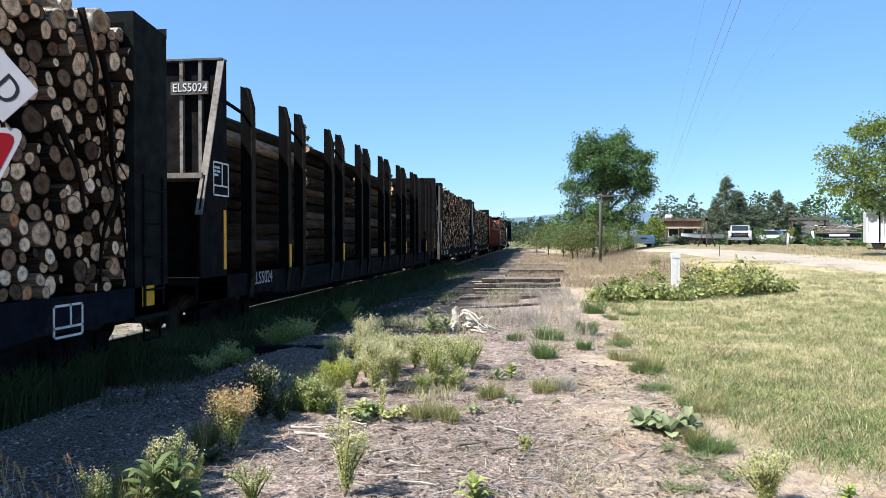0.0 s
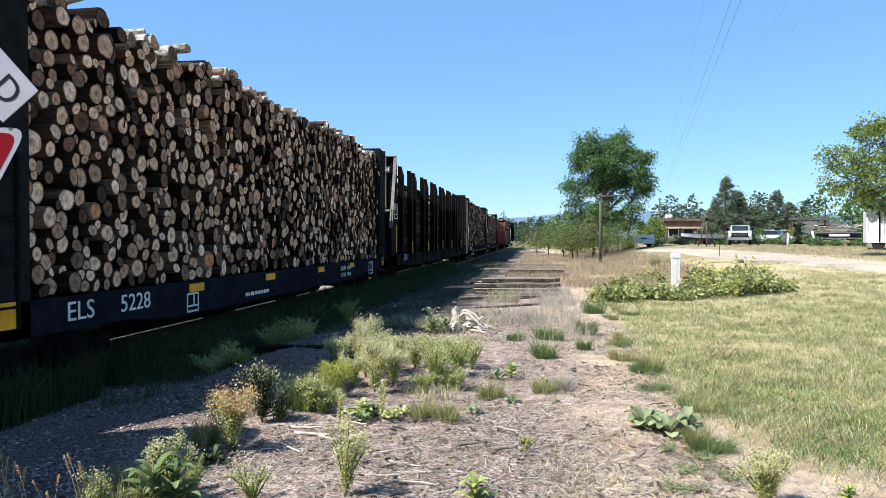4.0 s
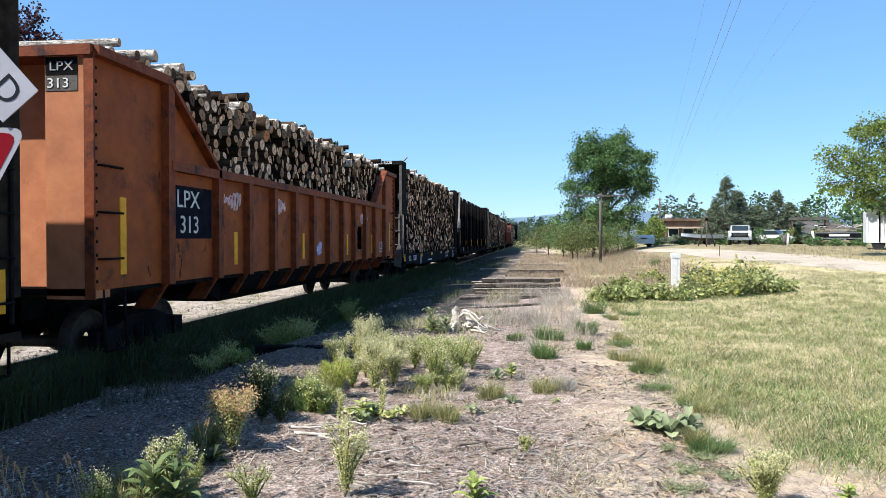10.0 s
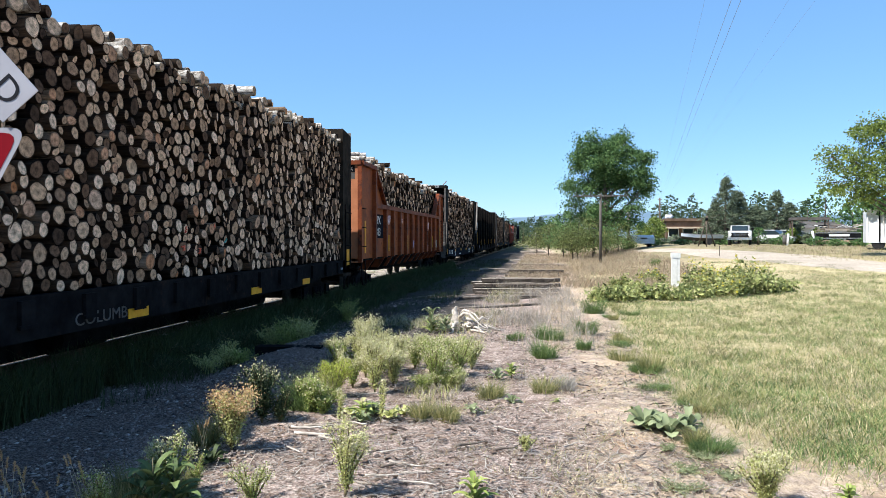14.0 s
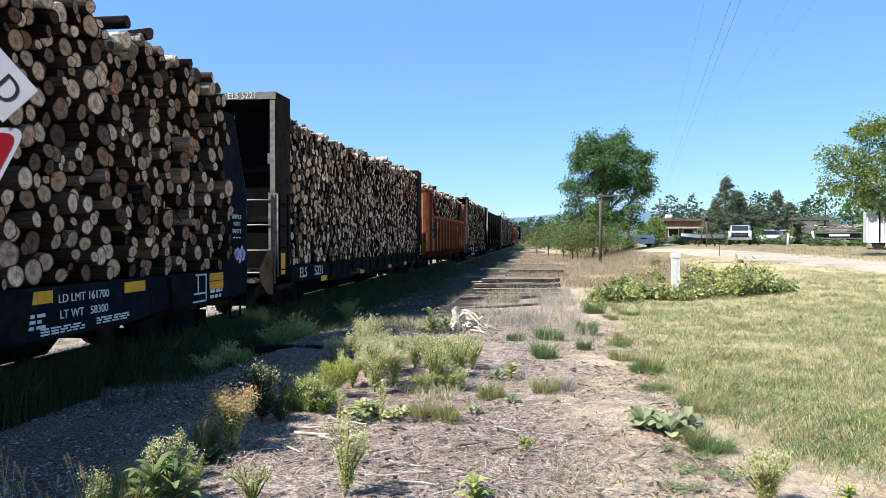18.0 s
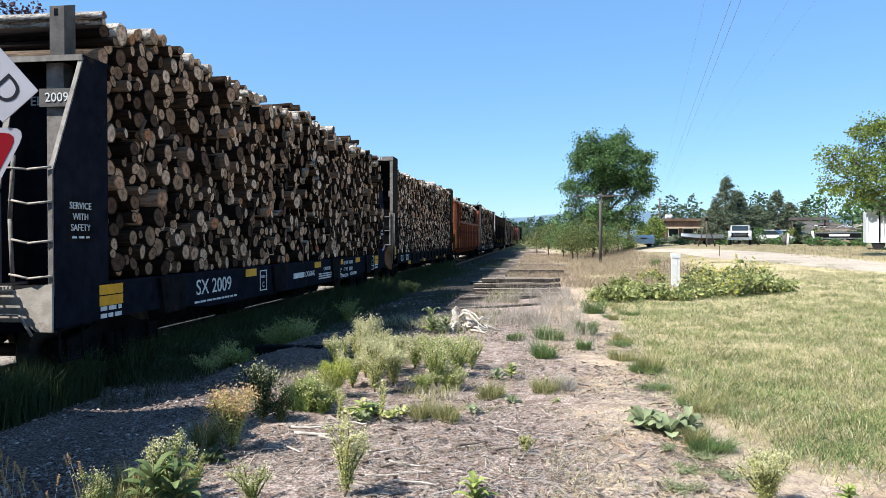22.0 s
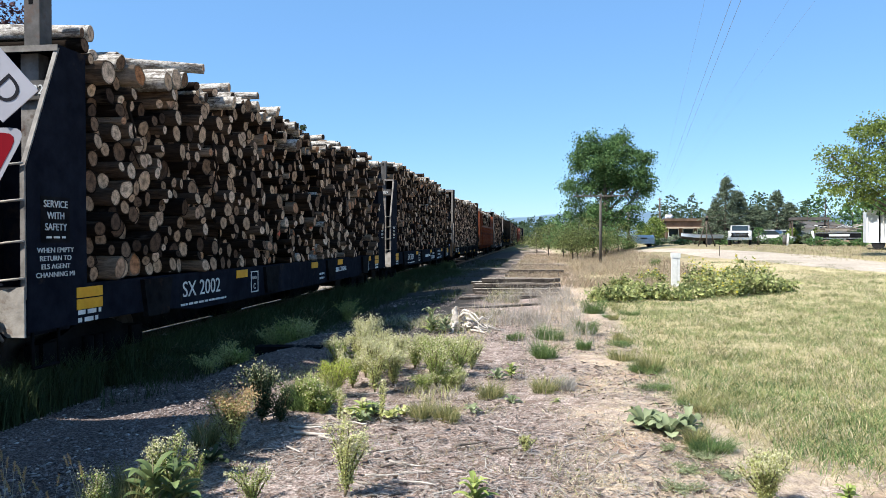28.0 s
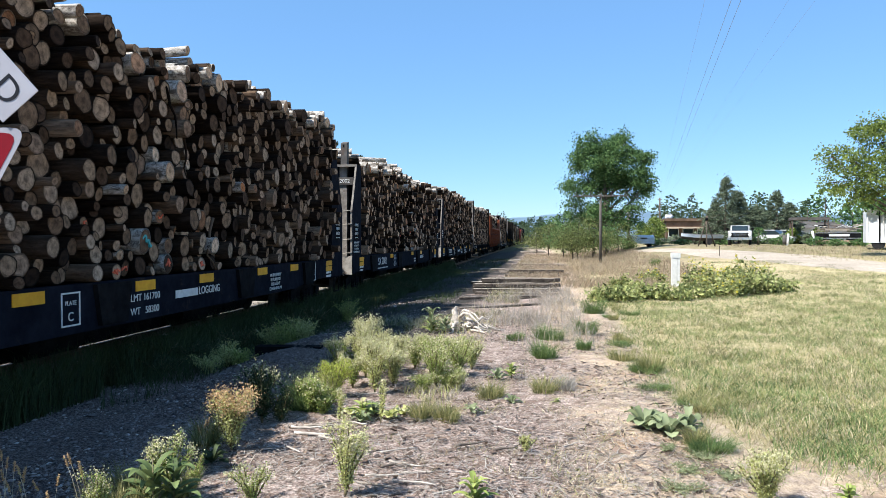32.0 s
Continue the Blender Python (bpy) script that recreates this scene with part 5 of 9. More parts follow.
def stake_car(front, rear, number, label):
    """Flat with pairs of tall steel stakes; logs lie lengthwise."""
    car, length = place_car("stake_car", label, front, rear)
    e, z0, z1, top = length / 2, 0.66, 1.14, 4.6
    deck_and_sill(car, length, z0, z1, BLACK)
    running_gear(car, length)
    for s in (-1, 1):
        bh = bmesh.new()
        w0, w1 = sorted((s * (e - 0.93), s * (e - 0.86)))
        box(bh, -RIGHT + 0.03, RIGHT - 0.03, w0, w1, z1 - 0.1, top)
        end = part("bulkhead", bh, BLACK, car, "black steel end bulkhead")
        for x in (-RIGHT, RIGHT - 0.03):
            g = bmesh.new()
            prism(g, [(s * (e - 0.93), z0 + 0.1), (s * e, z0 + 0.1), (s * e, 2.18), (s * (e - 0.80), top), (s * (e - 0.93), top)], x, x + 0.03)
            part("gusset", g, BLACK, end)
        for x in (-RIGHT - 0.03, RIGHT - 0.08):
            f = bmesh.new()
            prism(f, [(s * e, 2.10), (s * (e + 0.02), 2.10), (s * (e - 0.78), top), (s * (e - 0.80), top)], x, x + 0.11)
            part("gusset_flange", f, WORN, end, "worn pale grey flange")
        for x in (-0.85, -0.5, 0.77, 1.09):
            f = bmesh.new()
            q = sorted((s * (e - 0.85), s * (e - 0.78)))
            box(f, x, x + 0.055, q[0], q[1], 2.80, top)
            part("stiffener", f, WORN, end, "grey steel stiffener")
        f = bmesh.new()
        q = sorted((s * (e - 0.95), s * (e - 0.76)))
        box(f, -RIGHT, RIGHT, q[0], q[1], top, top + 0.03)
        part("top_cap", f, GREY, end)
        f = bmesh.new()
        q = sorted((s * (e - 0.86), s * (e - 0.15)))
        box(f, -RIGHT + 0.05, RIGHT - 0.05, q[0], q[1], 2.66, 2.74)
        part("shelf", f, WORN, end, "worn steel shelf")
        if s < 0:
            bm = bmesh.new()
            box(bm, 0.64, 1.28, -e + 0.74, -e + 0.77, 4.05, 4.26)
            pl = part("number_panel", bm, GREY, end)
            lettering(number, 0.19, WHITE, pl, on_rear(0.97, -e + 0.735, 4.155), wide=0.92)
            bm = bmesh.new()
            box(bm, RIGHT + 0.002, RIGHT + 0.008, -e + 0.40, -e + 0.98, 2.40, 2.96)
            sg = part("sign_plate", bm, BLACK, end)
            frame_mark(sg, -e + 0.69, 2.68, 0.56, 0.54, RIGHT + 0.008)
            bars(sg, -e + 0.55, 2.84, 3, 0.035, 0.2, WHITE, RIGHT + 0.01, random.Random(4))
        stripe(car, s * (e - 0.84), 1.72, 0.09, 0.95)
    lettering(number, 0.32, PALE_GREY, car, on_side(RIGHT + 0.002, -e + 2.45, z1 - 0.12), wide=0.85)
    spots = [1.8, 3.65, 4.55, 6.7, 7.65, 9.6, 10.5, 12.5, 13.4, 15.4, 16.3, 18.2, 19.1, 21.0, 21.9, 23.1]
    bm = bmesh.new()
    prism_y(bm, [(1.36, z0 + 0.05), (1.50, z0 + 0.05), (1.55, 1.1), (1.55, 4.03), (1.46, 4.36), (1.36, 4.39)], 0.0, 0.15)
    me = finish(bm, "stake", [STAKE], 0.008)
    bm = bmesh.new()
    prism_y(bm, [(1.505, z0 + 0.05), (1.515, z0 + 0.05), (1.567, 1.1), (1.567, 4.03), (1.475, 4.37), (1.465, 4.37), (1.552, 4.03), (1.552, 1.1)], -0.012, 0.165)
    edge = finish(bm, "stake_flange", [DIRTY])
    for k, y in enumerate(spots):
        st = part("stake", me, None, car, at=pose(0, -e + y, 0))
        part("stake_flange", edge, None, st, "worn brown outer flange")
        st = part("stake", me, None, car, at=pose(0, -e + y, 0, 0, 0, 180))
        part("stake_flange", edge, None, st, "worn brown outer flange")
        if k % 3 == 1:
            stripe(car, -e + y + 0.075, 1.40, 0.11, 0.45, 1.570)
    for y0, y1 in ((0.97, 1.8), (3.84, 4.55), (6.89, 7.65), (9.79, 10.5), (12.69, 13.4)):
        bm = bmesh.new()
        rod(bm, (RIGHT - 0.06, -e + y0, 3.98), (RIGHT - 0.10, -e + y1, 3.92), 0.03, sides=6)
        part("tie_bar", bm, BLACK, car)
    # lengthwise logs, bay after bay
    rng = np.random.RandomState(11)
    y0 = -e + 1.02
    while y0 < e - 5.0:
        ln = 4.6
        z = z1
        py, pz, pr = pack(-1.27, 1.27, z1, lambda c: 3.75 + 0.2 * np.cos(c), rng.randint(999), 0.07, 0.16)
        for a, b, r in zip(py, pz, pr):
            m = Matrix.LocRotScale((a, y0 + ln / 2 + rng.normal(0, 0.06), b), Euler((rng.uniform(0, 6), rng.normal(0, 0.01), math.pi / 2 + rng.normal(0, 0.01))), (ln, r, r))
            part("log", LOG_MESH[rng.randint(10)], None, car, at=m)
        y0 += ln + 0.2
    return car


def ripple(base, amp, seed, ends=()):
    """The uneven top of a load: base height plus slow and quick unevenness; ends: (where, how wide, change)."""
    def top(c):
        c = np.asarray(c, float)
        z = base + amp * (0.6 * np.sin(c * 0.9 + seed) + 0.4 * np.sin(c * 2.3 + seed * 2.1) + 0.5 * np.sin(c * 5.1 + seed * 0.7))
        for w, d, a in ends:
            z = z + a * np.exp(-((c - w) / d) ** 2)
        return z
    return top


def locomotive(front, rear):
    car, length = place_car("locomotive", "dark blue diesel locomotive leading the train", front, rear, "")
    tagged(car, category="locomotive")
    e = length / 2
    bm = bmesh.new()
    box(bm, -1.0, 1.0, -e + 0.9, e - 4.2, 1.5, 4.2)
    part("hood", bm, NAVY, car, "dark blue engine hood", 0.08)
    bm = bmesh.new()
    box(bm, -1.5, 1.5, e - 4.2, e - 1.8, 1.5, 4.55)
    part("cab", bm, NAVY, car, "dark blue cab", 0.08)
    bm = bmesh.new()
    box(bm, -1.5, 1.5, -e, e, 1.15, 1.5)
    part("frame", bm, BLACK, car, "", 0.03)
    bm = bmesh.new()
    box(bm, 0.35, 1.5, -e - 0.03, -e, 0.55, 3.2)
    part("end_panel", bm, WHITE, car, "pale painted end panel")
    running_gear(car, length, False)


def build_train():
    locomotive(128.0, 109.0)
    bulkhead_flat("ELS 5226", 107.8, 91.0, 0.7, 1.14, 4.4, ripple(4.0, 0.12, 2.0), 61, "log flatcar with dark bulkheads", singles=0, turning=False)
    gondola(89.8, 72.6, "", RED, RED, "red gondola car heaped with pulpwood", ripple(3.6, 0.15, 3.0), 62, 0, False)
    bulkhead_flat("ELS 5223", 71.4, 54.7, 0.66, 1.14, 4.5, ripple(3.95, 0.12, 1.0), 63, "log flatcar with dark bulkheads", singles=0, turning=False)
    bulkhead_flat("ELS 5225", 53.5, 36.7, 0.66, 1.14, 4.55, ripple(4.3, 0.14, 5.0), 64, "log flatcar with dark bulkheads", singles=0, turning=False)
    stake_car(35.5, 10.5, "ELS5024", "black steel stake car loaded with lengthwise logs")
    bulkhead_flat("ELS 5228", 9.53, -7.95, 0.64, 1.12, 4.59, ripple(4.46, 0.11, 4.0), 71, "flatcar with slate bulkheads stacked with pulpwood", NAVY, SLATE, 0, 0.165, loose=0.05, weights=("LD LMT  162400", "LT WT   57600"), marks=(0.247, 0.416, 0.598, 0.755))
    bm = bmesh.new()
    rod(bm, (0.7, -7.2, 4.2), (1.1, -5.6, 5.05), 0.04, sides=7, r1=0.025)
    part("branch", bm, BARK, CARS[-1][0])
    rng = np.random.RandomState(21)
    for c, zt, ln, tilt in ((6.9, 4.3, 1.9, 0.35), (7.25, 3.9, 2.4, 0.25), (6.5, 3.0, 1.3, 0.6), (7.6, 2.4, 1.2, -0.3), (5.4, 3.6, 1.0, 0.5), (3.2, 2.2, 0.9, -0.4), (0.4, 3.9, 1.2, 0.3), (-3.0, 2.6, 1.1, 0.5)):
        s = np.linspace(0, 1, 7)
        path = np.stack([1.47 + 0.05 * np.sin(s * 5 + c), c + tilt * ln * s + rng.normal(0, 0.03, 7), zt - ln * s], 1)
        hb = Heap()
        add_tube(hb, path, np.linspace(0.04, 0.014, 7), 0, 6)
        part("branch", hb.mesh("branch", [BARK]), None, CARS[-1][0])
    gondola(-9.30, -26.45, "LPX 313", ORANGE, ORANGE_RIB, "faded orange gondola car heaped with pulpwood", ripple(4.19, 0.10, 1.5, ((7.9, 0.8, -0.2),)), 72)
    bulkhead_flat("ELS 5221", -27.66, -44.79, 0.72, 1.17, 4.56, ripple(4.22, 0.07, 2.2, ((5.5, 5.0, 0.15),)), 73, "flatcar with dark bulkheads stacked with pulpwood", BLACK, DIRTY, 13, 0.14, loose=0.03, marks=(0.18, 0.394, 0.618, 0.78))
    lettering("COLUMB", 0.20, GREY, CARS[-1][0], on_side(RIGHT + 0.002, -2.57, 0.84), wide=1.25)
    gusset_flat("ELSX 2009", -46.2, -62.36, ripple(4.44, 0.12, 0.4, ((7.2, 1.0, -0.3),)), 74, "dark blue flatcar with tapered ends stacked with pulpwood", 0.165, owner=8.12, front_out=0.2, mark_at=1.85)
    gusset_flat("ELSX 2002", -63.38, -80.0, ripple(4.13, 0.14, 3.4), 75, "dark blue flatcar with tapered ends and crooked pulpwood", 0.165, 0.10, 11.21, weights_at=9.75, laid=((-0.05, -5.5, 4.26, -4.9, 4.20, 0.075), (-0.75, -6.9, 4.26, -6.5, 4.29, 0.11)), stripes=(5.2, 9.2, 11.3, 14.4), front_out=0.1)
    gusset_flat("ELSX 2006", -81.01, -97.6, ripple(4.40, 0.13, 5.5, ((6.75, 0.7, 0.34), (5.2, 0.9, 0.2))), 76, "dark blue flatcar with tapered ends and coarse pulpwood", 0.19, 0.08, 8.75, 11.87, weights_at=7.15, stripes=(5.1, 7.25, 8.97, 11.2, 12.93), front_out=0.22)


build_train()

# ---- plants ----
def add_blades(hp, base, lean, tall, width, mat, rng):
    """Grass blades of two bent pieces: base points, sideways lean vectors, height and width each."""
    n = len(base)
    tall, width = np.broadcast_to(tall, n)[:, None], np.broadcast_to(width, n)[:, None]
    lean = np.concatenate([lean, np.zeros((n, 1))], 1)
    a = rng.uniform(0, 2 * np.pi, n)
    side = np.stack([np.cos(a), np.sin(a), a * 0], 1) * width
    up = np.array([[0, 0, 1.0]])
    mid, tip = base + up * tall * 0.6 + lean * 0.35, base + up * tall * 0.95 + lean
    v = np.stack([base - side, base + side, mid + side * 0.7, mid - side * 0.7, tip], 1).reshape(-1, 3)
    i = np.arange(n)[:, None] * 5
    hp.add(v, i + [0, 1, 2, 3], mat)
    hp.more(i + [3, 2, 4], mat, False, n * 5)


def grass_patch(name, label, x, y, tall, width, mats, seed, lean=0.5, z=None):
    rng = np.random.RandomState(seed)
    n = len(x)
    base = np.stack([x, y, (height(x, y) if z is None else z) - 0.01], 1)
    hp = Heap()
    th = tall * rng.uniform(0.5, 1.15, n)
    pick = rng.randint(0, len(mats), n)
    for k in range(len(mats)):
        j = pick == k
        add_blades(hp, base[j], rng.normal(0, lean, (j.sum(), 2)) * th[j][:, None], th[j], width, k, rng)
    return thing(name, label, "grass", kind="stuff", data=hp.mesh(name, mats))


def tuft(label, at, h, w, n, mats, seed, name="grass_tuft", blade=0.0035, lean=0.6):
    n = n * (6 if mats[0] is GRASS_GREEN else 4) if n > 100 else n
    rng = np.random.RandomState(seed)
    r, a = w * 0.5 * np.sqrt(rng.rand(n)) * 0.6, rng.uniform(0, 6.3, n)
    base = np.stack([r * np.cos(a), r * np.sin(a), a * 0 - 0.01], 1)
    lobe = 1 + 0.35 * np.sin(2 * a + rng.uniform(0, 6)) + 0.2 * np.sin(3 * a + rng.uniform(0, 6))
    base[:, :2] *= lobe[:, None]
    out = np.stack([np.cos(a), np.sin(a)], 1) * (w * 0.35 * lobe * rng.uniform(0.1, 1.3, n))[:, None] + rng.normal(0, 0.16 * h, (n, 2))
    hp = Heap()
    add_blades(hp, base, out * lean / 0.6, h * lobe ** 0.5 * rng.uniform(0.15, 1.05, n), blade * rng.uniform(0.5, 1.1, n), 0, rng)
    ob = thing(name, label, "grass tuft", "grass tufts on the verge", at=pose(at[0], at[1], hz(*at)), data=hp.mesh(name, mats))
    return ob


def weed(label, at, h, w, stems, leaf, flower, seed, per=26, size=0.05, name="weed", top=0.0, slim=0.28, group="weeds on the verge", up=0.6):
    """A many-stemmed weed: thin curved stems, side shoots, small leaves all along, fluff or flowers at the tips."""
    w, per, size = w * 1.25, int(per * 4.2), size * 0.47
    rng = np.random.RandomState(seed)
    t = np.linspace(0, 1, 6)
    a = rng.uniform(0, 6.3, stems)
    reach, tall = w * 0.5 * rng.uniform(0.15, 1.0, stems), h * rng.uniform(0.62, 1.0, stems)
    bow = rng.uniform(1.1, 2.0, stems)
    path = np.stack([np.cos(a)[:, None] * reach[:, None] * t ** bow[:, None], np.sin(a)[:, None] * reach[:, None] * t ** bow[:, None], tall[:, None] * t], -1)
    path += rng.normal(0, 0.012 * h, path.shape) * t[None, :, None]
    hs, hl, hf = Heap(), Heap(), Heap()
    add_rods(hs, path[:, :-1].reshape(-1, 3) - [0, 0, 0.01], path[:, 1:].reshape(-1, 3), 0.004 + 0.003 * h, 0.003 + 0.002 * h, 0, 3)
    n = stems * per
    k, u = rng.randint(0, stems, n), rng.uniform(0.12, 1.0, n) ** 0.8 * 4.999
    f = np.floor(u).astype(int)
    p = path[k, f] + (path[k, f + 1] - path[k, f]) * (u - f)[:, None]
    shoot = unit(rng.normal(size=(n, 3)) * [1, 1, 0.4]) * (rng.uniform(0, 1, n) ** 1.5 * w * 0.14)[:, None]
    p = p + shoot
    ln = size * rng.uniform(0.5, 1.25, n)
    d = unit(rng.normal(size=(n, 3)) + [0, 0, up] + shoot * 6) * ln[:, None]
    add_leaves(hl, p, d, ln * slim, 0, 0.3, rng)
    ob = thing(name, label, "weed", group, at=pose(at[0], at[1], hz(*at)))
    part("stalk", hs.mesh("stalk", [STEM]), None, ob)
    tagged(part("foliage", hl.mesh("foliage", [leaf]), None, ob), kind="stuff")
    if top:
        m = int(stems * per * top * 0.7)
        k = rng.randint(0, stems, m)
        p = path[k, 5] + rng.normal(0, 1, (m, 3)) * [w * 0.07, w * 0.07, h * 0.06] - [0, 0, h * 0.03]
        ln = size * 0.72 * rng.uniform(0.5, 1.2, m)
        add_leaves(hf, p, unit(rng.normal(size=(m, 3)) + [0, 0, 0.5]) * ln[:, None], ln * 0.5, 0, 0.3, rng)
        tagged(part("seed_head", hf.mesh("seed_head", [flower]), None, ob), kind="stuff")
    return ob


def broadleaf(label, at, h, w, n, leaf, seed, name="broadleaf_plant", layers=3, width=0.24, group="weeds on the verge"):
    """A rosette of large ribbed leaves, each one a bent blade of several pieces."""
    rng = np.random.RandomState(seed)
    ob = thing(name, label, "plant", group, at=pose(at[0], at[1], hz(*at)))
    for k in range(n):
        f = (k + 0.5) / n
        a = k * 2.4 + rng.uniform(-0.3, 0.3)
        ln = w * 0.5 * rng.uniform(0.75, 1.15) * (1.1 - 0.35 * f)
        rise, z0 = (h * 0.4 * rng.uniform(0.5, 1.1), h * 0.8 * f) if layers > 3 else (h * (0.35 + 0.9 * f) * rng.uniform(0.7, 1.1), 0.0)
        s = 0.5 - 0.5 * np.cos(np.linspace(0, np.pi, 9))
        wd = ln * width * np.sqrt(np.clip(1 - (2 * s - 1) ** 2, 0, 1)) * ((1.3 - 0.75 * s) if layers > 3 else (0.55 + 0.65 * s)) + 0.002
        px, pz = ln * s, z0 + rise * np.sin(s * 2.2) * 0.75
        cx, cy = math.cos(a), math.sin(a)
        v = []
        for j, q in enumerate((-1, -0.5, 0, 0.5, 1)):
            off = q * wd
            lift = 0.35 * np.abs(q) * wd + 0.08 * wd * np.sin(s * 14 + q * 3)
            v.append(np.stack([cx * px - cy * off, cy * px + cx * off, pz + lift], 1))
        v = np.stack(v, 1).reshape(-1, 3)
        i = np.arange(45).reshape(9, 5)
        hp = Heap()
        hp.add(v, np.stack([i[:-1, :-1], i[:-1, 1:], i[1:, 1:], i[1:, :-1]], -1).reshape(-1, 4), 0, True)
        part("leaf", hp.mesh("leaf", [leaf]), None, ob)
    if layers > 3:
        hp = Heap()
        add_tube(hp, [[0, 0, -0.02], [0.005, 0, h * 0.5], [0, 0.005, h]], [0.007, 0.006, 0.003])
        part("stalk", hp.mesh("stalk", [STEM]), None, ob)
    return ob


def tree(label, at, trunk_h, blobs, leaf, n, size, seed, bark=None, trunk_r=0.2, name="tree", category="tree", group="", droop=0.0, z=None, clump=9, loose=1.3, limbs=None):
    """Trunk and limbs reaching into clumps; blobs are (x, y, z, rx, rz) about the foot; leaves lie loosely round each clump."""
    rng = np.random.RandomState(seed)
    ob = thing(name, label, category, group, at=pose(at[0], at[1], hz(*at) if z is None else z))
    ht, hc = Heap(), Heap()
    top = max(b[2] for b in blobs)
    ts = np.linspace(0, 1, 7)
    tp = np.stack([0.12 * np.sin(ts * 4 + seed) * ts, 0.1 * np.cos(ts * 3 + seed) * ts, ts * top * 0.92 - 0.15], 1)
    rr = trunk_r * (1 - 0.85 * ts) + 0.01
    add_rods(ht, tp[:-1], tp[1:], rr[:-1], rr[1:], 0, 8)
    for b in limbs or blobs:
        c = np.array(b[:3])
        z0 = max(trunk_h * 0.6, c[2] - abs(c[0]) * 0.9 - b[4] * 0.8)
        s = np.array([np.interp(z0, tp[:, 2], tp[:, 0]), np.interp(z0, tp[:, 2], tp[:, 1]), min(z0, top * 0.9)])
        m = (s + c) / 2 + rng.normal(0, 0.12, 3)
        add_rods(ht, [s, m], [m, c], [trunk_r * 0.32, trunk_r * 0.22], [trunk_r * 0.22, trunk_r * 0.08], 0, 5)
        e = c + unit(rng.normal(size=(7, 3))) * [b[3], b[3], b[4]] * 0.8
        add_rods(ht, np.repeat(c[None], 7, 0), e, trunk_r * 0.1, trunk_r * 0.03, 0, 3)
    vol = np.array([b[3] ** 2 * b[4] for b in blobs]) ** 0.8
    pick = rng.choice(len(blobs), n // clump, p=vol / vol.sum())
    B = np.array(blobs)
    d = unit(rng.normal(size=(len(pick), 3)))
    twig = B[pick, :3] + d * (rng.uniform(0.25, 1.08, len(pick)) ** 0.6)[:, None] * B[pick][:, [3, 3, 4]]
    p = np.repeat(twig, clump, 0) + rng.normal(0, size * loose, (len(pick) * clump, 3)) * [1, 1, 0.7]
    ln = size * rng.uniform(0.6, 1.3, len(p))
    dr = unit(rng.normal(size=p.shape) + np.repeat(d, clump, 0) * 0.6 - [0, 0, droop]) * ln[:, None]
    add_leaves(hc, p, dr, ln * 0.36, 0, 0.2, rng, 0.8)
    part("trunk", ht.mesh("trunk", [bark or POLE]), None, ob)
    part("crown", hc.mesh("crown", [leaf]), None, ob)
    return ob


def conifer(label, at, h, w, leaf, seed, z=None, group="conifers behind the train", tiers=13, n=1800, fluff=1.0):
    rng = np.random.RandomState(seed)
    ob = thing("conifer", label, "tree", group, at=pose(at[0], at[1], hz(*at) if z is None else z))
    ht, hc = Heap(), Heap()
    add_rods(ht, [[0, 0, -0.15]], [[0, 0, h]], 0.015 * h + 0.03, 0.02, 0, 7)
    for k in range(tiers):
        f = k / (tiers - 1)
        z0, r = h * (0.12 + 0.85 * f), w * 0.5 * (1 - f) ** 0.8 + 0.12
        m = 7 if f < 0.8 else 4
        a = rng.uniform(0, 6.3) + np.arange(m) * 6.283 / m + rng.normal(0, 0.2, m)
        rl = r * rng.uniform(0.65 - 0.2 * (fluff > 1), 1.12 + 0.2 * (fluff > 1), m)
        tip = np.stack([np.cos(a) * rl, np.sin(a) * rl, z0 - 0.12 * rl + rng.normal(0, 0.1, m)], 1)
        base = np.tile([[0, 0, z0 + 0.08 * h * 0.3]], (m, 1))
        add_rods(ht, base, tip, 0.03, 0.01, 0, 3)
        q = n // tiers // m
        for j in range(m):
            s = rng.uniform(0.15, 1.0, q) ** 0.7
            p = base[j] + (tip[j] - base[j]) * s[:, None] + rng.normal(0, 0.06 * w * 0.5 * fluff, (q, 3)) * (1.1 - s[:, None])
            ln = rng.uniform(0.16, 0.36, q) * (1.25 if fluff > 1 else 1)
            add_leaves(hc, p, unit(unit(tip[j] - base[j]) + rng.normal(0, 0.6, (q, 3))) * ln[:, None], ln * (0.11 if fluff > 1 else 0.22), 0, 0.2, rng)
    part("trunk", ht.mesh("trunk", [POLE]), None, ob)
    part("crown", hc.mesh("crown", [leaf]), None, ob)
    return ob


# ---- verge: weeds, tufts, broad-leaved plants ----
PALE = "pale green bushy weed gone to seed in dry soil"
weed("green bushy weed with rusty orange tops", (-2.50, 5.61), 0.50, 0.36, 34, LEAF_PALE, LEAF_RUST, 1, 34, 0.045, top=0.9)
weed("grey-green weed with pale seed heads", (-2.58, 6.46), 0.58, 0.42, 16, LEAF_SAGE, FLOWER, 2, 44, 0.06, top=0.12)
weed("grey-green weed with pale seed heads", (-2.42, 6.52), 0.32, 0.34, 12, LEAF_SAGE, FLOWER, 3, 36, 0.05)
weed("bright yellow-green feathery bush", (-2.24, 7.64), 0.42, 0.40, 46, LEAF_YELLOW, GOLD, 4, 46, 0.05, slim=0.14, up=1.2)
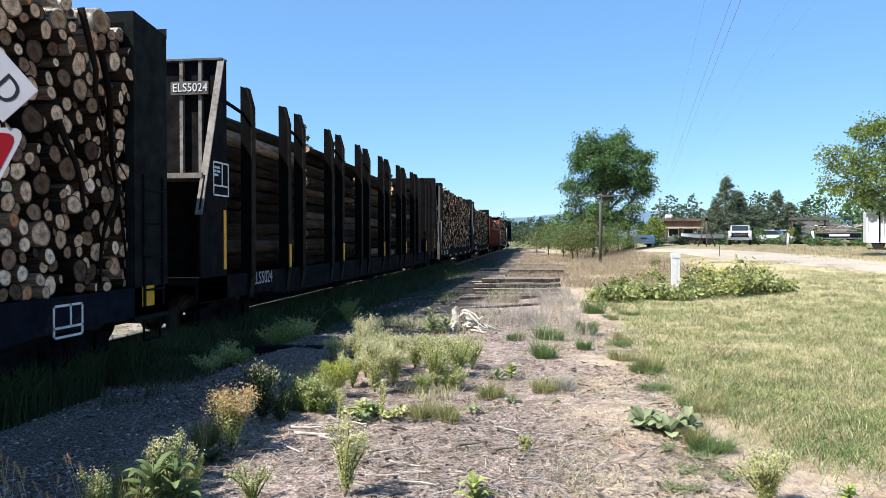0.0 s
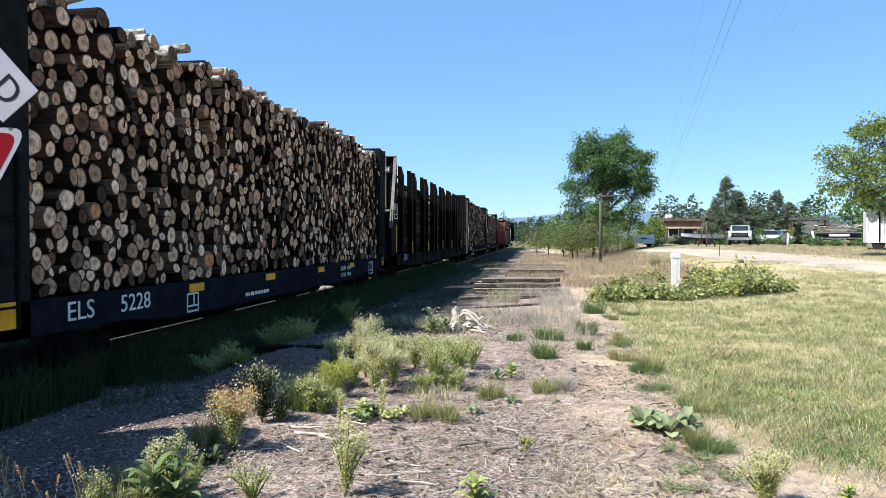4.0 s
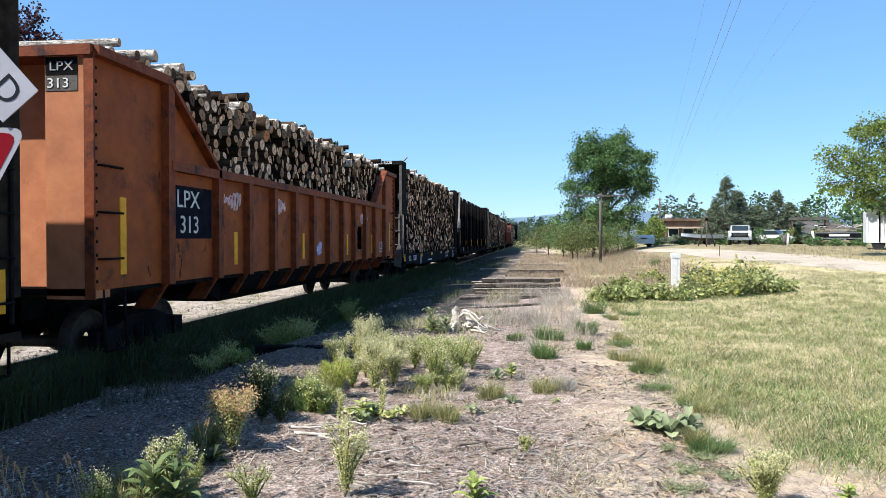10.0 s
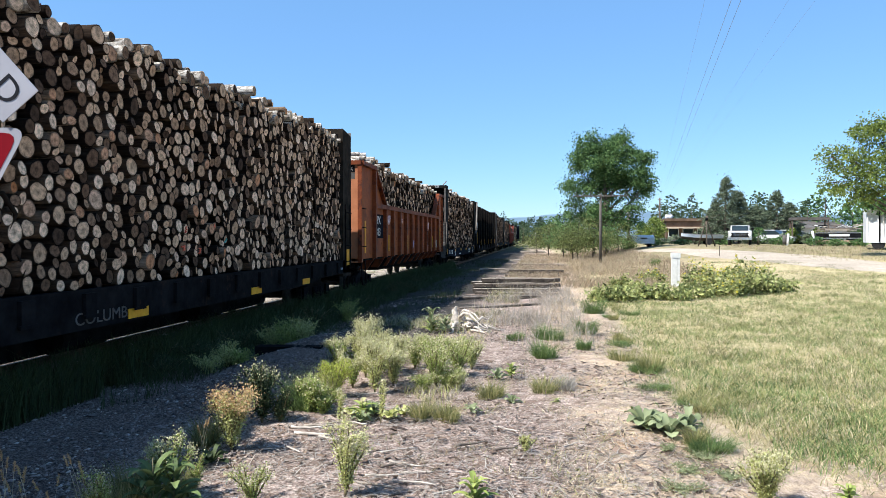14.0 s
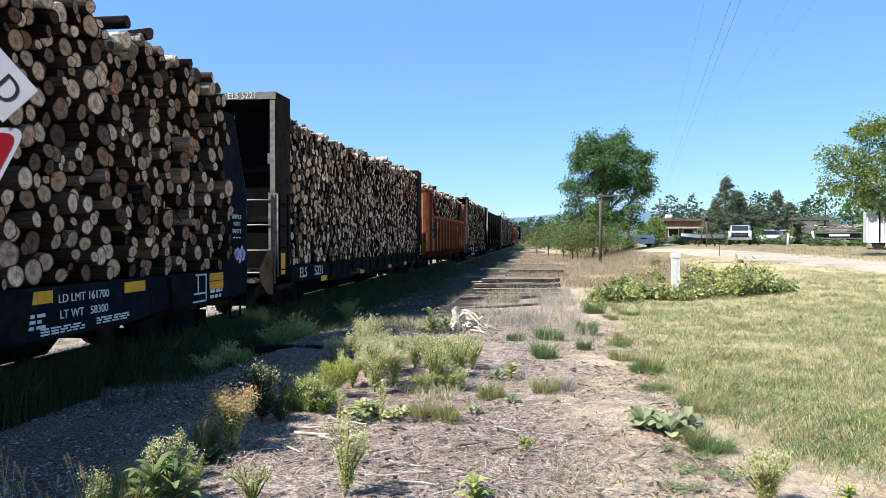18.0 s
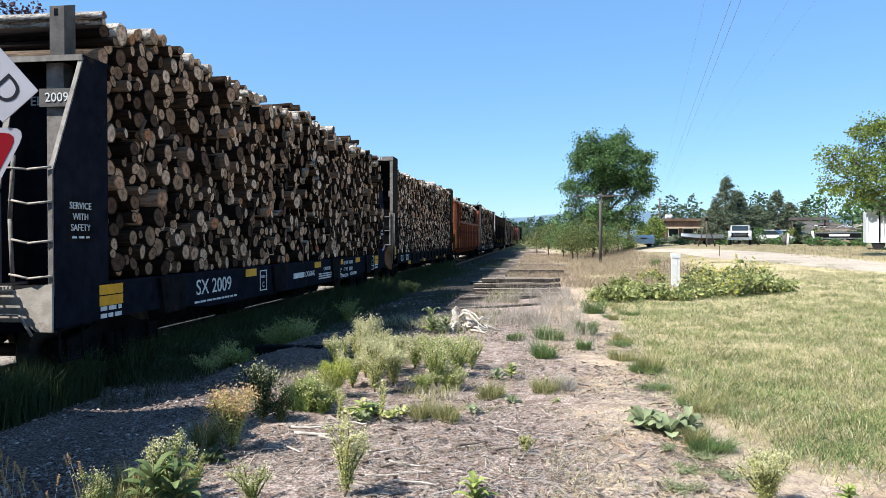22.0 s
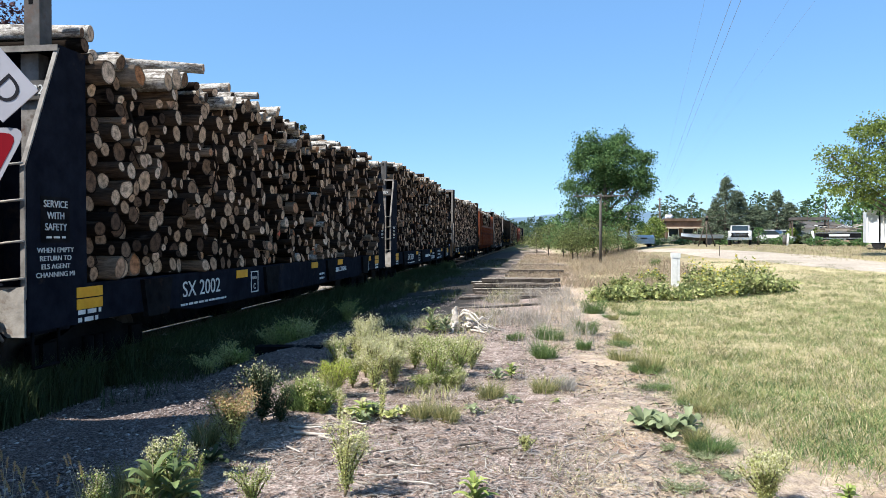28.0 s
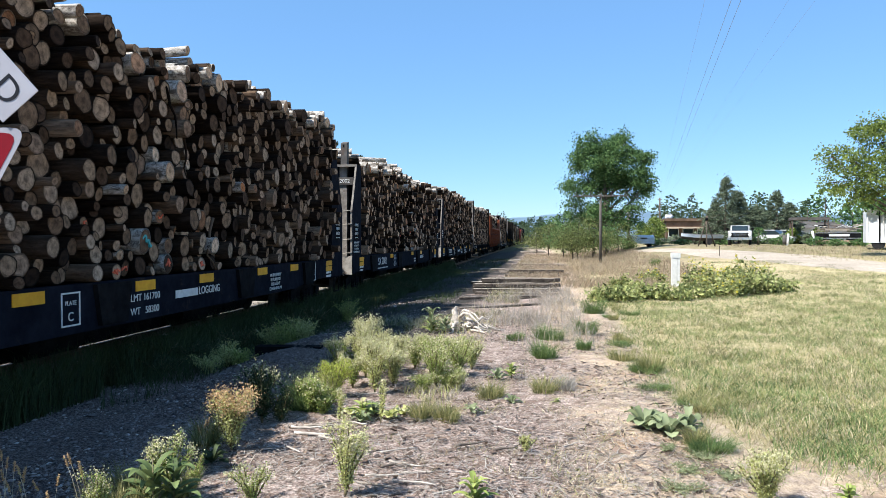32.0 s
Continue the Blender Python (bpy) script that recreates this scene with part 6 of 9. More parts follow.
for k, (x, y, h, w, s) in enumerate((
    (-2.24, 9.14, 0.80, 0.34, 16), (-2.36, 9.22, 0.66, 0.26, 10), (-2.65, 9.29, 0.42, 0.36, 12), (-1.84, 7.90, 0.60, 0.40, 18), (-1.95, 8.3, 0.56, 0.36, 14), (-2.16, 8.16, 0.40, 0.30, 12), (-2.14, 8.70, 0.62, 0.34, 16),
    (-1.80, 8.90, 0.52, 0.42, 18), (-1.66, 9.50, 0.46, 0.40, 16), (-1.72, 8.35, 0.46, 0.34, 14), (-1.98, 9.05, 0.58, 0.34, 14), (-2.46, 9.55, 0.40, 0.34, 10))):
    weed("upright pale green weed with cream seed heads", (x, y), h, w, s, (LEAF_PALE, LEAF_PALE, LEAF_WEED)[k % 3], FLOWER, 20 + k, 40, 0.05, top=0.8)
for k, (x, y, h, w, s) in enumerate(((-2.27, 6.95, 0.36, 0.34, 16), (-2.51, 7.16, 0.26, 0.28, 12), (-2.12, 6.89, 0.27, 0.24, 10), (-2.65, 6.67, 0.50, 0.20, 6), (-2.40, 7.3, 0.3, 0.3, 10))):
    weed("leafy dull green weed in dry soil", (x, y), h, w, s, (LEAF_WEED, LEAF_SAGE)[k % 2], FLOWER, 240 + k, 40, 0.055, top=0.1)
weed("tall slender pale weed in dry soil", (-1.49, 6.65), 0.42, 0.14, 3, LEAF_PALE, FLOWER, 48, 34, 0.05, top=0.5)
weed("tall slender pale weed in dry soil", (-1.89, 6.64), 0.30, 0.16, 4, LEAF_PALE, FLOWER, 49, 34, 0.045, top=0.6)
for k, (x, y, h, w) in enumerate(((-1.19, 8.23, 0.55, 0.34), (-1.02, 9.00, 0.52, 0.38), (-0.90, 9.53, 0.40, 0.30), (-1.07, 8.24, 0.28, 0.38), (-1.38, 9.10, 0.50, 0.40), (-1.40, 9.9, 0.40, 0.42), (-1.24, 8.75, 0.46, 0.38), (-1.15, 9.6, 0.44, 0.4), (-0.95, 8.26, 0.20, 0.3), (-1.30, 8.05, 0.2, 0.3))):
    weed("fine-leaved green weed in a dry patch", (x, y), h, w, 22, (LEAF_WEED, LEAF_PALE)[k % 3 == 2], FLOWER, 50 + k, 36, 0.06, slim=0.12, up=1.0, top=0.12)
broadleaf("pale broad-leaved plant beside the stump", (-1.98, 13.0), 0.50, 0.5, 16, LEAF_FELT, 256, layers=5, width=0.16)
broadleaf("pale broad-leaved plant beside the stump", (-1.72, 13.1), 0.36, 0.44, 14, LEAF_FELT, 257, layers=5, width=0.16)
for k, (x, y, h, w) in enumerate(((-1.67, 6.96, 0.10, 0.26), (-1.44, 6.83, 0.12, 0.24), (-1.68, 6.67, 0.12, 0.22), (-1.34, 7.01, 0.10, 0.2), (-2.18, 7.12, 0.14, 0.24), (-1.86, 6.93, 0.10, 0.2))):
    broadleaf("low pale-leaved weed in dry litter", (x, y), h, w, 14, (LEAF_FELT, LEAF_PALE)[k % 2], 280 + k, width=0.26)
weed(PALE, (-1.30, 4.71), 0.52, 0.28, 11, LEAF_PALE, FLOWER, 61, 60, 0.04, top=0.6)
weed(PALE, (-1.85, 4.45), 0.30, 0.26, 14, LEAF_WEED, FLOWER, 62, 30, 0.04, slim=0.16, top=0.3)
weed(PALE, (-2.38, 4.40), 0.50, 0.24, 16, LEAF_WEED, FLOWER, 63, 44, 0.042, top=0.45, slim=0.22)
weed(PALE, (-2.54, 3.91), 0.40, 0.28, 12, LEAF_WEED, FLOWER, 64, 40, 0.036, top=0.35)
weed(PALE, (-2.35, 4.67), 0.26, 0.18, 8, LEAF_WEED, FLOWER, 65, 36, 0.036, slim=0.16)
weed("yellow-green wispy weed in the lawn's edge", (1.45, 4.90), 0.36, 0.30, 34, LEAF_PALE, FLOWER, 66, 54, 0.038, top=0.3, slim=0.26)
weed("yellow-green wispy weed in dry soil", (-0.12, 5.90), 0.15, 0.16, 12, LEAF_PALE, FLOWER, 67, 24, 0.03)
weed(PALE, (1.64, 5.63), 0.13, 0.22, 14, LEAF_PALE, FLOWER, 68, 20, 0.03)
broadleaf("milkweed with long pale-ribbed leaves", (-2.36, 4.14), 0.40, 0.46, 18, LEAF_MILK, 5, "milkweed", 5, 0.17)
broadleaf("milkweed with long pale-ribbed leaves", (-2.28, 4.24), 0.36, 0.42, 16, LEAF_MILK, 6, "milkweed", 5, 0.17)
broadleaf("small dark broad-leaved plant", (-2.52, 5.28), 0.14, 0.28, 12, LEAF_SAGE, 7)
broadleaf("low bright green broad-leaved plant", (-0.43, 4.71), 0.19, 0.28, 20, LEAF_WEED, 8, layers=5, width=0.17)
broadleaf("mullein rosette of large felted grey-green leaves", (0.95, 6.84), 0.17, 0.48, 15, LEAF_FELT, 9, "mullein", width=0.26)
broadleaf("mullein rosette of large felted grey-green leaves", (1.14, 6.61), 0.19, 0.46, 15, LEAF_FELT, 10, "mullein", width=0.26)
broadleaf("mullein rosette of large felted grey-green leaves", (1.32, 6.74), 0.22, 0.38, 13, LEAF_FELT, 11, "mullein", width=0.26)
for k, (x, y, h, w) in enumerate(((-0.53, 8.92, 0.17, 0.30), (-0.36, 9.09, 0.18, 0.26), (-0.30, 7.63, 0.12, 0.22), (-1.97, 13.11, 0.22, 0.45), (-1.81, 13.46, 0.20, 0.4), (0.17, 7.69, 0.06, 0.12), (-0.68, 7.20, 0.10, 0.2), (-1.71, 6.80, 0.20, 0.34), (-1.64, 6.96, 0.16, 0.3), (2.01, 5.05, 0.12, 0.2))):
    broadleaf("small green broad-leaved weed", (x, y), h, w, 12, (LEAF_FELT, LEAF_WEED)[k % 2], 70 + k, layers=3 + k % 2 * 2, width=0.2)
for k, (x, y, w) in enumerate(((0.96, 5.12, 0.36), (1.10, 5.55, 0.34), (1.27, 5.89, 0.3), (1.35, 5.43, 0.2), (1.03, 6.09, 0.2))):
    weed("low sprawling grey-green weed on bare soil", (x, y), 0.06, w, 16, LEAF_FELT, FLOWER, 290 + k, 20, 0.03)
TUFT = "rounded green grass tuft on straw"
for k, (x, y, h, w, m) in enumerate((
    (0.04, 10.61, 0.27, 0.50, GRASS_GREEN), (0.12, 12.64, 0.27, 0.66, GRASS_GREEN), (0.67, 11.45, 0.19, 0.24, GRASS_GREEN), (1.44, 9.84, 0.30, 0.55, GRASS), (0.84, 13.33, 0.32, 0.42, GRASS_GREEN), (-0.90, 6.90, 0.19, 0.36, GRASS), (-0.53, 7.87, 0.22, 0.38, GRASS), (-0.42, 12.5, 0.14, 0.4, GRASS_GREEN),
    (1.14, 10.46, 0.26, 0.5, GRASS), (0.05, 8.27, 0.20, 0.5, GRASS),
    (0.28, 8.43, 0.18, 0.4, GRASS_GREY), (1.20, 16.93, 0.42, 0.6, GRASS_GREEN), (-1.15, 6.91, 0.2, 0.3, GRASS),
    (-2.30, 7.24, 0.4, 0.4, GRASS), (-2.35, 7.03, 0.35, 0.4, GRASS_GREEN), (-2.52, 4.06, 0.34, 0.34, GRASS),
    (-2.37, 4.58, 0.2, 0.2, GRASS), (-2.68, 4.49, 0.30, 0.3, GRASS), (-2.78, 5.73, 0.3, 0.3, GRASS), (1.37, 6.13, 0.14, 0.4, GRASS_GREEN), (1.31, 6.29, 0.2, 0.25, GRASS), (6.19, 40.57, 0.5, 0.6, GRASS_GREEN))):
    tuft(TUFT if m is GRASS_GREEN else "dry grey-brown grass tuft" if m is GRASS_GREY else "mixed green and dry grass tuft", (x, y), h, w, 170, [m], 90 + k)
rng = random.Random(77)
for k in range(20):
    y = 7.2 + 12 * rng.random() ** 1.3
    x = 1.5 + rng.uniform(-0.25, 0.5)
    tuft("ragged green grass clump at the lawn's edge", (x, y), rng.uniform(0.07, 0.17), rng.uniform(0.2, 0.5), 110, [GRASS if k % 3 else GRASS_GREEN], 500 + k)
# foxtail grasses close by the sign
def foxtail(at, h, stems, seed):
    """Thin arching stalks, each with a bristly brown head, over a few dry blades."""
    g = np.random.RandomState(seed)
    ob = tuft("dry foxtail grass with brown heads", at, h * 0.6, 0.16, 26, [GRASS_DRY], seed, "foxtail_grass")
    for k in range(stems):
        a, q = g.uniform(0, 6.3), h * g.uniform(0.75, 1.1)
        lean = g.uniform(0.03, 0.1)
        s = np.linspace(0, 1, 6)
        p = np.stack([np.cos(a) * lean * s ** 2 + g.normal(0, 0.03), np.sin(a) * lean * s ** 2 + s * 0, q * s - 0.01], 1)
        hp = Heap()
        add_tube(hp, p, np.linspace(0.0022, 0.0012, 6), 0, 4)
        st = part("stalk", hp.mesh("stalk", [GRASS_DRY]), None, ob)
        hh = Heap()
        m = 90
        c = p[-1] + (p[-1] - p[-2]) / np.linalg.norm(p[-1] - p[-2]) * g.uniform(-0.01, 0.055, m)[:, None]
        add_leaves(hh, c, unit(g.normal(size=(m, 3)) + [0, 0, 0.9]) * 0.012, 0.0022, 0, 0.2, g)
        add_tube(hh, [p[-1], p[-1] + (p[-1] - p[-2]) * 0.7], [0.004, 0.002], 0, 5)
        tagged(part("seed_head", hh.mesh("seed_head", [LEAF_RUST]), None, st), kind="stuff")


for k, (x, y, h, n) in enumerate(((-3.05, 3.80, 0.42, 4), (-2.95, 3.79, 0.38, 4), (-2.67, 3.94, 0.44, 4), (-3.12, 3.83, 0.42, 3), (-2.82, 3.83, 0.30, 3), (-2.63, 5.37, 0.28, 3))):
    foxtail((x, y), h, n, 130 + k)

# weeds in the train's shade along the track; the leaf colour is darkened for it
rng = random.Random(5)
SHADE = [weed("leafy green weed beside the track", (-5.0 + 0.1 * k, 9.0 + k), 0.34 + 0.04 * k, 0.6, 18, LEAF_SAGE, FLOWER, 140 + k, 34, 0.065, group="weeds beside the track") for k in range(6)]
for k in range(74):
    y = 6.0 + 30 * rng.random() ** 1.25
    x = -5.8 + rng.random() * min(0.45 + 0.2 * max(0.0, y - 7.5), 1.5)
    m = pose(x, y, hz(x, y), 0, 0, rng.uniform(0, 360)) @ Matrix.Scale(1, 4)
    o = copy_thing(SHADE[rng.randrange(6)], m)
    s = rng.uniform(0.5, 1.0)
    o.scale = (s, s, s)
for k, (x, y, h) in enumerate(((-4.11, 11.27, 0.52), (-3.93, 11.75, 0.5), (-4.24, 12.05, 0.5), (-4.43, 11.48, 0.42), (-4.09, 15.04, 0.56), (-4.41, 9.62, 0.42), (-4.22, 9.74, 0.3), (-4.45, 9.26, 0.3))):
    weed(PALE, (x, y), h, 0.55, 18, (LEAF_WEED, LEAF_PALE)[k % 2], FLOWER, 160 + k, 34, 0.055, group="weeds beside the track")

R = np.random.RandomState(12)


def spread(n, x0, x1, y0, y1, power=1.0):
    return R.uniform(x0, x1, n), y0 + (y1 - y0) * R.rand(n) ** power


def patchy(x, y, scale, lo, seed=0.0):
    v = np.array([noise.noise((a * scale, b * scale, seed)) + 0.5 * noise.noise((a * scale * 2.7, b * scale * 2.7, seed + 9)) for a, b in zip(x, y)])
    return v > lo


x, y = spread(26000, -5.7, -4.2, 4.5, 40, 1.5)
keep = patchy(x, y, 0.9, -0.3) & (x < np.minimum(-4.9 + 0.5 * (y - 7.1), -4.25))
grass_patch("trackside_grass", "rank grass along the track, darkened for shade", x[keep], y[keep], 0.30, 0.004, [GRASS_SHADED], 31)
x, y = spread(9000, -14.0, -8.2, 1, 60, 1.3)
keep = patchy(x, y, 0.8, 0.0, 3.0)
grass_patch("far_side_grass", "green and dry grass on the far side of the track", x[keep], y[keep], 0.16, 0.005, [GRASS, GRASS_DRY, GRASS_GREEN], 32, 0.8, z=height(x[keep], y[keep]) + 0.04)
x, y = spread(9000, -3.3, -0.9, 7.6, 15.5, 1.1)
keep = patchy(x, y, 0.8, -0.02, 14.0)
grass_patch("weed_undergrowth", "thin grasses and seedlings among the weeds", x[keep], y[keep], 0.17, 0.0035, [GRASS, LEAF_PALE, GRASS_GREY, GRASS_DRY], 41, 0.7)
x, y = spread(5000, -1.6, 1.0, 5.0, 12.0, 1.2)
keep = patchy(x, y, 1.0, 0.22, 17.0)
grass_patch("soil_grass", "sparse grey-green grass on the bare soil", x[keep], y[keep], 0.09, 0.0025, [GRASS_GREY, GRASS, GRASS_DRY], 42, 1.0)
# near-rail grass, its colour darkened for the train's shade
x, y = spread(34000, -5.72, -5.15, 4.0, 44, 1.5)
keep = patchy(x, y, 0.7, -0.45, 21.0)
grass_patch("bank_grass", "dense rank grass along the near rail, darkened for shade", x[keep], y[keep], 0.60, 0.005, [GRASS_SHADED], 47, 0.28)
# mown lawn, thinning out where it is dry
n = 190000
y = 4.6 + 27 * R.rand(n) ** 1.7
x = 1.0 + R.rand(n) * (1.0 + 0.53 * y)
edge = 1.62 + 0.22 * np.sin(y * 1.3) + R.normal(0, 0.2, n)
keep = (x > edge) & (y > 6.25 + 0.3 * np.sin(x * 2.0) + R.normal(0, 0.3, n))
x, y = x[keep], y[keep]
blend = np.array([noise.noise((a * 0.9, b * 0.9, 5.0)) + 0.6 * noise.noise((a * 3.1, b * 2.2, 9.0)) for a, b in zip(x, y)])
lush = 0.5 * np.exp(-(((x - 2.0) / 0.5) ** 2 + ((y - 9.0) / 1.5) ** 2)) + 0.4 * smooth_step((x - 4.5) / 3) * smooth_step((y - 11) / 4) * smooth_step((21 - y) / 4)
green = R.rand(len(x)) < 0.44 + 0.95 * blend + lush - 0.14 * smooth_step((9.5 - y) / 2)
thin = R.rand(len(x)) < 0.8
x1, y1 = x[green], y[green]
grass_patch("lawn_grass", "short mown green grass", x1, y1, 0.10, 0.0036, [GRASS, GRASS_GREEN, GRASS_GREEN], 33, 0.9)
x2, y2 = x[~green & thin], y[~green & thin]
grass_patch("dry_lawn_grass", "short mown grass dried to straw", x2, y2, 0.065, 0.0034, [GRASS, GRASS_DRY, GRASS_DRY], 34, 1.2)
# clumps standing above the mown grass
n = 1700
y = 5.0 + 24 * R.rand(n) ** 1.5
x = 1.2 + R.rand(n) * (0.8 + 0.5 * y)
q = R.randint(14, 50, n)
r0 = 0.03 + 0.11 * R.rand(n) ** 2
x, y, r0 = np.repeat(x, q), np.repeat(y, q), np.repeat(r0, q)
x, y = x + R.normal(0, 1, len(x)) * r0, y + R.normal(0, 1, len(x)) * r0
keep = (y > 6.4) & (x > 1.7)
x, y = x[keep], y[keep]
grass_patch("lawn_clumps", "coarser clumps in the lawn", x, y, 0.13, 0.0036, [GRASS_GREEN, GRASS, GRASS, GRASS_DRY], 39, 0.8)
# straw band and tall dry grass
x, y = spread(16000, 0.0, 3.4, 4.3, 26, 1.7)
keep = patchy(x, y, 1.1, -0.05, 7.0) & ((x < 1.7) | (y < 6.5))
grass_patch("straw_grass", "thin dry straw grass on bare soil", x[keep], y[keep], 0.07, 0.003, [GRASS_DRY, GRASS], 35, 1.2)
x, y = spread(1200, -1.6, 0.9, 11.0, 24, 1.1)
keep = patchy(x, y, 0.5, 0.0, 28.0)
grass_patch("dead_stalks", "thin tall dead stalks above the dry grass", x[keep], y[keep], 0.5, 0.003, [GRASS_GREY, GRASS_DRY], 43, 0.25)
x, y = spread(12000, -1.2, 0.9, 12.5, 24, 1.1)
keep = patchy(x, y, 0.8, 0.02, 8.0)
grass_patch("bleached_grass", "tall bleached dry grass by the old ties", x[keep], y[keep], 0.32, 0.003, [GRASS_GREY, GRASS_GREY, GRASS_GREY, GRASS_TAN], 36, 0.9)
x, y = spread(46000, -1.4, 7.5, 25.5, 75, 1.2)
keep = patchy(x, y, 0.3, -0.25, 11.0) & ~((x > 5.2) & (y < 31))
grass_patch("meadow_grass", "tall dry tan meadow grass", x[keep], y[keep], 0.36, 0.006, [GRASS_TAN], 37, 0.6)
x, y = spread(12000, 14.0, 34, 39.5, 60, 1.0)
grass_patch("yard_grass", "dry and green grass at the yard's edge", x, y, 0.15, 0.010, [GRASS_TAN, GRASS, GRASS_TAN], 38, 0.6)

x, y = spread(16000, -1.5, -0.6, 16, 75, 1.3)
keep = patchy(x, y, 0.5, 0.0, 31.0)
grass_patch("path_grass", "low green and dry growth on the old siding", x[keep], y[keep], 0.17, 0.006, [GRASS_TAN, GRASS_GREY, GRASS_SHADED, GRASS], 44, 0.8)
x, y = spread(30000, 2.4, 14, 25, 40, 1.1)
keep = patchy(x, y, 0.4, -0.05, 35.0)
grass_patch("upper_lawn_grass", "thin olive and dry grass below the drive", x[keep], y[keep], 0.09, 0.006, [GRASS, GRASS_TAN, GRASS_GREEN], 45, 0.8)
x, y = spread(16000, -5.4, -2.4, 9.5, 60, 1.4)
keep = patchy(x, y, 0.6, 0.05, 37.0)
grass_patch("shade_grass", "rank grass on cinders beside the track, darkened for shade", x[keep], y[keep], 0.2, 0.005, [GRASS_SHADED], 46, 0.8)
# straw and bark litter, pebbles
hp = Heap()
n = 15000
x, y = spread(n, -2.9, 1.6, 4.2, 17, 1.7)
a, ln = R.uniform(0, 3.15, n), R.gamma(2.0, 0.022, n) + 0.012
w = R.uniform(0.0014, 0.0042, n)
z = height(x, y) + R.uniform(0.008, 0.03, n)
d = np.stack([np.cos(a), np.sin(a), R.normal(0, 0.12, n)], 1) * ln[:, None]
s = np.stack([-np.sin(a), np.cos(a), a * 0], 1) * w[:, None]
c = np.stack([x, y, z], 1)
hp.add(np.stack([c - d - s, c + d - s * 0.6, c + d + s * 0.6, c - d + s], 1), np.arange(n * 4).reshape(-1, 4))
hd = Heap()
n = 19000
x, y = spread(n, -3.0, 1.5, 4.2, 16, 1.7)
a, ln = R.uniform(0, 3.15, n), R.gamma(2.0, 0.0075, n) + 0.004
c = np.stack([x, y, height(x, y) + R.uniform(0.006, 0.022, n)], 1)
d = np.stack([np.cos(a), np.sin(a), R.normal(0, 0.2, n)], 1) * ln[:, None]
s = np.stack([-np.sin(a), np.cos(a), R.normal(0, 0.3, n)], 1) * (ln * R.uniform(0.1, 0.5, n))[:, None]
hd.add(np.stack([c - d - s, c + d - s * 0.6, c + d + s * 0.6, c - d + s], 1), np.arange(n * 4).reshape(-1, 4))
thing("bark_litter", "dark bark chips and dead leaves on the soil", "litter", kind="stuff", data=hd.mesh("bark_litter", [foliage("bark_chip", (0.05, 0.036, 0.028), (0.22, 0.155, 0.115), None, 0.0)]))
thing("plant_litter", "scattered straw, bark and dead stalks", "litter", kind="stuff", data=hp.mesh("plant_litter", [GRASS_GREY]))


def pebbles(name, label, x, y, size, mat, seed):
    g = np.random.RandomState(seed)
    n = len(x)
    r = size * g.gamma(3.0, 0.33, n)
    v = np.array([[1, 0, 0], [0, 1, 0], [-1, 0, 0], [0, -1, 0], [0, 0, 0.5], [0, 0, -0.5]])
    a = g.uniform(0, 6.3, n)
    st = g.uniform(0.7, 1.4, (n, 2))
    vx, vy = v[None, :, 0] * st[:, :1], v[None, :, 1] * st[:, 1:]
    wx, wy = vx * np.cos(a)[:, None] - vy * np.sin(a)[:, None], vx * np.sin(a)[:, None] + vy * np.cos(a)[:, None]
    w = np.stack([wx, wy, np.repeat(v[None, :, 2], n, 0) + g.normal(0, 0.12, (n, 6))], -1) * r[:, None, None]
    gz0 = height(x, y) + 0.22 * np.exp(-(((x + 3.55) / 0.75) ** 2 + ((y - 10.6) / 2.2) ** 2))
    w += np.stack([x, y, gz0 + r * 0.25], 1)[:, None]
    f = np.array([[0, 1, 4], [1, 2, 4], [2, 3, 4], [3, 0, 4], [1, 0, 5], [2, 1, 5], [3, 2, 5], [0, 3, 5]])
    hp = Heap()
    hp.add(w, (np.arange(n)[:, None, None] * 6 + f[None]).reshape(-1, 3))
    thing(name, label, "stones", kind="stuff", data=hp.mesh(name, [mat]))


STONES = foliage("loose_stone", (0.04, 0.031, 0.029), (0.225, 0.187, 0.172), (0.48, 0.43, 0.39), 0.0)
x, y = spread(34000, -5.4, -2.3, 3.2, 22, 1.7)
pebbles("gravel", "loose grey gravel beside the track", x, y, 0.0095, STONES, 51)
x, y = spread(5000, -2.4, 1.4, 4.2, 14, 1.6)
x, y = np.concatenate([x, R.uniform(-4.5, 3, 3000)]), np.concatenate([y, R.uniform(-5, 5, 3000)])
pebbles("soil_pebbles", "small pebbles and clods on the dry soil", x, y, 0.005, STONES, 52)
x, y = spread(16000, -12.0, -4.9, -2, 60, 1.4)
pebbles("track_ballast", "crushed stone ballast between the ties", x, y, 0.017, STONES, 53)


def stick(label, at, yaw, ln, r, mat, seed, bend=0.03, name="stick"):
    g = np.random.RandomState(seed)
    s = np.linspace(-0.5, 0.5, 6)
    p = np.stack([s * ln, g.normal(0, bend * ln, 6), np.abs(g.normal(0, 0.3 * r, 6)) + r * 0.8], 1)
    hp = Heap()
    rr = r * (1.1 - 0.5 * (s + 0.5))
    add_tube(hp, p, rr, 0, 6)
    return thing(name, label, "stick", "sticks on the soil", at=pose(at[0], at[1], hz(*at) + 0.01, 0, 0, yaw), data=hp.mesh(name, [mat]))


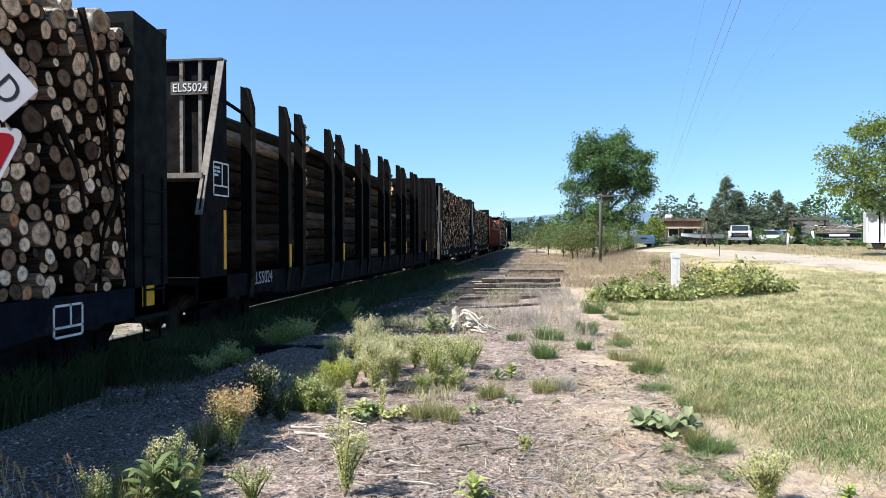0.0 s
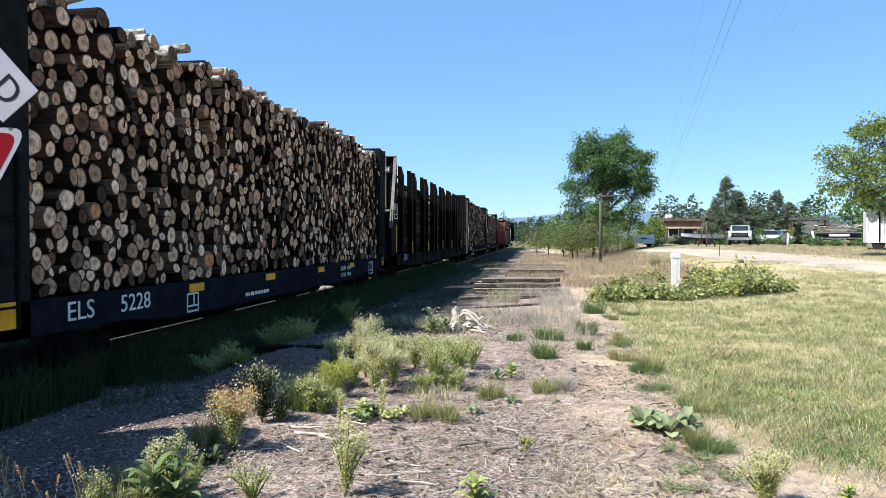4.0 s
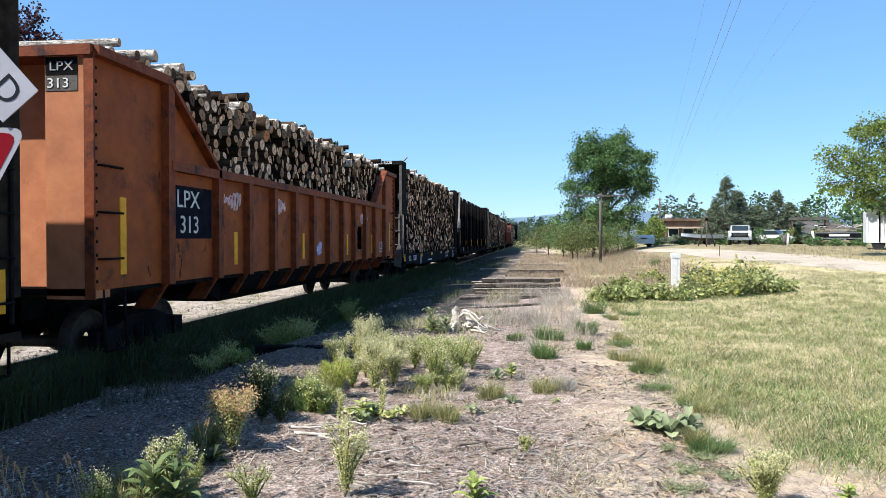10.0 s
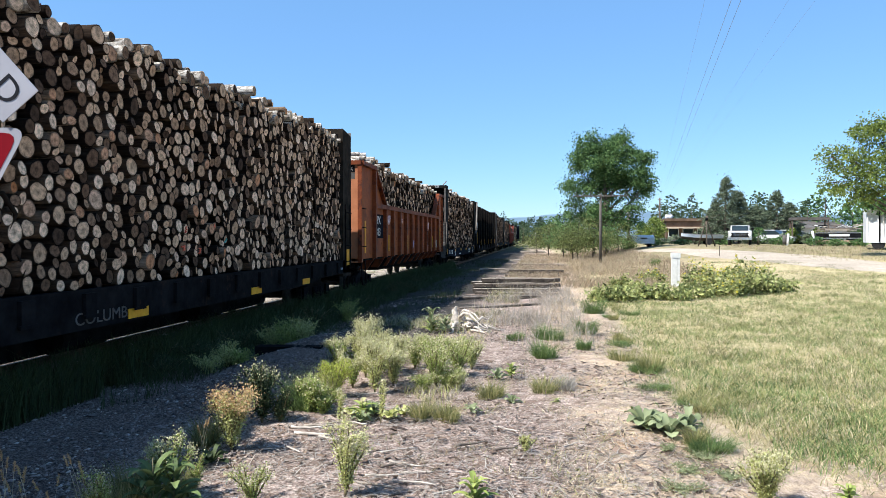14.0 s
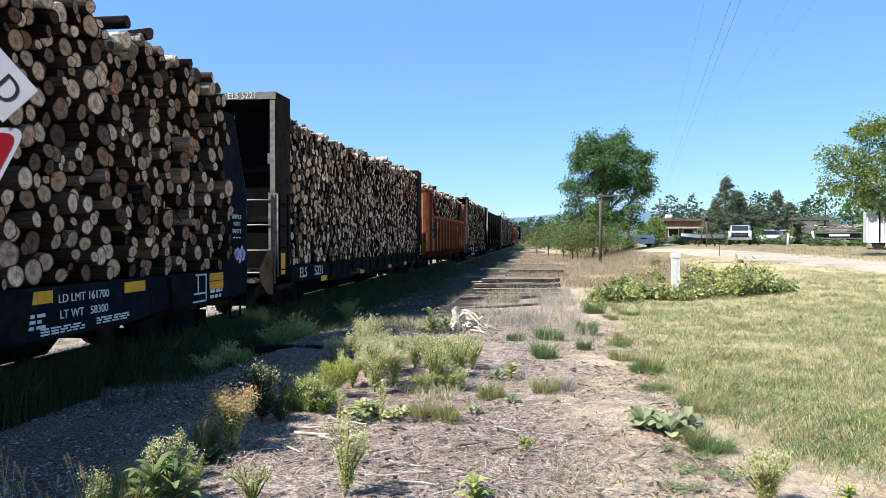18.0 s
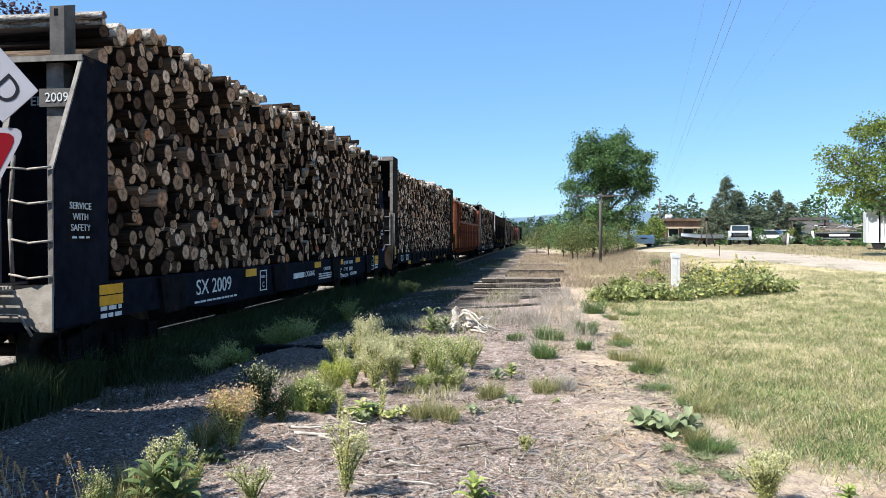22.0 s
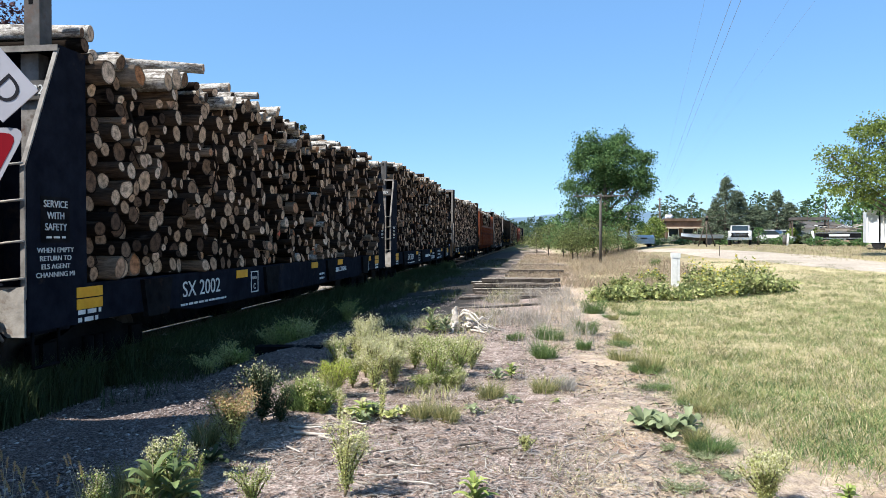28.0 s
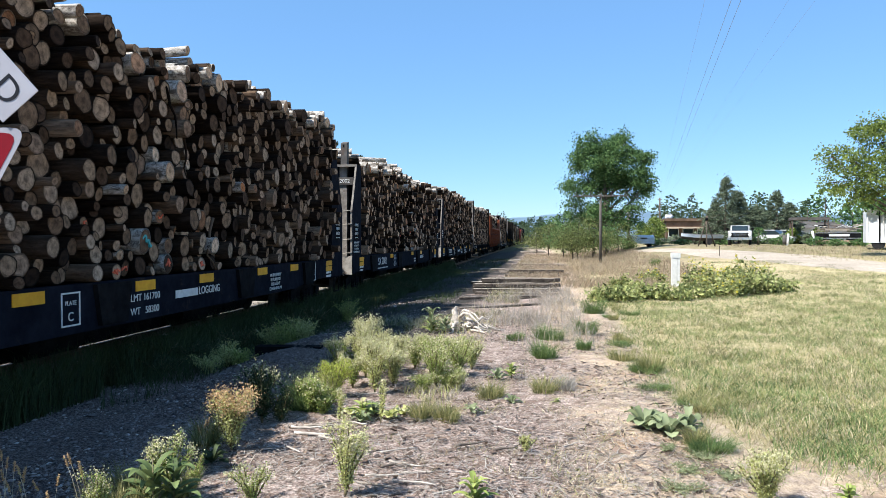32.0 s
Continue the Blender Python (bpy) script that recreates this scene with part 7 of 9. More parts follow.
for k, (x, y, a, ln, r, m) in enumerate((
    (-0.60, 6.01, 32, 0.26, 0.014, TIE), (-0.29, 5.93, 28, 0.22, 0.012, TIE), (-1.98, 6.14, -8, 0.36, 0.016, DRIFT), (-2.02, 6.42, 10, 0.28, 0.014, TIE_PALE),
    (-0.31, 6.55, -32, 0.26, 0.009, DRIFT), (-1.15, 5.79, 35, 0.32, 0.008, DRIFT), (-1.02, 5.44, -24, 0.30, 0.008, DRIFT), (-1.13, 5.16, 4, 0.28, 0.009, DRIFT),
    (-2.00, 5.68, -40, 0.2, 0.009, DRIFT), (-1.34, 5.49, 15, 0.3, 0.007, DRIFT), (-1.92, 6.55, 30, 0.2, 0.01, TIE_PALE), (-0.90, 5.25, 10, 0.25, 0.006, DRIFT),
    (0.25, 6.14, 50, 0.2, 0.006, DRIFT), (-1.85, 7.84, 20, 0.3, 0.01, DRIFT), (-1.52, 7.21, -15, 0.34, 0.009, DRIFT), (-0.39, 5.20, -30, 0.18, 0.006, TIE_PALE), (-1.09, 5.39, 20, 0.22, 0.011, TIE), (-2.10, 6.33, 4, 0.3, 0.014, DRIFT), (-1.82, 6.03, -28, 0.2, 0.012, DRIFT), (-1.80, 6.31, 12, 0.22, 0.01, TIE), (-0.88, 5.03, -14, 0.34, 0.009, DRIFT), (-0.64, 4.88, 40, 0.2, 0.007, DRIFT), (-0.07, 5.24, 15, 0.18, 0.006, DRIFT), (-1.17, 4.95, -10, 0.3, 0.008, TIE_PALE), (-1.71, 6.58, -20, 0.24, 0.01, DRIFT))):
    stick("grey weathered stick lying on dry soil" if m is not DRIFT else "bleached thin stick lying on dry soil", (x, y), a, ln, r, m, 200 + k)


def driftwood(at):
    """A bleached root stump with tangled, forking arms."""
    g = np.random.RandomState(3)
    ob = thing("driftwood", "bleached dead root stump with tangled arms", "stump", at=pose(at[0], at[1], hz(*at)) @ Matrix.Scale(1.05, 4))
    hp = Heap()
    pts = np.array([[-0.12, 0, -0.03], [-0.15, 0, 0.12], [-0.12, 0.02, 0.26], [-0.16, 0.02, 0.36], [-0.12, 0.03, 0.43]])
    rr = np.array([0.11, 0.085, 0.075, 0.05, 0.02])
    add_tube(hp, pts, rr, 0, 8)
    part("stump_core", hp.mesh("stump_core", [DRIFT]), None, ob)
    for k in range(20):
        a = g.uniform(-1.0, 1.0) + (3.1 if k % 5 == 4 else 0)
        p = [np.array([-0.1 + g.uniform(0, 0.25), g.uniform(-0.12, 0.12), g.uniform(0.02, 0.3)])]
        for j in range(5):
            a += g.normal(0, 0.35)
            step = g.uniform(0.07, 0.15)
            q = p[-1] + [step * math.cos(a), step * math.sin(a), g.normal(-0.02, 0.05)]
            q[2] = max(q[2], 0.015)
            p.append(q)
        p = np.array(p)
        r = np.linspace(g.uniform(0.022, 0.046), 0.008, 6)
        hp = Heap()
        add_tube(hp, p, r, 0, 6)
        part("root_arm", hp.mesh("root_arm", [DRIFT]), None, ob)


driftwood((-1.46, 13.60))


# ---- old ties in heaps, a dark timber by the track ----
def tie_heap(at, layers, seed, yaw=4, ln=2.4):
    """Layers of ties lying side by side, some missing from the upper layers."""
    g = random.Random(seed)
    kinds = []
    for m, half in ((TIE, ln / 2), (TIE_PALE, ln / 2 - 0.1)):
        bm = bmesh.new()
        box(bm, -half, half, -0.1, 0.1, 0, 0.105)
        kinds.append(finish(bm, "old_tie", [m], 0.014))
    z = hz(*at) - 0.01
    for k in range(layers):
        for dy in (-0.45, -0.22, 0.0, 0.22, 0.45):
            if k and g.random() < 0.3 + 0.08 * k:
                continue
            thing("old_tie", "weathered grey railway tie in a low heap", "railway tie", "discarded railway ties", at=pose(at[0] + g.uniform(-0.4, 0.4), at[1] + dy + g.uniform(-0.05, 0.05), z + g.uniform(0, 0.02), g.uniform(-7, 7), g.uniform(-1.2, 1.2), yaw + g.uniform(-6, 6)), data=kinds[g.random() < 0.5])
        z += 0.108


TIES = []
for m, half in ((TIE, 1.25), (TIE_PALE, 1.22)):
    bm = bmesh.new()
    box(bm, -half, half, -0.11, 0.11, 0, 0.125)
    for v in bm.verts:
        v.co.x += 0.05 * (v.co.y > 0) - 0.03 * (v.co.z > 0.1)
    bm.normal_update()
    # dark sides double as the shade between ties; only tops are pale
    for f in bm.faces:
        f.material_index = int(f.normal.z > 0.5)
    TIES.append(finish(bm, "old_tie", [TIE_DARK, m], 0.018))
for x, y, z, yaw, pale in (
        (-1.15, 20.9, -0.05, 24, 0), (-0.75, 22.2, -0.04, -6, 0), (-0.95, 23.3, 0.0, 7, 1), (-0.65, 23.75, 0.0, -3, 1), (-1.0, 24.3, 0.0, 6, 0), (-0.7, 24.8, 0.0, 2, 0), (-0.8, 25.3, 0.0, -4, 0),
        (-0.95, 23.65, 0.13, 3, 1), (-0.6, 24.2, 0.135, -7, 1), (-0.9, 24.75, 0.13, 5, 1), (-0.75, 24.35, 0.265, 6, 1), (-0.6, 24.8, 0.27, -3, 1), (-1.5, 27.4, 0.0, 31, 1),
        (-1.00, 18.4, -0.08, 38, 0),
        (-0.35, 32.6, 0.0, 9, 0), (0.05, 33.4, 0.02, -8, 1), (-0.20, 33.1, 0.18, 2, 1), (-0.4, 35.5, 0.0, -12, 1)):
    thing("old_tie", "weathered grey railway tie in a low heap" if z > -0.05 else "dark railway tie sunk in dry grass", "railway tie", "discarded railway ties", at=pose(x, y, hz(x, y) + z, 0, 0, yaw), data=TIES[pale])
tie_heap((-0.47, 36.49), 1, 8, -6, 2.6)
tie_heap((-1.74, 39.54), 1, 9, 9, 2.6)
tie_heap((-0.06, 42.77), 2, 2, -2, 2.6)
tie_heap((-0.89, 55.24), 1, 3, 8, 2.6)
tie_heap((-0.77, 84.17), 2, 4, 3, 2.6)
tie_heap((-2.49, 119.78), 1, 5, 3, 2.6)
bm = bmesh.new()
box(bm, -0.48, 0.48, -0.11, 0.11, 0, 0.2)
thing("dark_timber", "short black creosoted timber lying by the track", "timber", at=pose(-3.62, 10.12, -0.02, 0, 0, 4), data=finish(bm, "dark_timber", [BLACK], 0.02))


# ---- hedge of leafy shrubs and the white marker post ----
def shrub(at, h, w, seed, gold):
    g = np.random.RandomState(seed)
    ob = thing("leafy_shrub", "low leafy green shrub with yellowing leaves" if not gold else "low leafy shrub with yellow flowers", "shrub", "shrubs round the marker post", at=pose(at[0], at[1], hz(*at)))
    hs, hl = Heap(), Heap()
    st = 26
    a, r = g.uniform(0, 6.3, st), w * 0.5 * np.sqrt(g.rand(st))
    tip = np.stack([np.cos(a) * r, np.sin(a) * r, h * g.uniform(0.6, 1.0, st) * np.sqrt(np.maximum(1 - (r / (w * 0.56)) ** 2, 0.15))], 1)
    base = tip * [0.5, 0.5, 0]
    add_rods(hs, base, tip, 0.008, 0.004, 0, 4)
    n = 760
    tip[:, 2] *= g.uniform(0.6, 1.12, st)
    k, s = g.randint(0, st, n), g.uniform(0.15, 1.1, n)
    p = base[k] + (tip[k] - base[k]) * s[:, None] + g.normal(0, 0.10, (n, 3)) * [1, 1, 0.5]
    p[:, 2] = np.maximum(p[:, 2], 0.03)
    ln = g.uniform(0.06, 0.17, n)
    add_leaves(hl, p, unit(g.normal(size=(n, 3)) * [1, 1, 0.7] + [0, 0, 0.1]) * ln[:, None], ln * 0.30, 0, 0.3, g, 1.2)
    part("stalk", hs.mesh("stalk", [STEM]), None, ob)
    part("foliage", hl.mesh("foliage", [LEAF_HEDGE]), None, ob)
    if gold:
        hf = Heap()
        m = 80
        k = g.randint(0, st, m)
        ln = g.uniform(0.04, 0.09, m)
        add_leaves(hf, tip[k] + g.normal(0, 0.08, (m, 3)) + [0, 0, 0.06], unit(g.normal(size=(m, 3)) + [0, 0, 0.5]) * ln[:, None], ln * 0.4, 0, 0.3, g)
        part("blossom", hf.mesh("blossom", [GOLD]), None, ob)


for k, (x, y, h, w, gold) in enumerate((
    (1.70, 20.07, 0.42, 0.8, 0), (2.15, 20.13, 0.52, 1.0, 0), (2.76, 21.13, 0.58, 1.1, 0), (3.24, 21.19, 0.48, 1.0, 0), (3.78, 20.89, 0.36, 0.9, 0),
    (4.43, 21.73, 0.60, 1.1, 0), (5.53, 24.88, 0.95, 1.3, 1), (5.52, 22.66, 0.85, 1.3, 1), (6.22, 23.14, 0.85, 1.3, 0), (6.85, 23.61, 0.75, 1.2, 0),
    (7.59, 24.50, 0.5, 1.0, 0), (6.67, 25.86, 1.05, 1.4, 1), (7.36, 26.32, 0.95, 1.3, 1), (5.75, 27.21, 0.9, 1.2, 1), (2.83, 25.24, 0.5, 1.0, 0), (4.20, 28.90, 0.5, 1.0, 1))):
    shrub((x, y), h, w, 300 + k, gold)


def marker_post(at, h, w, label, name="marker_post"):
    ob = thing(name, label, "post", at=pose(at[0], at[1], hz(*at)))
    bm = bmesh.new()
    box(bm, -w / 2, w / 2, -w * 0.4, w * 0.4, -0.1, h)
    part("housing", bm, WHITE, ob, "", 0.02)
    bm = bmesh.new()
    box(bm, -w * 0.56, w * 0.56, -w * 0.46, w * 0.46, h - 0.14, h + 0.03)
    part("cap", bm, WHITE, ob, "", 0.02)
    bm = bmesh.new()
    box(bm, w * 0.12, w * 0.16, -w * 0.405, -w * 0.39, 0.2, h - 0.16)
    part("seam", bm, GREY, ob)


marker_post((4.77, 26.71), 1.17, 0.27, "white plastic utility pedestal among shrubs", "utility_pedestal")
bm = bmesh.new()
box(bm, -0.02, 0.02, -0.015, 0.015, -0.1, 0.62)
thing("survey_stake", "thin dark wooden stake beside the drive", "stake", at=pose(10.29, 43.80, hz(10.29, 43.80)), data=finish(bm, "survey_stake", [POLE], 0.004))


# ---- trees ----
def clumps(blobs, per, share, seed):
    """Breaks each large clump into a core and small clumps round its surface."""
    g = random.Random(seed)
    out = []
    for x, y, z, rx, rz in blobs:
        out.append((x, y, z, rx * 0.85, rz * 0.8))
        for k in range(per):
            d = Vector((g.gauss(0, 1), g.gauss(0, 1), g.gauss(0, 1))).normalized()
            q = share * g.uniform(0.75, 1.25)
            out.append((x + d.x * rx * 0.85, y + d.y * rx * 0.85, z + d.z * rz * 0.9, rx * q, rz * q * 0.8))
    return out


CROWN = [(0.0, 0, 8.7, 1.1, 0.9), (0.2, 0.3, 6.7, 1.6, 1.0), (-1.6, 0, 9.1, 1.0, 1.1), (1.2, 0.3, 9.2, 1.2, 1.1), (2.3, 0, 8.1, 1.0, 0.9), (-2.3, 0.4, 7.5, 1.1, 1.0), (0.0, -0.6, 7.6, 1.5, 1.1), (2.7, -0.2, 6.7, 1.1, 0.9), (-2.9, 0, 5.6, 1.0, 0.6), (-1.4, 1.0, 5.8, 1.4, 0.9), (1.2, 0.4, 5.9, 1.4, 0.9), (2.7, 0.2, 5.0, 0.9, 0.6), (-2.4, -0.3, 4.2, 1.0, 0.6), (0.1, 0.4, 4.4, 1.2, 0.7), (2.0, -0.3, 3.9, 1.0, 0.6), (2.1, 0.3, 2.7, 0.9, 0.6), (-2.6, 0.2, 3.2, 0.9, 0.6), (-1.0, -0.2, 3.4, 1.1, 0.6), (0.9, 0.4, 3.0, 1.0, 0.6), (3.2, 0.0, 8.0, 0.7, 0.6), (3.2, 0.2, 5.9, 0.8, 0.5)]
CROWN_RIGHT = [(-3.5, 0, 5.2, 1.5, 1.2), (-2.0, 0.5, 6.4, 1.5, 1.2), (-4.4, 0.2, 4.2, 1.0, 0.8), (-2.6, -0.5, 4.2, 1.5, 0.9), (-0.8, 0, 5.2, 1.8, 1.4), (0.8, 0.3, 6.6, 1.8, 1.4), (-1.0, 0.4, 7.2, 1.2, 0.9), (2.0, 0, 5.0, 1.8, 1.3), (-4.7, 0.3, 5.6, 0.7, 0.6), (-3.2, 0.2, 3.4, 1.0, 0.6)]
tree("broad leafy green tree with a two-lobed crown", (5.4, 62.0), 3.0,
     clumps(CROWN, 10, 0.42, 5),
     LEAF_TREE, 40000, 0.17, 2, POLE, 0.26, clump=60, loose=1.7, limbs=CROWN)
bm = bmesh.new()
rod(bm, (0, 0, -0.3), (0, 0, 3.4), 0.16, sides=9, r1=0.12)
stump = thing("bare_trunk", "pale bare trunk behind the large tree", "trunk", at=pose(7.75, 66.0, hz(7.75, 66.0)))
part("shaft", bm, TIE_PALE, stump)
for k, (x, y, h, w) in enumerate(((-0.4, 72.0, 2.7, 1.5), (0.7, 66.0, 3.0, 1.5), (1.9, 61.0, 2.9, 1.5), (2.9, 58.5, 3.5, 1.6), (3.9, 55.5, 3.0, 1.5), (5.0, 58.0, 2.7, 1.4), (6.3, 61.0, 2.5, 1.3), (2.4, 55.5, 2.3, 1.2), (4.6, 63.5, 3.2, 1.6))):
    tree("ragged green bush at the meadow's edge", (x, y), 0.7, [(0, 0, h * 0.72, w * 0.8, h * 0.2), (-w * 0.6, 0.2, h * 0.50, w * 0.7, h * 0.2), (w * 0.65, -0.2, h * 0.46, w * 0.7, h * 0.2), (0.1, -0.3, h * 0.42, w * 0.7, h * 0.12), (w * 0.25, 0, h * 0.92, w * 0.4, h * 0.11)], (LEAF_BUSH, LEAF_TREE)[k % 3 == 2], 2200, 0.12, 20 + k, TIE_DARK, 0.05, "small_tree", "tree", "small trees under the large tree", clump=22, loose=2.2)
tree("light green tree overhanging the yard", (20.9, 43.0), 2.6,
     clumps(CROWN_RIGHT, 10, 0.42, 6),
     LEAF_LIME, 26000, 0.14, 5, POLE, 0.24, clump=26, loose=1.4, limbs=CROWN_RIGHT)
for k, (x, y, h, w) in enumerate(((18.9, 78.0, 6.5, 6.0), (20.6, 79.5, 5.4, 5.0), (18.3, 80.0, 4.2, 3.4), (22.4, 80.0, 3.8, 4.4), (25.2, 82.0, 5.5, 4.8), (27.0, 83.5, 4.2, 4.4), (24.0, 83.0, 3.6, 4.0))):
    conifer("dark wispy pine behind the parked truck", (x, y), h, w, LEAF_PINE, 430 + k, group="pines behind the yard", tiers=11, n=6500, fluff=2.0)
# behind the train
DARK_TREE = "dark conifer standing behind the train"
for k, (x, y, h, w) in enumerate((
        (-20.87, 62.0, 11.8, 5.6), (-21.4, 74.0, 11.9, 5.4), (-22.9, 80.0, 12.0, 4.6), (-21.2, 84.0, 11.6, 4.6), (-26.5, 45.2, 12.9, 4.4), (-26.6, 46.5, 12.8, 4.0), (-21.0, 100.0, 10.8, 4.0), (-20.0, 150.0, 11.0, 5.0))):
    conifer(DARK_TREE, (x, y), h, w, LEAF_DARK, 400 + k)
tree("tall purple-leaved tree behind the train", (-25.5, 32.0), 4.0,
     [(0.4, 0, 12.2, 1.2, 1.0), (1.0, 0, 11.2, 1.3, 1.0), (-1.0, 0.2, 11.4, 1.4, 1.2), (0.6, 0, 9.8, 1.8, 1.3), (-1.5, 0.2, 9.2, 1.9, 1.4), (0.3, 0.3, 7.6, 2.3, 1.5), (2.0, 0, 6.8, 1.6, 1.2)], LEAF_PURPLE, 9000, 0.2, 9, POLE, 0.2, clump=18)


def woods(name, label, spots, leaf, n, size, seed):
    """A far wood: crowns of leaf clumps on thin trunks, joined."""
    g = np.random.RandomState(seed)
    ht = Heap()
    for x, y, h, w in spots:
        z = hz(x, y)
        add_rods(ht, [[x, y, z - 0.3]], [[x, y, z + h * 0.8]], 0.16, 0.05, 0, 5)
        m = n
        f = g.rand(m)
        r = w * 0.5 * np.sin(np.pi * (0.12 + 0.85 * f)) ** 0.7 * g.uniform(0.35, 1.1, m)
        a = g.uniform(0, 6.3, m)
        p = np.stack([x + np.cos(a) * r, y + np.sin(a) * r, z + h * (0.12 + 0.9 * f) + g.normal(0, 0.03 * h, m)], 1)
        ln = size * g.uniform(0.6, 1.4, m)
        add_leaves(ht, p, unit(g.normal(size=(m, 3))) * ln[:, None], ln * 0.45, 1, 0.2, g, 0.8)
    thing(name, label, "woods", kind="stuff", data=ht.mesh(name, [POLE, leaf]))


g_ = random.Random(8)
woods("far_woods", "distant mixed wood at the end of the track", [(-6.0 + g_.uniform(-9, 14) + k * 0.15, 250 + g_.uniform(-20, 60), g_.uniform(5.5, 10), g_.uniform(4, 7)) for k in range(34)], LEAF_DARK, 260, 0.6, 1)
woods("trackside_woods", "young trees beside the track ahead", [(1.5 + k * 0.9 + g_.uniform(-1, 1), 120 - k * 3.5 + g_.uniform(-6, 6), g_.uniform(3.0, 5.5), g_.uniform(2.4, 4.0)) for k in range(9)], LEAF_TREE, 420, 0.32, 2)
woods("yard_woods", "dark line of trees behind the yard", [(22 + k * 2.0 + g_.uniform(-1, 1), 150 + g_.uniform(-12, 12), g_.uniform(5.5, 9.5), g_.uniform(4, 6)) for k in range(52)], LEAF_DARK, 260, 0.5, 3)
woods("left_woods", "dark wood beyond the train", [(-32 - abs(g_.gauss(0, 6)), 20 + k * 4.0 + g_.uniform(-2, 2), g_.uniform(5, 8.0), g_.uniform(4, 6)) for k in range(40)], LEAF_DARK, 300, 0.45, 4)
woods("yard_bushes", "yellow-green bushes by the building", [(12.6, 84, 2.8, 2.6), (13.4, 88, 2.9, 2.4), (11.6, 86, 2.2, 2.2), (26.5, 74, 1.5, 1.5), (24.5, 75, 1.4, 1.4)], LEAF_LIME, 700, 0.22, 5)
woods("right_woods", "green trees at the yard's end", [(34 + k * 2.6, 92 + g_.uniform(-5, 5), g_.uniform(4.5, 7), g_.uniform(3.5, 5)) for k in range(12)], LEAF_TREE, 400, 0.36, 6)
# out of view, added to shut off some sky behind the viewer
woods("shade_woods", "unseen trees added behind the viewer", [(-30 + k * 9, -60 + g_.uniform(-8, 8), g_.uniform(7, 11), 7) for k in range(9)], LEAF_TREE, 200, 0.6, 7)

# blue ridge on the horizon; haze of distance is put into its base colour
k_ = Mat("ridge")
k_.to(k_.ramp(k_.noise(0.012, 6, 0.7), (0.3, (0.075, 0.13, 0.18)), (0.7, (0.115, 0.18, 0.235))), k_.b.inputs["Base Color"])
k_.b.inputs["Roughness"].default_value = 1.0
hp = Heap()
n = 160
xx = np.linspace(-2600, 2600, n)
zz = 58 + 16 * np.sin(xx / 420 + 0.6) + 6 * np.sin(xx / 130) + np.array([noise.noise((q / 60, 0, 0)) * 4 for q in xx])
v = np.concatenate([np.stack([xx, xx * 0 + 1900, xx * 0 - 5], 1), np.stack([xx, xx * 0 + 2150, zz], 1), np.stack([xx, xx * 0 + 2500, xx * 0 - 5], 1)])
i = np.arange(n - 1)
hp.add(v, np.concatenate([np.stack([i + r * n, i + 1 + r * n, i + 1 + (r + 1) * n, i + (r + 1) * n], 1) for r in (0, 1)]), 0, True)
thing("backdrop", "wooded ridge on the horizon, haze blue in its colour", "hill", kind="structure", data=hp.mesh("backdrop", [k_.m]))


# ---- poles and wires ----
def crossarm_pole(at, h):
    ob = thing("telegraph_pole", "old dark telegraph pole with a double crossarm", "pole", at=pose(at[0], at[1], hz(*at)))
    bm = bmesh.new()
    rod(bm, (0, 0, -0.3), (0, 0, h), 0.105, sides=10, r1=0.075)
    part("shaft", bm, OLD_POLE, ob)
    bm = bmesh.new()
    box(bm, -1.75, 1.75, -0.16, -0.09, h - 0.20, h - 0.12)
    part("crossarm", bm, OLD_POLE, ob, "", 0.01)
    for x in (-1.55, -1.1, -0.65, 0.65, 1.1, 1.55):
        bm = bmesh.new()
        rod(bm, (x, -0.12, h - 0.1), (x, -0.12, h + 0.04), 0.02, sides=6)
        rod(bm, (x, -0.12, h + 0.04), (x, -0.12, h + 0.12), 0.04, sides=8, r1=0.025)
        part("insulator", bm, GREY, ob)


crossarm_pole((3.85, 48.0), 4.55)


def far_pole(at, h):
    ob = thing("power_pole", "slim pale power pole behind the yard", "pole", at=pose(at[0], at[1], hz(*at)))
    bm = bmesh.new()
    rod(bm, (0, 0, -0.3), (0, 0, h), 0.16, sides=8, r1=0.11)
    part("shaft", bm, POLE, ob)
    bm = bmesh.new()
    box(bm, -0.28, 0.28, -0.05, 0.05, h - 0.3, h - 0.2)
    part("crossarm", bm, TIE_PALE, ob)


far_pole((16.1, 102.0), 6.1)
near = thing("power_pole", "wooden power pole behind the viewer", "pole", at=pose(1.85, -3.1, hz(1.85, -3.1)))
bm = bmesh.new()
rod(bm, (0, 0, -0.3), (0, 0, 8.6), 0.18, sides=10, r1=0.12)
part("shaft", bm, POLE, near)
bm = bmesh.new()
box(bm, -1.2, 2.6, -0.06, 0.06, 7.85, 7.98)
part("crossarm", bm, POLE, near)


def wire(p0, p1, sag, r):
    cu = bpy.data.curves.new("power_line", "CURVE")
    cu.dimensions, cu.bevel_depth, cu.bevel_resolution = "3D", r, 1
    sp = cu.splines.new("POLY")
    sp.points.add(40)
    for k in range(41):
        s = k / 40
        p = Vector(p0).lerp(Vector(p1), s)
        sp.points[k].co = (p.x, p.y, p.z - sag * 4 * s * (1 - s), 1)
    cu.materials.append(WIRE)
    tmp = new("power_line", cu)
    me = bpy.data.meshes.new_from_object(tmp)
    bpy.data.objects.remove(tmp)
    thing("power_line", "thin dark power line sagging overhead", "cable", "power lines", data=me)


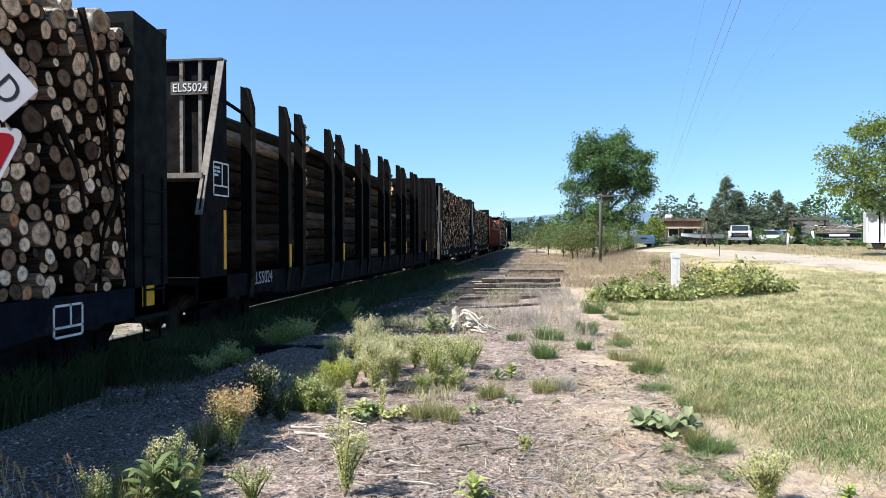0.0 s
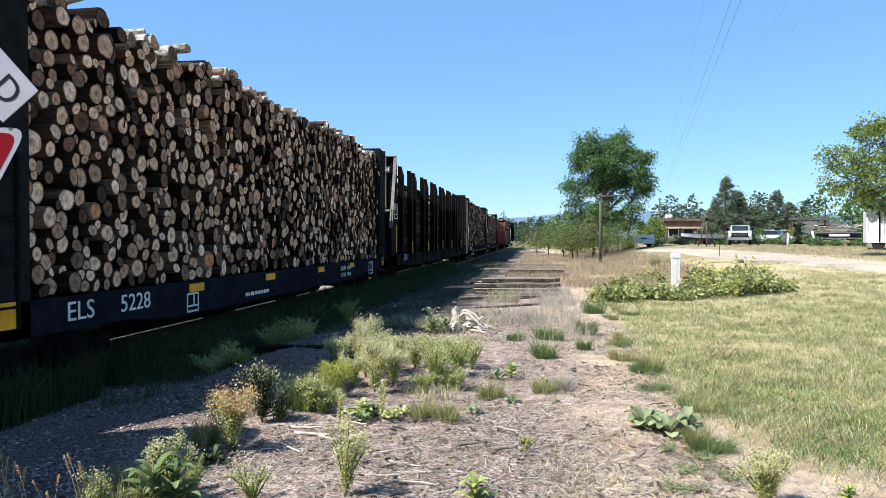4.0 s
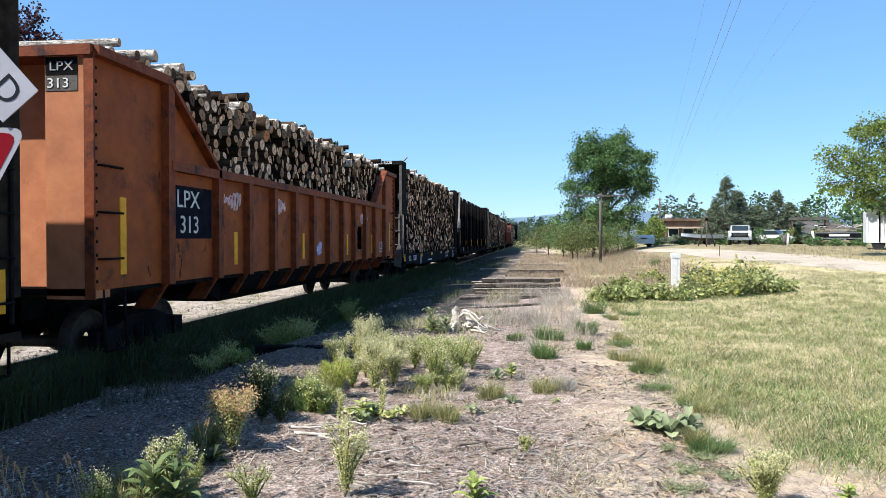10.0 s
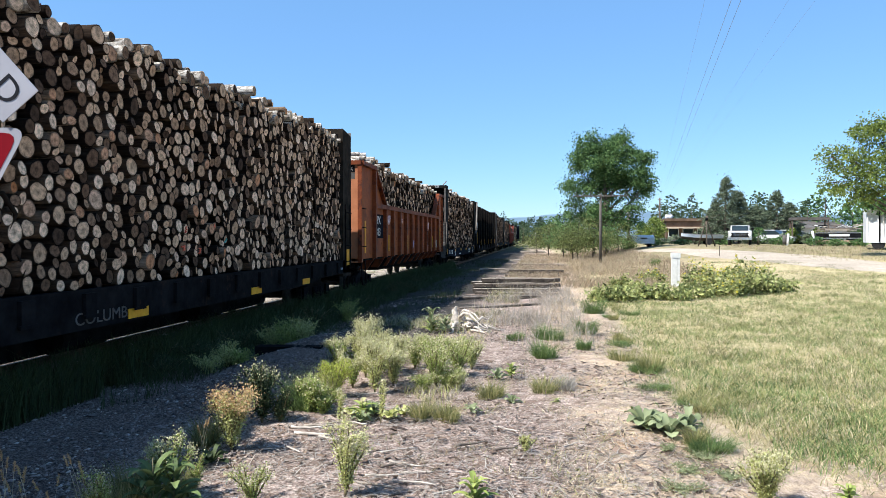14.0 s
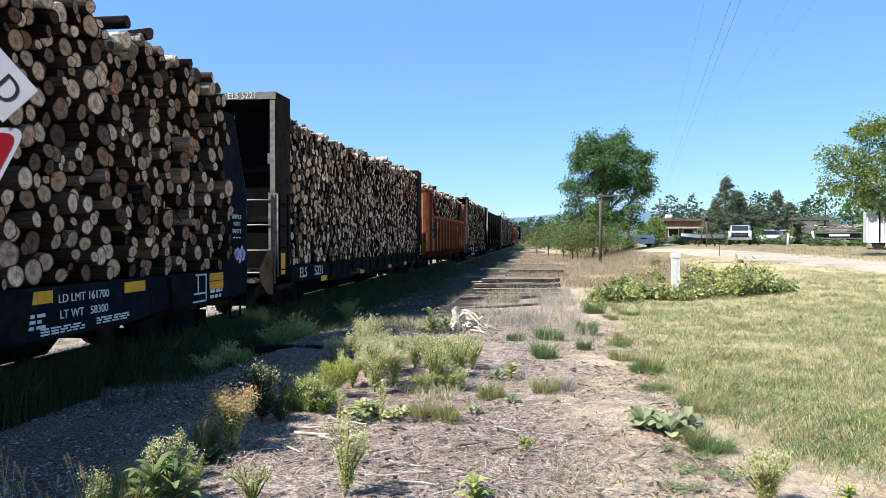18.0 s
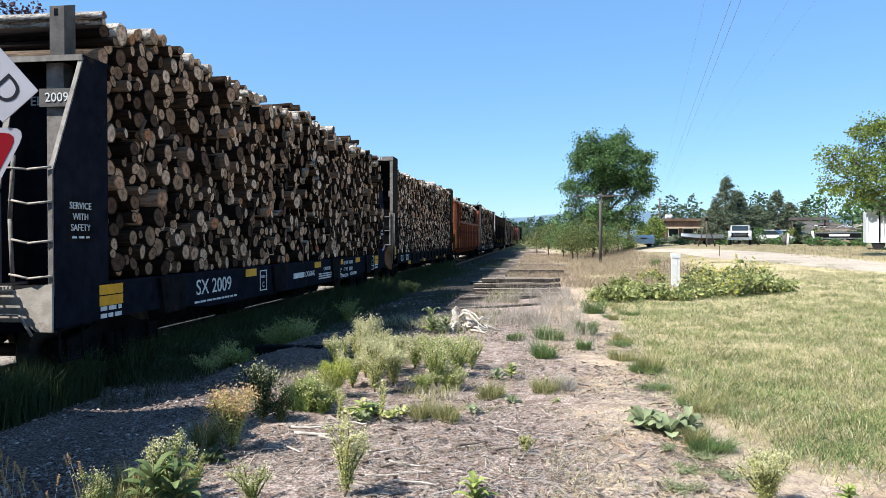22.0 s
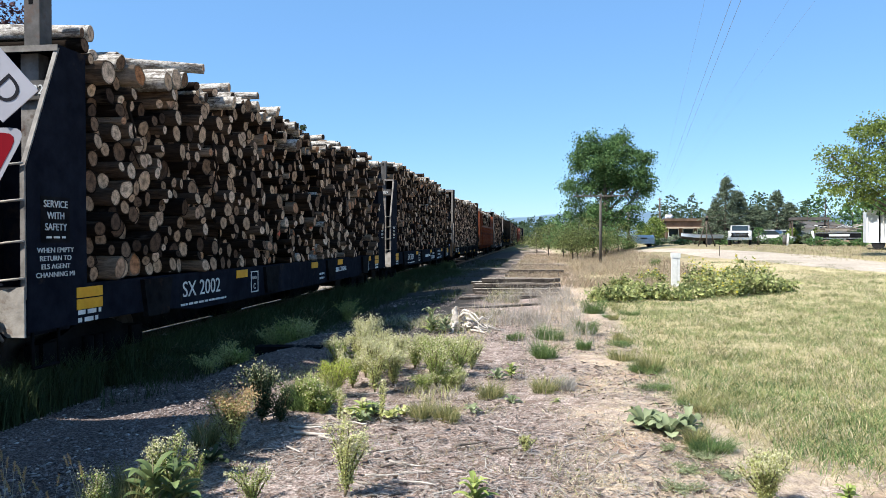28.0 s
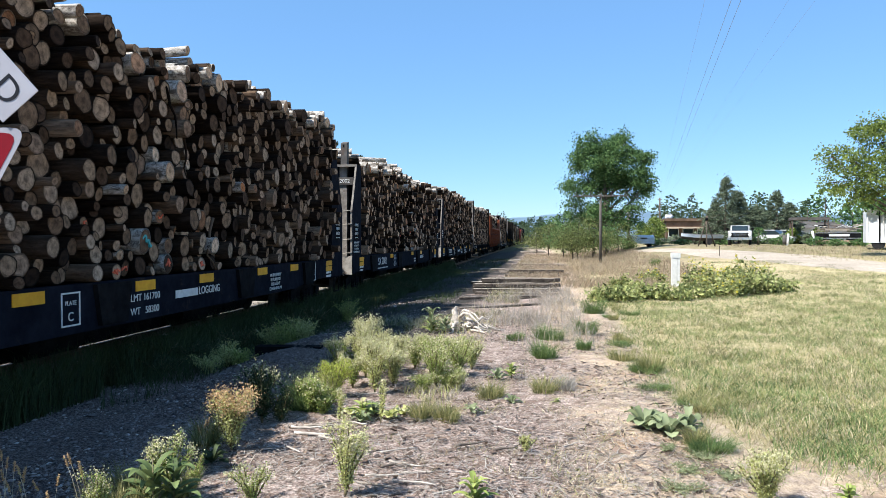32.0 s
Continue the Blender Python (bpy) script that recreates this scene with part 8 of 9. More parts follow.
WIRE = paint("wire", (0.20, 0.21, 0.23), (0.30, 0.31, 0.33), 3, 0.6)
wire((16.2, 102, 7.3), (1.75, -3, 8.05), 0.0, 0.0055)
wire((16.35, 102, 7.2), (1.95, -3, 8.0), 0.12, 0.005)
wire((15.8, 102, 7.2), (1.0, -3, 8.0), 0.0, 0.0025)
wire((16.7, 102, 7.2), (3.4, -3, 8.0), 0.0, 0.0022)
wire((16.9, 102, 7.2), (4.2, -3, 8.0), 0.0, 0.0022)


# ---- the crossing sign ----
def crossing_sign():
    fwd = Vector((-0.1339, 0.9909, 0.0)).normalized()
    right = Vector((fwd.y, -fwd.x, 0))
    foot = EYE + fwd * 3.5 - right * 2.435
    foot.z = hz(foot.x, foot.y)
    ob = thing("crossing_sign", "white railroad crossbuck above a red and white yield sign", "road sign")
    ob.matrix_basis = Matrix((( right.x, -fwd.x * -1, 0, foot.x), (right.y, -fwd.y * -1, 0, foot.y), (0, 0, 1, foot.z), (0, 0, 0, 1)))
    bm = bmesh.new()
    box(bm, -0.05, 0.05, 0.03, 0.11, -0.3, 3.3)
    part("post", bm, GREY, ob, "galvanised steel post", 0.01)
    zc = 2.838
    for k, (ang, words) in enumerate((( -48.5, ("RAIL", "ROAD")), (48.5, ("CROSS", "ING")))):
        y = -0.008 - 0.007 * (1 - k)
        bm = bmesh.new()
        box(bm, -0.61, 0.61, y, y + 0.006, -0.1145, 0.1145)
        turn = Matrix.Translation((0, 0, zc)) @ Matrix.Rotation(radians(-ang), 4, "Y")
        b = part("blade", bm, SIGN_WHITE, ob, "white reflective blade", at=turn)
        for s, wd_ in zip((-0.325, 0.325), words):
            lettering(wd_, 0.175, SIGN_BLACK, b, Matrix.Translation((s, y - 0.0012, 0)) @ REAR, thick=0.0006, wide=1.0)
    zy = 2.275
    tri = lambda r: [(r * math.sin(math.radians(60 + 120 * q)) * 0.93, r * math.cos(math.radians(60 + 120 * q))) for q in range(3)]

    def plate(r, y, mat, name, label):
        bm = bmesh.new()
        pts = []
        c = tri(r)
        for q in range(3):
            a, b0, b1 = Vector(c[q]), Vector(c[(q + 1) % 3]), Vector(c[(q - 1) % 3])
            for f in (0.0, 0.25, 0.5, 0.75, 1.0):
                u, w = a.lerp(b1, 0.10), a.lerp(b0, 0.10)
                pts.append(((1 - f) ** 2) * u + 2 * f * (1 - f) * a + f * f * w)
        f0 = [bm.verts.new((p.x, y, p.y)) for p in pts]
        f1 = [bm.verts.new((p.x, y + 0.0012, p.y)) for p in pts]
        bm.faces.new(f0)
        bm.faces.new(f1[::-1])
        for j in range(len(pts)):
            bm.faces.new((f0[j], f0[(j + 1) % len(pts)], f1[(j + 1) % len(pts)], f1[j]))
        return part(name, bm, mat, ob, label, at=pose(0, 0, zy - 0.26))

    plate(0.535, 0.0, SIGN_WHITE, "yield_border", "white rounded triangle")
    plate(0.485, -0.0016, SIGN_RED, "yield_band", "red triangular band")
    plate(0.22, -0.0032, SIGN_WHITE, "yield_centre", "white triangle centre")


crossing_sign()

# ---- the yard: vehicles, boat, trailer, buildings ----
GLASS = Mat("window_glass")
GLASS.b.inputs["Base Color"].default_value = (0.02, 0.03, 0.035, 1)
GLASS.b.inputs["Roughness"].default_value = 0.08
GLASS = GLASS.m
CAR_WHITE = paint("white_car_paint", (0.62, 0.63, 0.64), (0.74, 0.75, 0.76), 2, 0.3, 0.0, 0.02)
CAR_GREY = paint("faded_truck_paint", (0.36, 0.365, 0.36), (0.52, 0.525, 0.51), 2, 0.4, 0.0, 0.04)
BOAT_BLUE = paint("pale_blue_hull", (0.48, 0.55, 0.64), (0.62, 0.68, 0.75), 2, 0.35, 0.0, 0.03)
BROWN = paint("brown_siding", (0.085, 0.055, 0.038), (0.15, 0.10, 0.07), 1.2, 0.8, 0.0, 0.2)
CREAM = paint("cream_fascia", (0.42, 0.34, 0.26), (0.55, 0.46, 0.36), 2, 0.7)
RUSTY_PINK = paint("rusty_pink_steel", (0.30, 0.17, 0.13), (0.46, 0.30, 0.25), 4, 0.7, 0.0, 0.2, (0.14, 0.07, 0.05), 0.57)
TYRE = paint("tyre_rubber", (0.012, 0.012, 0.013), (0.03, 0.03, 0.03), 8, 0.85)
CHROME = paint("dull_chrome", (0.5, 0.5, 0.5), (0.68, 0.68, 0.68), 9, 0.25, 0.9, 0.02)
LAMP = paint("headlamp_glass", (0.55, 0.55, 0.52), (0.7, 0.7, 0.66), 9, 0.15)


def wheel_on(ob, x, y, r, w=0.22):
    bm = bmesh.new()
    rod(bm, (x - w / 2, y, r), (x + w / 2, y, r), r, sides=16)
    t = part("tyre", bm, TYRE, ob, "", 0.02)
    bm = bmesh.new()
    s = 1 if x > 0 else -1
    rod(bm, (x + s * w * 0.4, y, r), (x + s * w * 0.56, y, r), r * 0.55, sides=12)
    part("rim", bm, CHROME, t)


def pickup(at, yaw, paint_mat, label, group=""):
    """Front towards -y: hood, grille, windscreen, cab, bed."""
    ob = thing("pickup_truck", label, "truck", group, at=pose(at[0], at[1], hz(*at), 0, 0, yaw))
    bm = bmesh.new()
    prism(bm, [(-2.6, 0.55), (-2.6, 1.08), (-2.45, 1.16), (-1.15, 1.24), (-1.15, 0.55)], -0.92, 0.92)
    part("hood", bm, paint_mat, ob, "", 0.05)
    bm = bmesh.new()
    prism(bm, [(-1.2, 0.55), (-1.2, 1.2), (-0.6, 1.70), (0.6, 1.72), (0.75, 1.2), (0.75, 0.55)], -0.76, 0.76)
    part("cab", bm, paint_mat, ob, "", 0.06)
    bm = bmesh.new()
    prism(bm, [(-1.20, 1.24), (-0.70, 1.64), (-0.67, 1.64), (-1.17, 1.22)], -0.66, 0.66)
    part("windscreen", bm, GLASS, ob, "dark windscreen glass", at=pose(0, -0.03, 0.03))
    bm = bmesh.new()
    box(bm, -0.92, 0.92, 0.8, 2.7, 0.6, 1.2)
    part("bed", bm, paint_mat, ob, "", 0.04)
    bm = bmesh.new()
    box(bm, -0.72, 0.72, -2.63, -2.59, 0.67, 1.06)
    gr = part("grille", bm, BLACK, ob, "dark grille")
    for z in (0.79, 0.88, 0.97):
        bm = bmesh.new()
        box(bm, -0.55, 0.55, -2.65, -2.625, z - 0.012, z + 0.012)
        part("grille_bar", bm, CHROME, gr)
    for x in (-0.76, 0.76):
        bm = bmesh.new()
        rod(bm, (x, -2.64, 0.9), (x, -2.56, 0.9), 0.12, sides=12)
        part("headlight", bm, LAMP, ob, "round headlight")
        bm = bmesh.new()
        box(bm, x * 1.32 - 0.09, x * 1.32 + 0.09, -1.0, -0.9, 1.25, 1.5)
        part("wing_mirror", bm, BLACK, ob, "", 0.02)
    bm = bmesh.new()
    box(bm, -0.96, 0.96, -2.75, -2.62, 0.46, 0.66)
    part("bumper", bm, CHROME, ob, "pale chrome bumper", 0.03)
    for x in (-0.82, 0.82):
        for y in (-1.75, 1.75):
            wheel_on(ob, x, y, 0.38)
    return ob


def sedan(at, yaw, paint_mat, label, group="parked cars in the yard"):
    ob = thing("car", label, "car", group, at=pose(at[0], at[1], hz(*at), 0, 0, yaw))
    bm = bmesh.new()
    prism(bm, [(-2.2, 0.35), (-2.25, 0.72), (-1.1, 0.92), (1.4, 0.95), (2.15, 0.85), (2.2, 0.35)], -0.86, 0.86)
    part("body", bm, paint_mat, ob, "", 0.06)
    bm = bmesh.new()
    prism(bm, [(-1.1, 0.9), (-0.45, 1.36), (0.85, 1.38), (1.55, 0.93)], -0.74, 0.74)
    part("cabin", bm, GLASS, ob, "dark glazed cabin", 0.04)
    bm = bmesh.new()
    box(bm, -0.70, 0.70, -0.42, 0.84, 1.35, 1.42)
    part("roof", bm, paint_mat, ob, "", 0.03)
    for x in (-0.6, 0.6):
        bm = bmesh.new()
        box(bm, x - 0.16, x + 0.16, -2.28, -2.2, 0.58, 0.70)
        part("headlight", bm, LAMP, ob)
    for x in (-0.78, 0.78):
        for y in (-1.4, 1.35):
            wheel_on(ob, x, y, 0.31, 0.2)
    return ob


pickup((17.35, 66.5), -15, CAR_GREY, "old pale pickup truck parked facing the drive")
sedan((24.6, 77.0), 60, CAR_WHITE, "white car parked beyond the drive")
sedan((23.0, 76.0), 50, CAR_WHITE, "white car parked beyond the drive")
sedan((21.6, 79.0), 75, CAR_WHITE, "white car parked beyond the drive")


def utility_trailer(at, yaw):
    ob = thing("utility_trailer", "small white enclosed trailer by the large tree", "trailer", at=pose(at[0], at[1], hz(*at), 0, 0, yaw))
    bm = bmesh.new()
    prism(bm, [(-1.1, 0.4), (-1.1, 0.95), (-0.8, 1.15), (1.1, 1.15), (1.1, 0.4)], -0.95, 0.95)
    part("body", bm, CAR_WHITE, ob, "", 0.05)
    bm = bmesh.new()
    box(bm, -0.3, 0.3, -1.115, -1.10, 0.78, 0.92)
    part("window", bm, GLASS, ob)
    for x in (-0.8, 0.8):
        wheel_on(ob, x, 0, 0.3)


utility_trailer((8.8, 66.5), 10)


def boat(at, yaw, ln, label):
    ob = thing("boat", label, "boat", "boats stored in the yard", at=pose(at[0], at[1], hz(*at), 0, 0, yaw))
    hp = Heap()
    s = np.linspace(0, 1, 13)
    half = 0.95 * np.sqrt(np.clip(1 - (s * 0.98) ** 3.2, 0, 1))
    keel = 0.45 + 0.30 * s ** 3
    rows = []
    for f, zf in ((0.0, 0.0), (0.55, 0.05), (0.85, 0.35), (1.0, 0.75), (0.92, 0.78), (0.0, 0.86)):
        rows.append(np.stack([s * ln - ln / 2, half * f, keel * 0.75 + zf * 0.72 * (1.1 - keel * 0.3)], 1))
    right = np.stack(rows, 1)
    left = right * [1, -1, 1]
    i = np.arange(13 * 6).reshape(13, 6)
    q = np.stack([i[:-1, :-1], i[1:, :-1], i[1:, 1:], i[:-1, 1:]], -1)
    for rows_, m in (((0, 2), 1), ((2, 3), 0), ((3, 5), 1)):
        p = q[:, rows_[0]:rows_[1]].reshape(-1, 4)
        hp.add(right, p, m, True)
        hp.add(left, p[:, ::-1], m, True)
    part("hull", hp.mesh("hull", [BOAT_BLUE, GREY]), None, ob, "pale blue-white hull")
    bm = bmesh.new()
    box(bm, -ln / 2, ln / 2 + 0.8, -0.05, 0.05, 0.36, 0.45)
    for x in (-ln * 0.3, ln * 0.2):
        box(bm, x - 0.05, x + 0.05, -0.8, 0.8, 0.36, 0.46)
    tr = part("cradle", bm, GREY, ob, "grey trailer frame")
    for y in (-0.85, 0.85):
        bm = bmesh.new()
        rod(bm, (-ln * 0.15, y - 0.09, 0.28), (-ln * 0.15, y + 0.09, 0.28), 0.28, sides=14)
        part("tyre", bm, TYRE, tr)


boat((14.4, 68.0), 176, 3.5, "pale blue boat on a trailer in the yard")


def pole_tripod(at, h):
    ob = thing("pole_tripod", "dark tripod of leaning wooden poles", "tripod", at=pose(at[0], at[1], hz(*at)))
    for a in (0.3, 2.4, 4.5):
        bm = bmesh.new()
        rod(bm, (0.7 * math.cos(a), 0.7 * math.sin(a), -0.03), (-0.08 * math.cos(a), -0.08 * math.sin(a), h), 0.05, sides=7, r1=0.035)
        part("leg", bm, POLE, ob)
    bm = bmesh.new()
    rod(bm, (0, 0, h - 0.35), (0, 0, h - 0.15), 0.11, sides=8)
    part("lashing", bm, BLACK, ob)


pole_tripod((12.35, 56.5), 2.3)


def lumber_trailer(at, yaw):
    """A junk-laden flatbed seen from its end: dark tailboard, white and rusty bars, loose boards and poles on top."""
    ob = thing("flatbed_trailer", "dark old flatbed piled with grey boards and scrap", "trailer", at=pose(at[0], at[1], hz(*at), 0, 0, yaw))
    bm = bmesh.new()
    box(bm, -1.5, 1.5, -1.0, 1.6, 0.55, 0.75)
    part("deck", bm, BLACK, ob, "", 0.02)
    bm = bmesh.new()
    box(bm, -1.52, 1.52, -1.07, -1.0, 0.50, 1.02)
    tb = part("tailboard", bm, BLACK, ob, "dark steel tailboard", 0.02)
    bm = bmesh.new()
    box(bm, -0.62, 0.75, -1.10, -1.07, 0.74, 0.90)
    part("white_panel", bm, WHITE, tb, "faded white panel", 0.02)
    for z in (0.60, 1.00):
        bm = bmesh.new()
        box(bm, -1.50, 1.50, -1.095, -1.072, z - 0.03, z + 0.03)
        part("chrome_strip", bm, CHROME, tb, "dull bright strip")
    bm = bmesh.new()
    box(bm, -1.50, 1.55, -1.20, -1.06, 0.24, 0.44)
    part("bumper", bm, RUSTY_PINK, ob, "faded rusty pink bumper", 0.03)
    g = random.Random(4)
    for k in range(14):
        bm = bmesh.new()
        w, c = g.uniform(0.8, 1.4), g.uniform(-0.15, 0.15)
        z = 1.04 + (k // 4) * 0.09
        y = -0.85 + (k % 4) * 0.5 + g.uniform(-0.08, 0.08)
        box(bm, c - w, c + w, y - 0.2, y + 0.2, z, z + 0.05)
        part("board", bm, (TIE, GREY, TIE_PALE, GREY)[g.randrange(4)], ob, "", 0.01)
    bm = bmesh.new()
    box(bm, -1.45, 1.45, -1.0, 1.2, 0.76, 1.035)
    part("scrap_stack", bm, GREY, ob, "stack of grey scrap boards", 0.03)
    for k in range(26):
        bm = bmesh.new()
        x, z = g.uniform(-1.4, 1.3), g.uniform(1.38, 1.62)
        y = g.uniform(-0.8, 0.6)
        rod(bm, (x, y, z), (x + g.uniform(-0.7, 0.7), y + g.uniform(-0.3, 0.3), z + g.uniform(-0.12, 0.2)), g.uniform(0.02, 0.05), sides=5)
        part("scrap_bar", bm, (GREY, TIE_PALE, BLACK, WHITE)[g.randrange(4)], ob)
    for x in (-1.0, 1.0):
        for y in (-0.5, 0.9):
            bm = bmesh.new()
            rod(bm, (x - 0.12, y, 0.34), (x + 0.12, y, 0.34), 0.34, sides=14)
            part("tyre", bm, TYRE, ob)


lumber_trailer((22.45, 59.0), -14)


def canopy(at):
    """A flat grey roof on four posts behind the parked cars."""
    ob = thing("carport", "flat grey carport roof on thin posts", "carport", at=pose(at[0], at[1], hz(*at), 0, 0, -14))
    bm = bmesh.new()
    box(bm, -1.7, 1.7, -1.5, 1.5, 2.35, 2.6)
    part("roof", bm, GREY, ob, "", 0.02)
    for x in (-1.55, 1.55):
        for y in (-1.35, 1.35):
            bm = bmesh.new()
            box(bm, x - 0.06, x + 0.06, y - 0.06, y + 0.06, -0.1, 2.35)
            part("post", bm, POLE, ob)


canopy((26.0, 75.0))
for x, y, h, lean in ((19.25, 60.0, 0.95, 2.0), (20.55, 58.0, 1.15, -9.0)):
    bm = bmesh.new()
    rod(bm, (0, 0, -0.1), (0, 0, h), 0.10, sides=10, r1=0.085)
    thing("white_post", "short white post standing in the yard grass", "post", "white posts in the yard", at=pose(x, y, hz(x, y), 0, lean, 0), data=finish(bm, "white_post", [CAR_WHITE]))


def white_shed(at, yaw):
    ob = thing("white_trailer_van", "white box van body with dark shadow gaps", "van", at=pose(at[0], at[1], hz(*at), 0, 0, yaw))
    bm = bmesh.new()
    box(bm, -1.9, 1.9, -1.2, 1.2, 0.45, 2.75)
    part("box_body", bm, CAR_WHITE, ob, "white panelled box body", 0.05)
    for x in (-1.85, -0.95, 0.0, 0.95, 1.85):
        bm = bmesh.new()
        box(bm, x - 0.04, x + 0.04, -1.24, -1.2, 0.45, 2.7)
        part("rib", bm, WHITE, ob)
    bm = bmesh.new()
    box(bm, -1.2, -1.12, -1.245, -1.2, 0.5, 2.55)
    part("door_gap", bm, BLACK, ob)
    for x in (-1.2, 1.2):
        bm = bmesh.new()
        rod(bm, (x, -1.15, 0.38), (x, -0.9, 0.38), 0.38, sides=14)
        part("tyre", bm, TYRE, ob)


white_shed((23.3, 51.2), -18)
rng = np.random.RandomState(81)
hp = Heap()
for cx_, cz_, r_, n_ in ((0.2, 2.5, 0.55, 260), (-0.5, 2.9, 0.5, 200), (0.9, 1.7, 0.55, 240), (1.6, 2.5, 0.6, 280), (1.3, 0.9, 0.5, 200), (0.3, 1.0, 0.3, 80), (-1.3, 2.95, 0.4, 140)):
    p = np.stack([cx_ + rng.normal(0, r_ * 0.55, n_), -1.29 - np.abs(rng.normal(0, 0.09, n_)), np.maximum(cz_ + rng.normal(0, r_ * 0.55, n_), 0.2)], 1)
    ln = rng.uniform(0.12, 0.28, n_)
    add_leaves(hp, p, unit(rng.normal(size=(n_, 3)) - [0, 0, 0.6]) * ln[:, None], ln * 0.4, 0, 0.2, rng)
thing("creeper", "green creeper hanging over the white van body", "climbing plant", kind="stuff", data=hp.mesh("creeper", [LEAF_TREE]), at=pose(22.75, 51.2, hz(22.75, 51.2), 0, 0, -18))


def low_building(at, w, d, h, yaw=0):
    ob = thing("building", "low brown building with a flat roof and cream fascia", "building", at=pose(at[0], at[1], hz(*at), 0, 0, yaw))
    for nm, b in (("front_wall", (-w / 2, w / 2, -d / 2, -d / 2 + 0.2)), ("rear_wall", (-w / 2, w / 2, d / 2 - 0.2, d / 2)), ("side_wall", (-w / 2, -w / 2 + 0.2, -d / 2 + 0.2, d / 2 - 0.2)), ("side_wall", (w / 2 - 0.2, w / 2, -d / 2 + 0.2, d / 2 - 0.2))):
        bm = bmesh.new()
        box(bm, *b, -0.2, h)
        part(nm, bm, BROWN, ob)
    bm = bmesh.new()
    box(bm, -w / 2 - 0.3, w / 2 + 0.3, -d / 2 - 0.3, d / 2 + 0.3, h, h + 0.35)
    part("roof", bm, BROWN, ob, "brown flat roof", 0.02)
    bm = bmesh.new()
    box(bm, -w / 2 - 0.1, w / 2 + 0.1, -d / 2 - 0.9, -d / 2, h - 1.0, h - 0.84)
    part("fascia", bm, CREAM, ob, "cream canopy fascia", 0.02)
    for k in range(4):
        x = -w / 2 + w * (k + 0.5) / 4
        bm = bmesh.new()
        box(bm, x - 0.7, x + 0.7, -d / 2 - 0.03, -d / 2, 0.8, 1.9)
        wn = part("window", bm, WHITE, ob, "white-framed window")
        bm = bmesh.new()
        box(bm, x - 0.62, x + 0.62, -d / 2 - 0.05, -d / 2 - 0.035, 0.88, 1.82)
        part("pane", bm, GLASS, wn)
    for x in (-w * 0.42, -w * 0.36):
        bm = bmesh.new()
        rod(bm, (x, 0, h + 0.35), (x, 0, h + 0.95), 0.28, sides=10)
        part("vent", bm, CAR_WHITE, ob, "white roof vent")


woods("yard_weeds", "rank green and dry growth among the parked things", [(18.9, 66.5, 1.5, 1.5), (20.6, 58.0, 0.7, 1.4), (21.8, 57.4, 0.5, 1.5), (23.4, 57.4, 0.5, 1.6), (10.2, 67.0, 0.5, 1.6), (16.0, 67.5, 0.5, 1.6), (12.4, 66.5, 0.45, 1.6), (24.6, 60.5, 1.0, 1.6), (7.4, 62.5, 0.8, 1.4), (20.4, 66.0, 0.6, 1.6), (21.6, 68.0, 0.7, 1.6)], LEAF_TREE, 420, 0.13, 8)
woods("yard_scrub", "dark scrub along the back of the yard", [(10.5 + 1.25 * q + g_.uniform(-0.5, 0.5), 73 + g_.uniform(-1.5, 2.5), g_.uniform(0.5, 1.1), g_.uniform(1.2, 2.0)) for q in range(16)], LEAF_PINE, 260, 0.18, 9)
low_building((20.6, 104.0), 7.6, 6.0, 2.9)


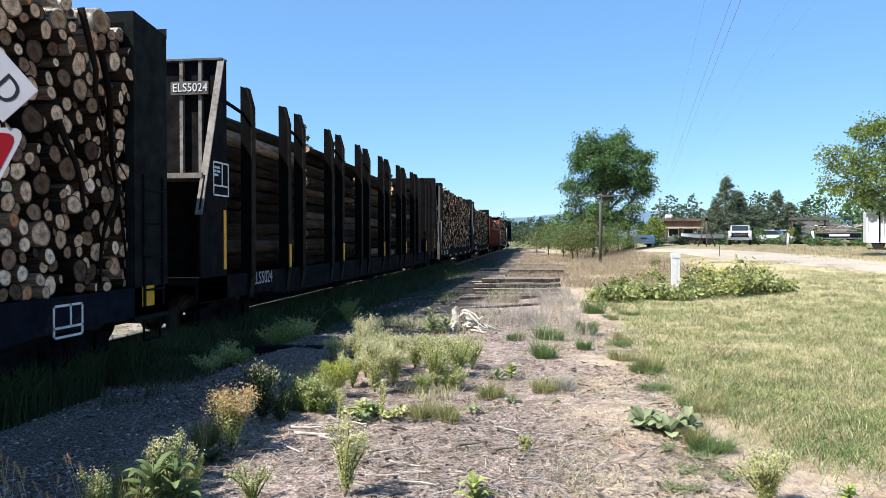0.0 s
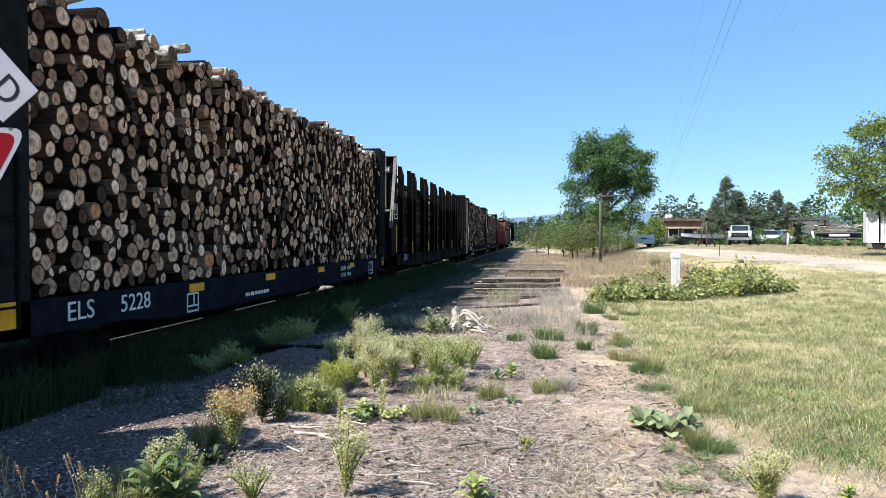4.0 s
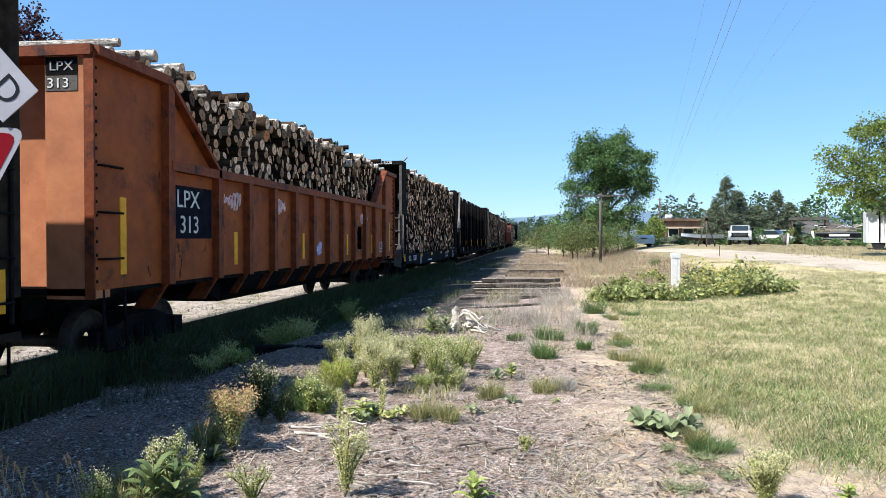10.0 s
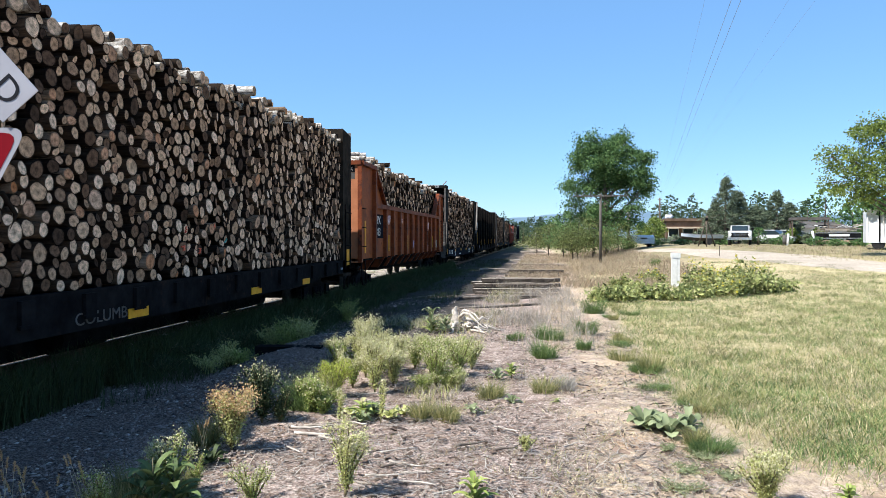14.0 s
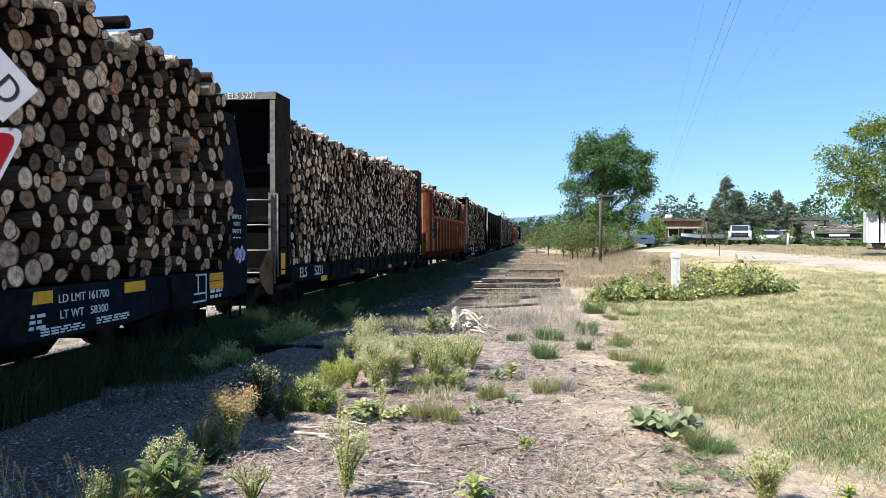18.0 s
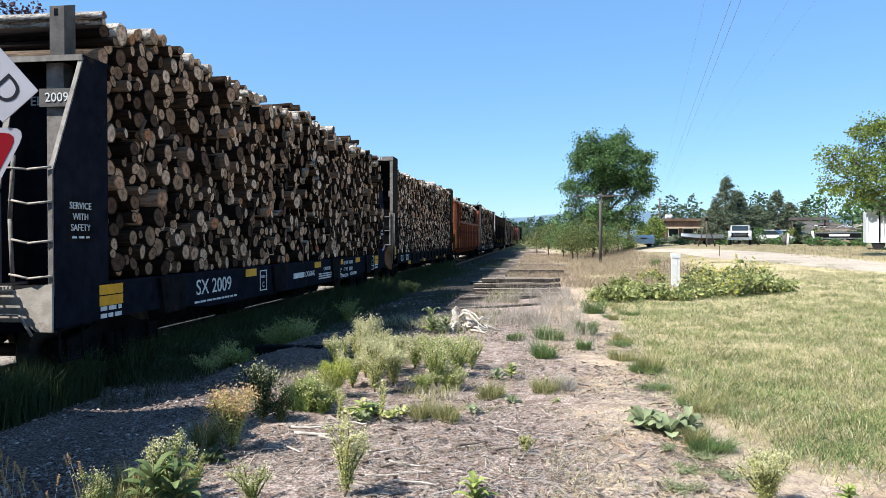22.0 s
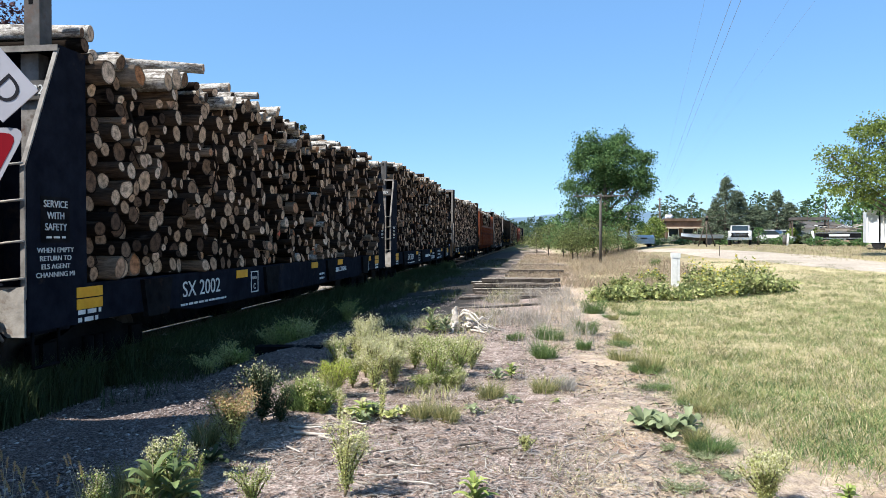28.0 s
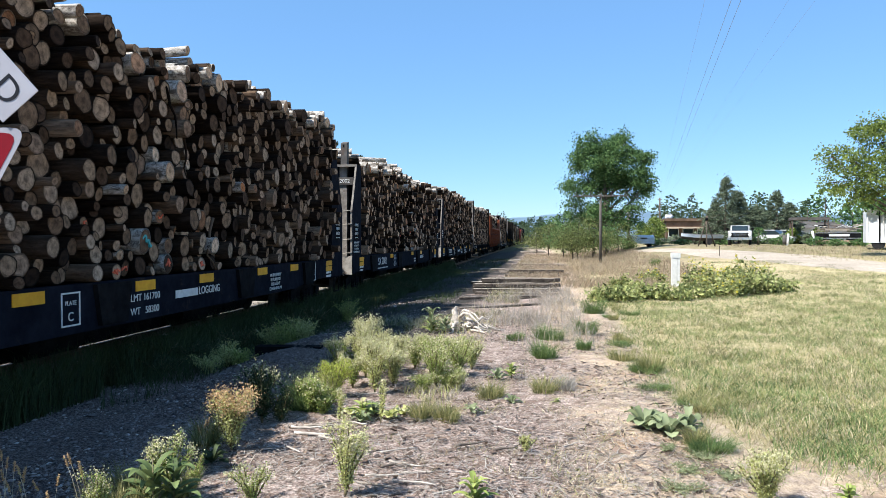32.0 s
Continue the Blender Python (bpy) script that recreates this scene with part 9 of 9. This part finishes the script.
def far_house(at):
    ob = thing("house", "grey house roof behind the yard trees", "house", at=pose(at[0], at[1], hz(*at)))
    bm = bmesh.new()
    box(bm, -4.5, 4.5, -3, 3, -0.2, 1.7)
    part("wall", bm, WHITE, ob)
    bm = bmesh.new()
    prism(bm, [(-3.4, 1.7), (3.4, 1.7), (0, 2.6)], -4.8, 4.8)
    part("roof", bm, GREY, ob, "grey shingled roof")
    for x in (-2.2, 2.2):
        bm = bmesh.new()
        box(bm, x - 0.5, x + 0.5, -3.03, -3.0, 0.6, 1.5)
        part("window", bm, GLASS, ob)


far_house((30.5, 92.0))


def barrel(at, label, mat, h=0.95, r=0.3):
    ob = thing("drum", label, "drum", "drums and bins in the yard", at=pose(at[0], at[1], hz(*at)))
    bm = bmesh.new()
    rod(bm, (0, 0, 0), (0, 0, h), r, sides=14)
    part("body", bm, mat, ob, "", 0.02)
    for z in (h * 0.33, h * 0.66):
        bm = bmesh.new()
        rod(bm, (0, 0, z - 0.02), (0, 0, z + 0.02), r + 0.02, sides=14)
        part("hoop", bm, mat, ob)


barrel((20.0, 63.0), "grey steel drum in the yard", GREY, 0.85, 0.2)


def switch_stand(at):
    ob = thing("track_marker", "white trackside marker post in the distance", "post", at=pose(at[0], at[1], hz(*at)))
    bm = bmesh.new()
    box(bm, -0.09, 0.09, -0.05, 0.05, -0.1, 3.0)
    part("post", bm, WHITE, ob)
    bm = bmesh.new()
    box(bm, -1.1, 0.2, -0.06, 0.0, 0.8, 1.4)
    part("board", bm, WHITE, ob)


switch_stand((-1.2, 160.0))



# ---- what moves: the train rolls away along the track ----
ROLL = [105.93540881, 53.19038783, -189.32895481, 186.51411276, -57.24179849]


def rolled(t):
    """Metres that the train has gone after t seconds."""
    return sum(c * (t / 32) ** (k + 1) for k, c in enumerate(ROLL)) - 0.25 * max(0.0, 1.0 - t) ** 2


def motions():
    for car, y in CARS:
        walk(car, [(t, pose(TRACK_X, y + rolled(t), 0)) for t in np.arange(0, 32.01, 1.0)])
    times, t = [0.0], 0.0
    while t < 32.0:
        t = min(t + 0.5 / 3.0 * 0.9, 32.0)
        times.append(t)
    for w, d in WHEELSETS:
        walk(w, [(t, pose(0, d, 0.42) @ Matrix.Rotation(-rolled(t) / 0.42, 4, "X")) for t in times])


motions()
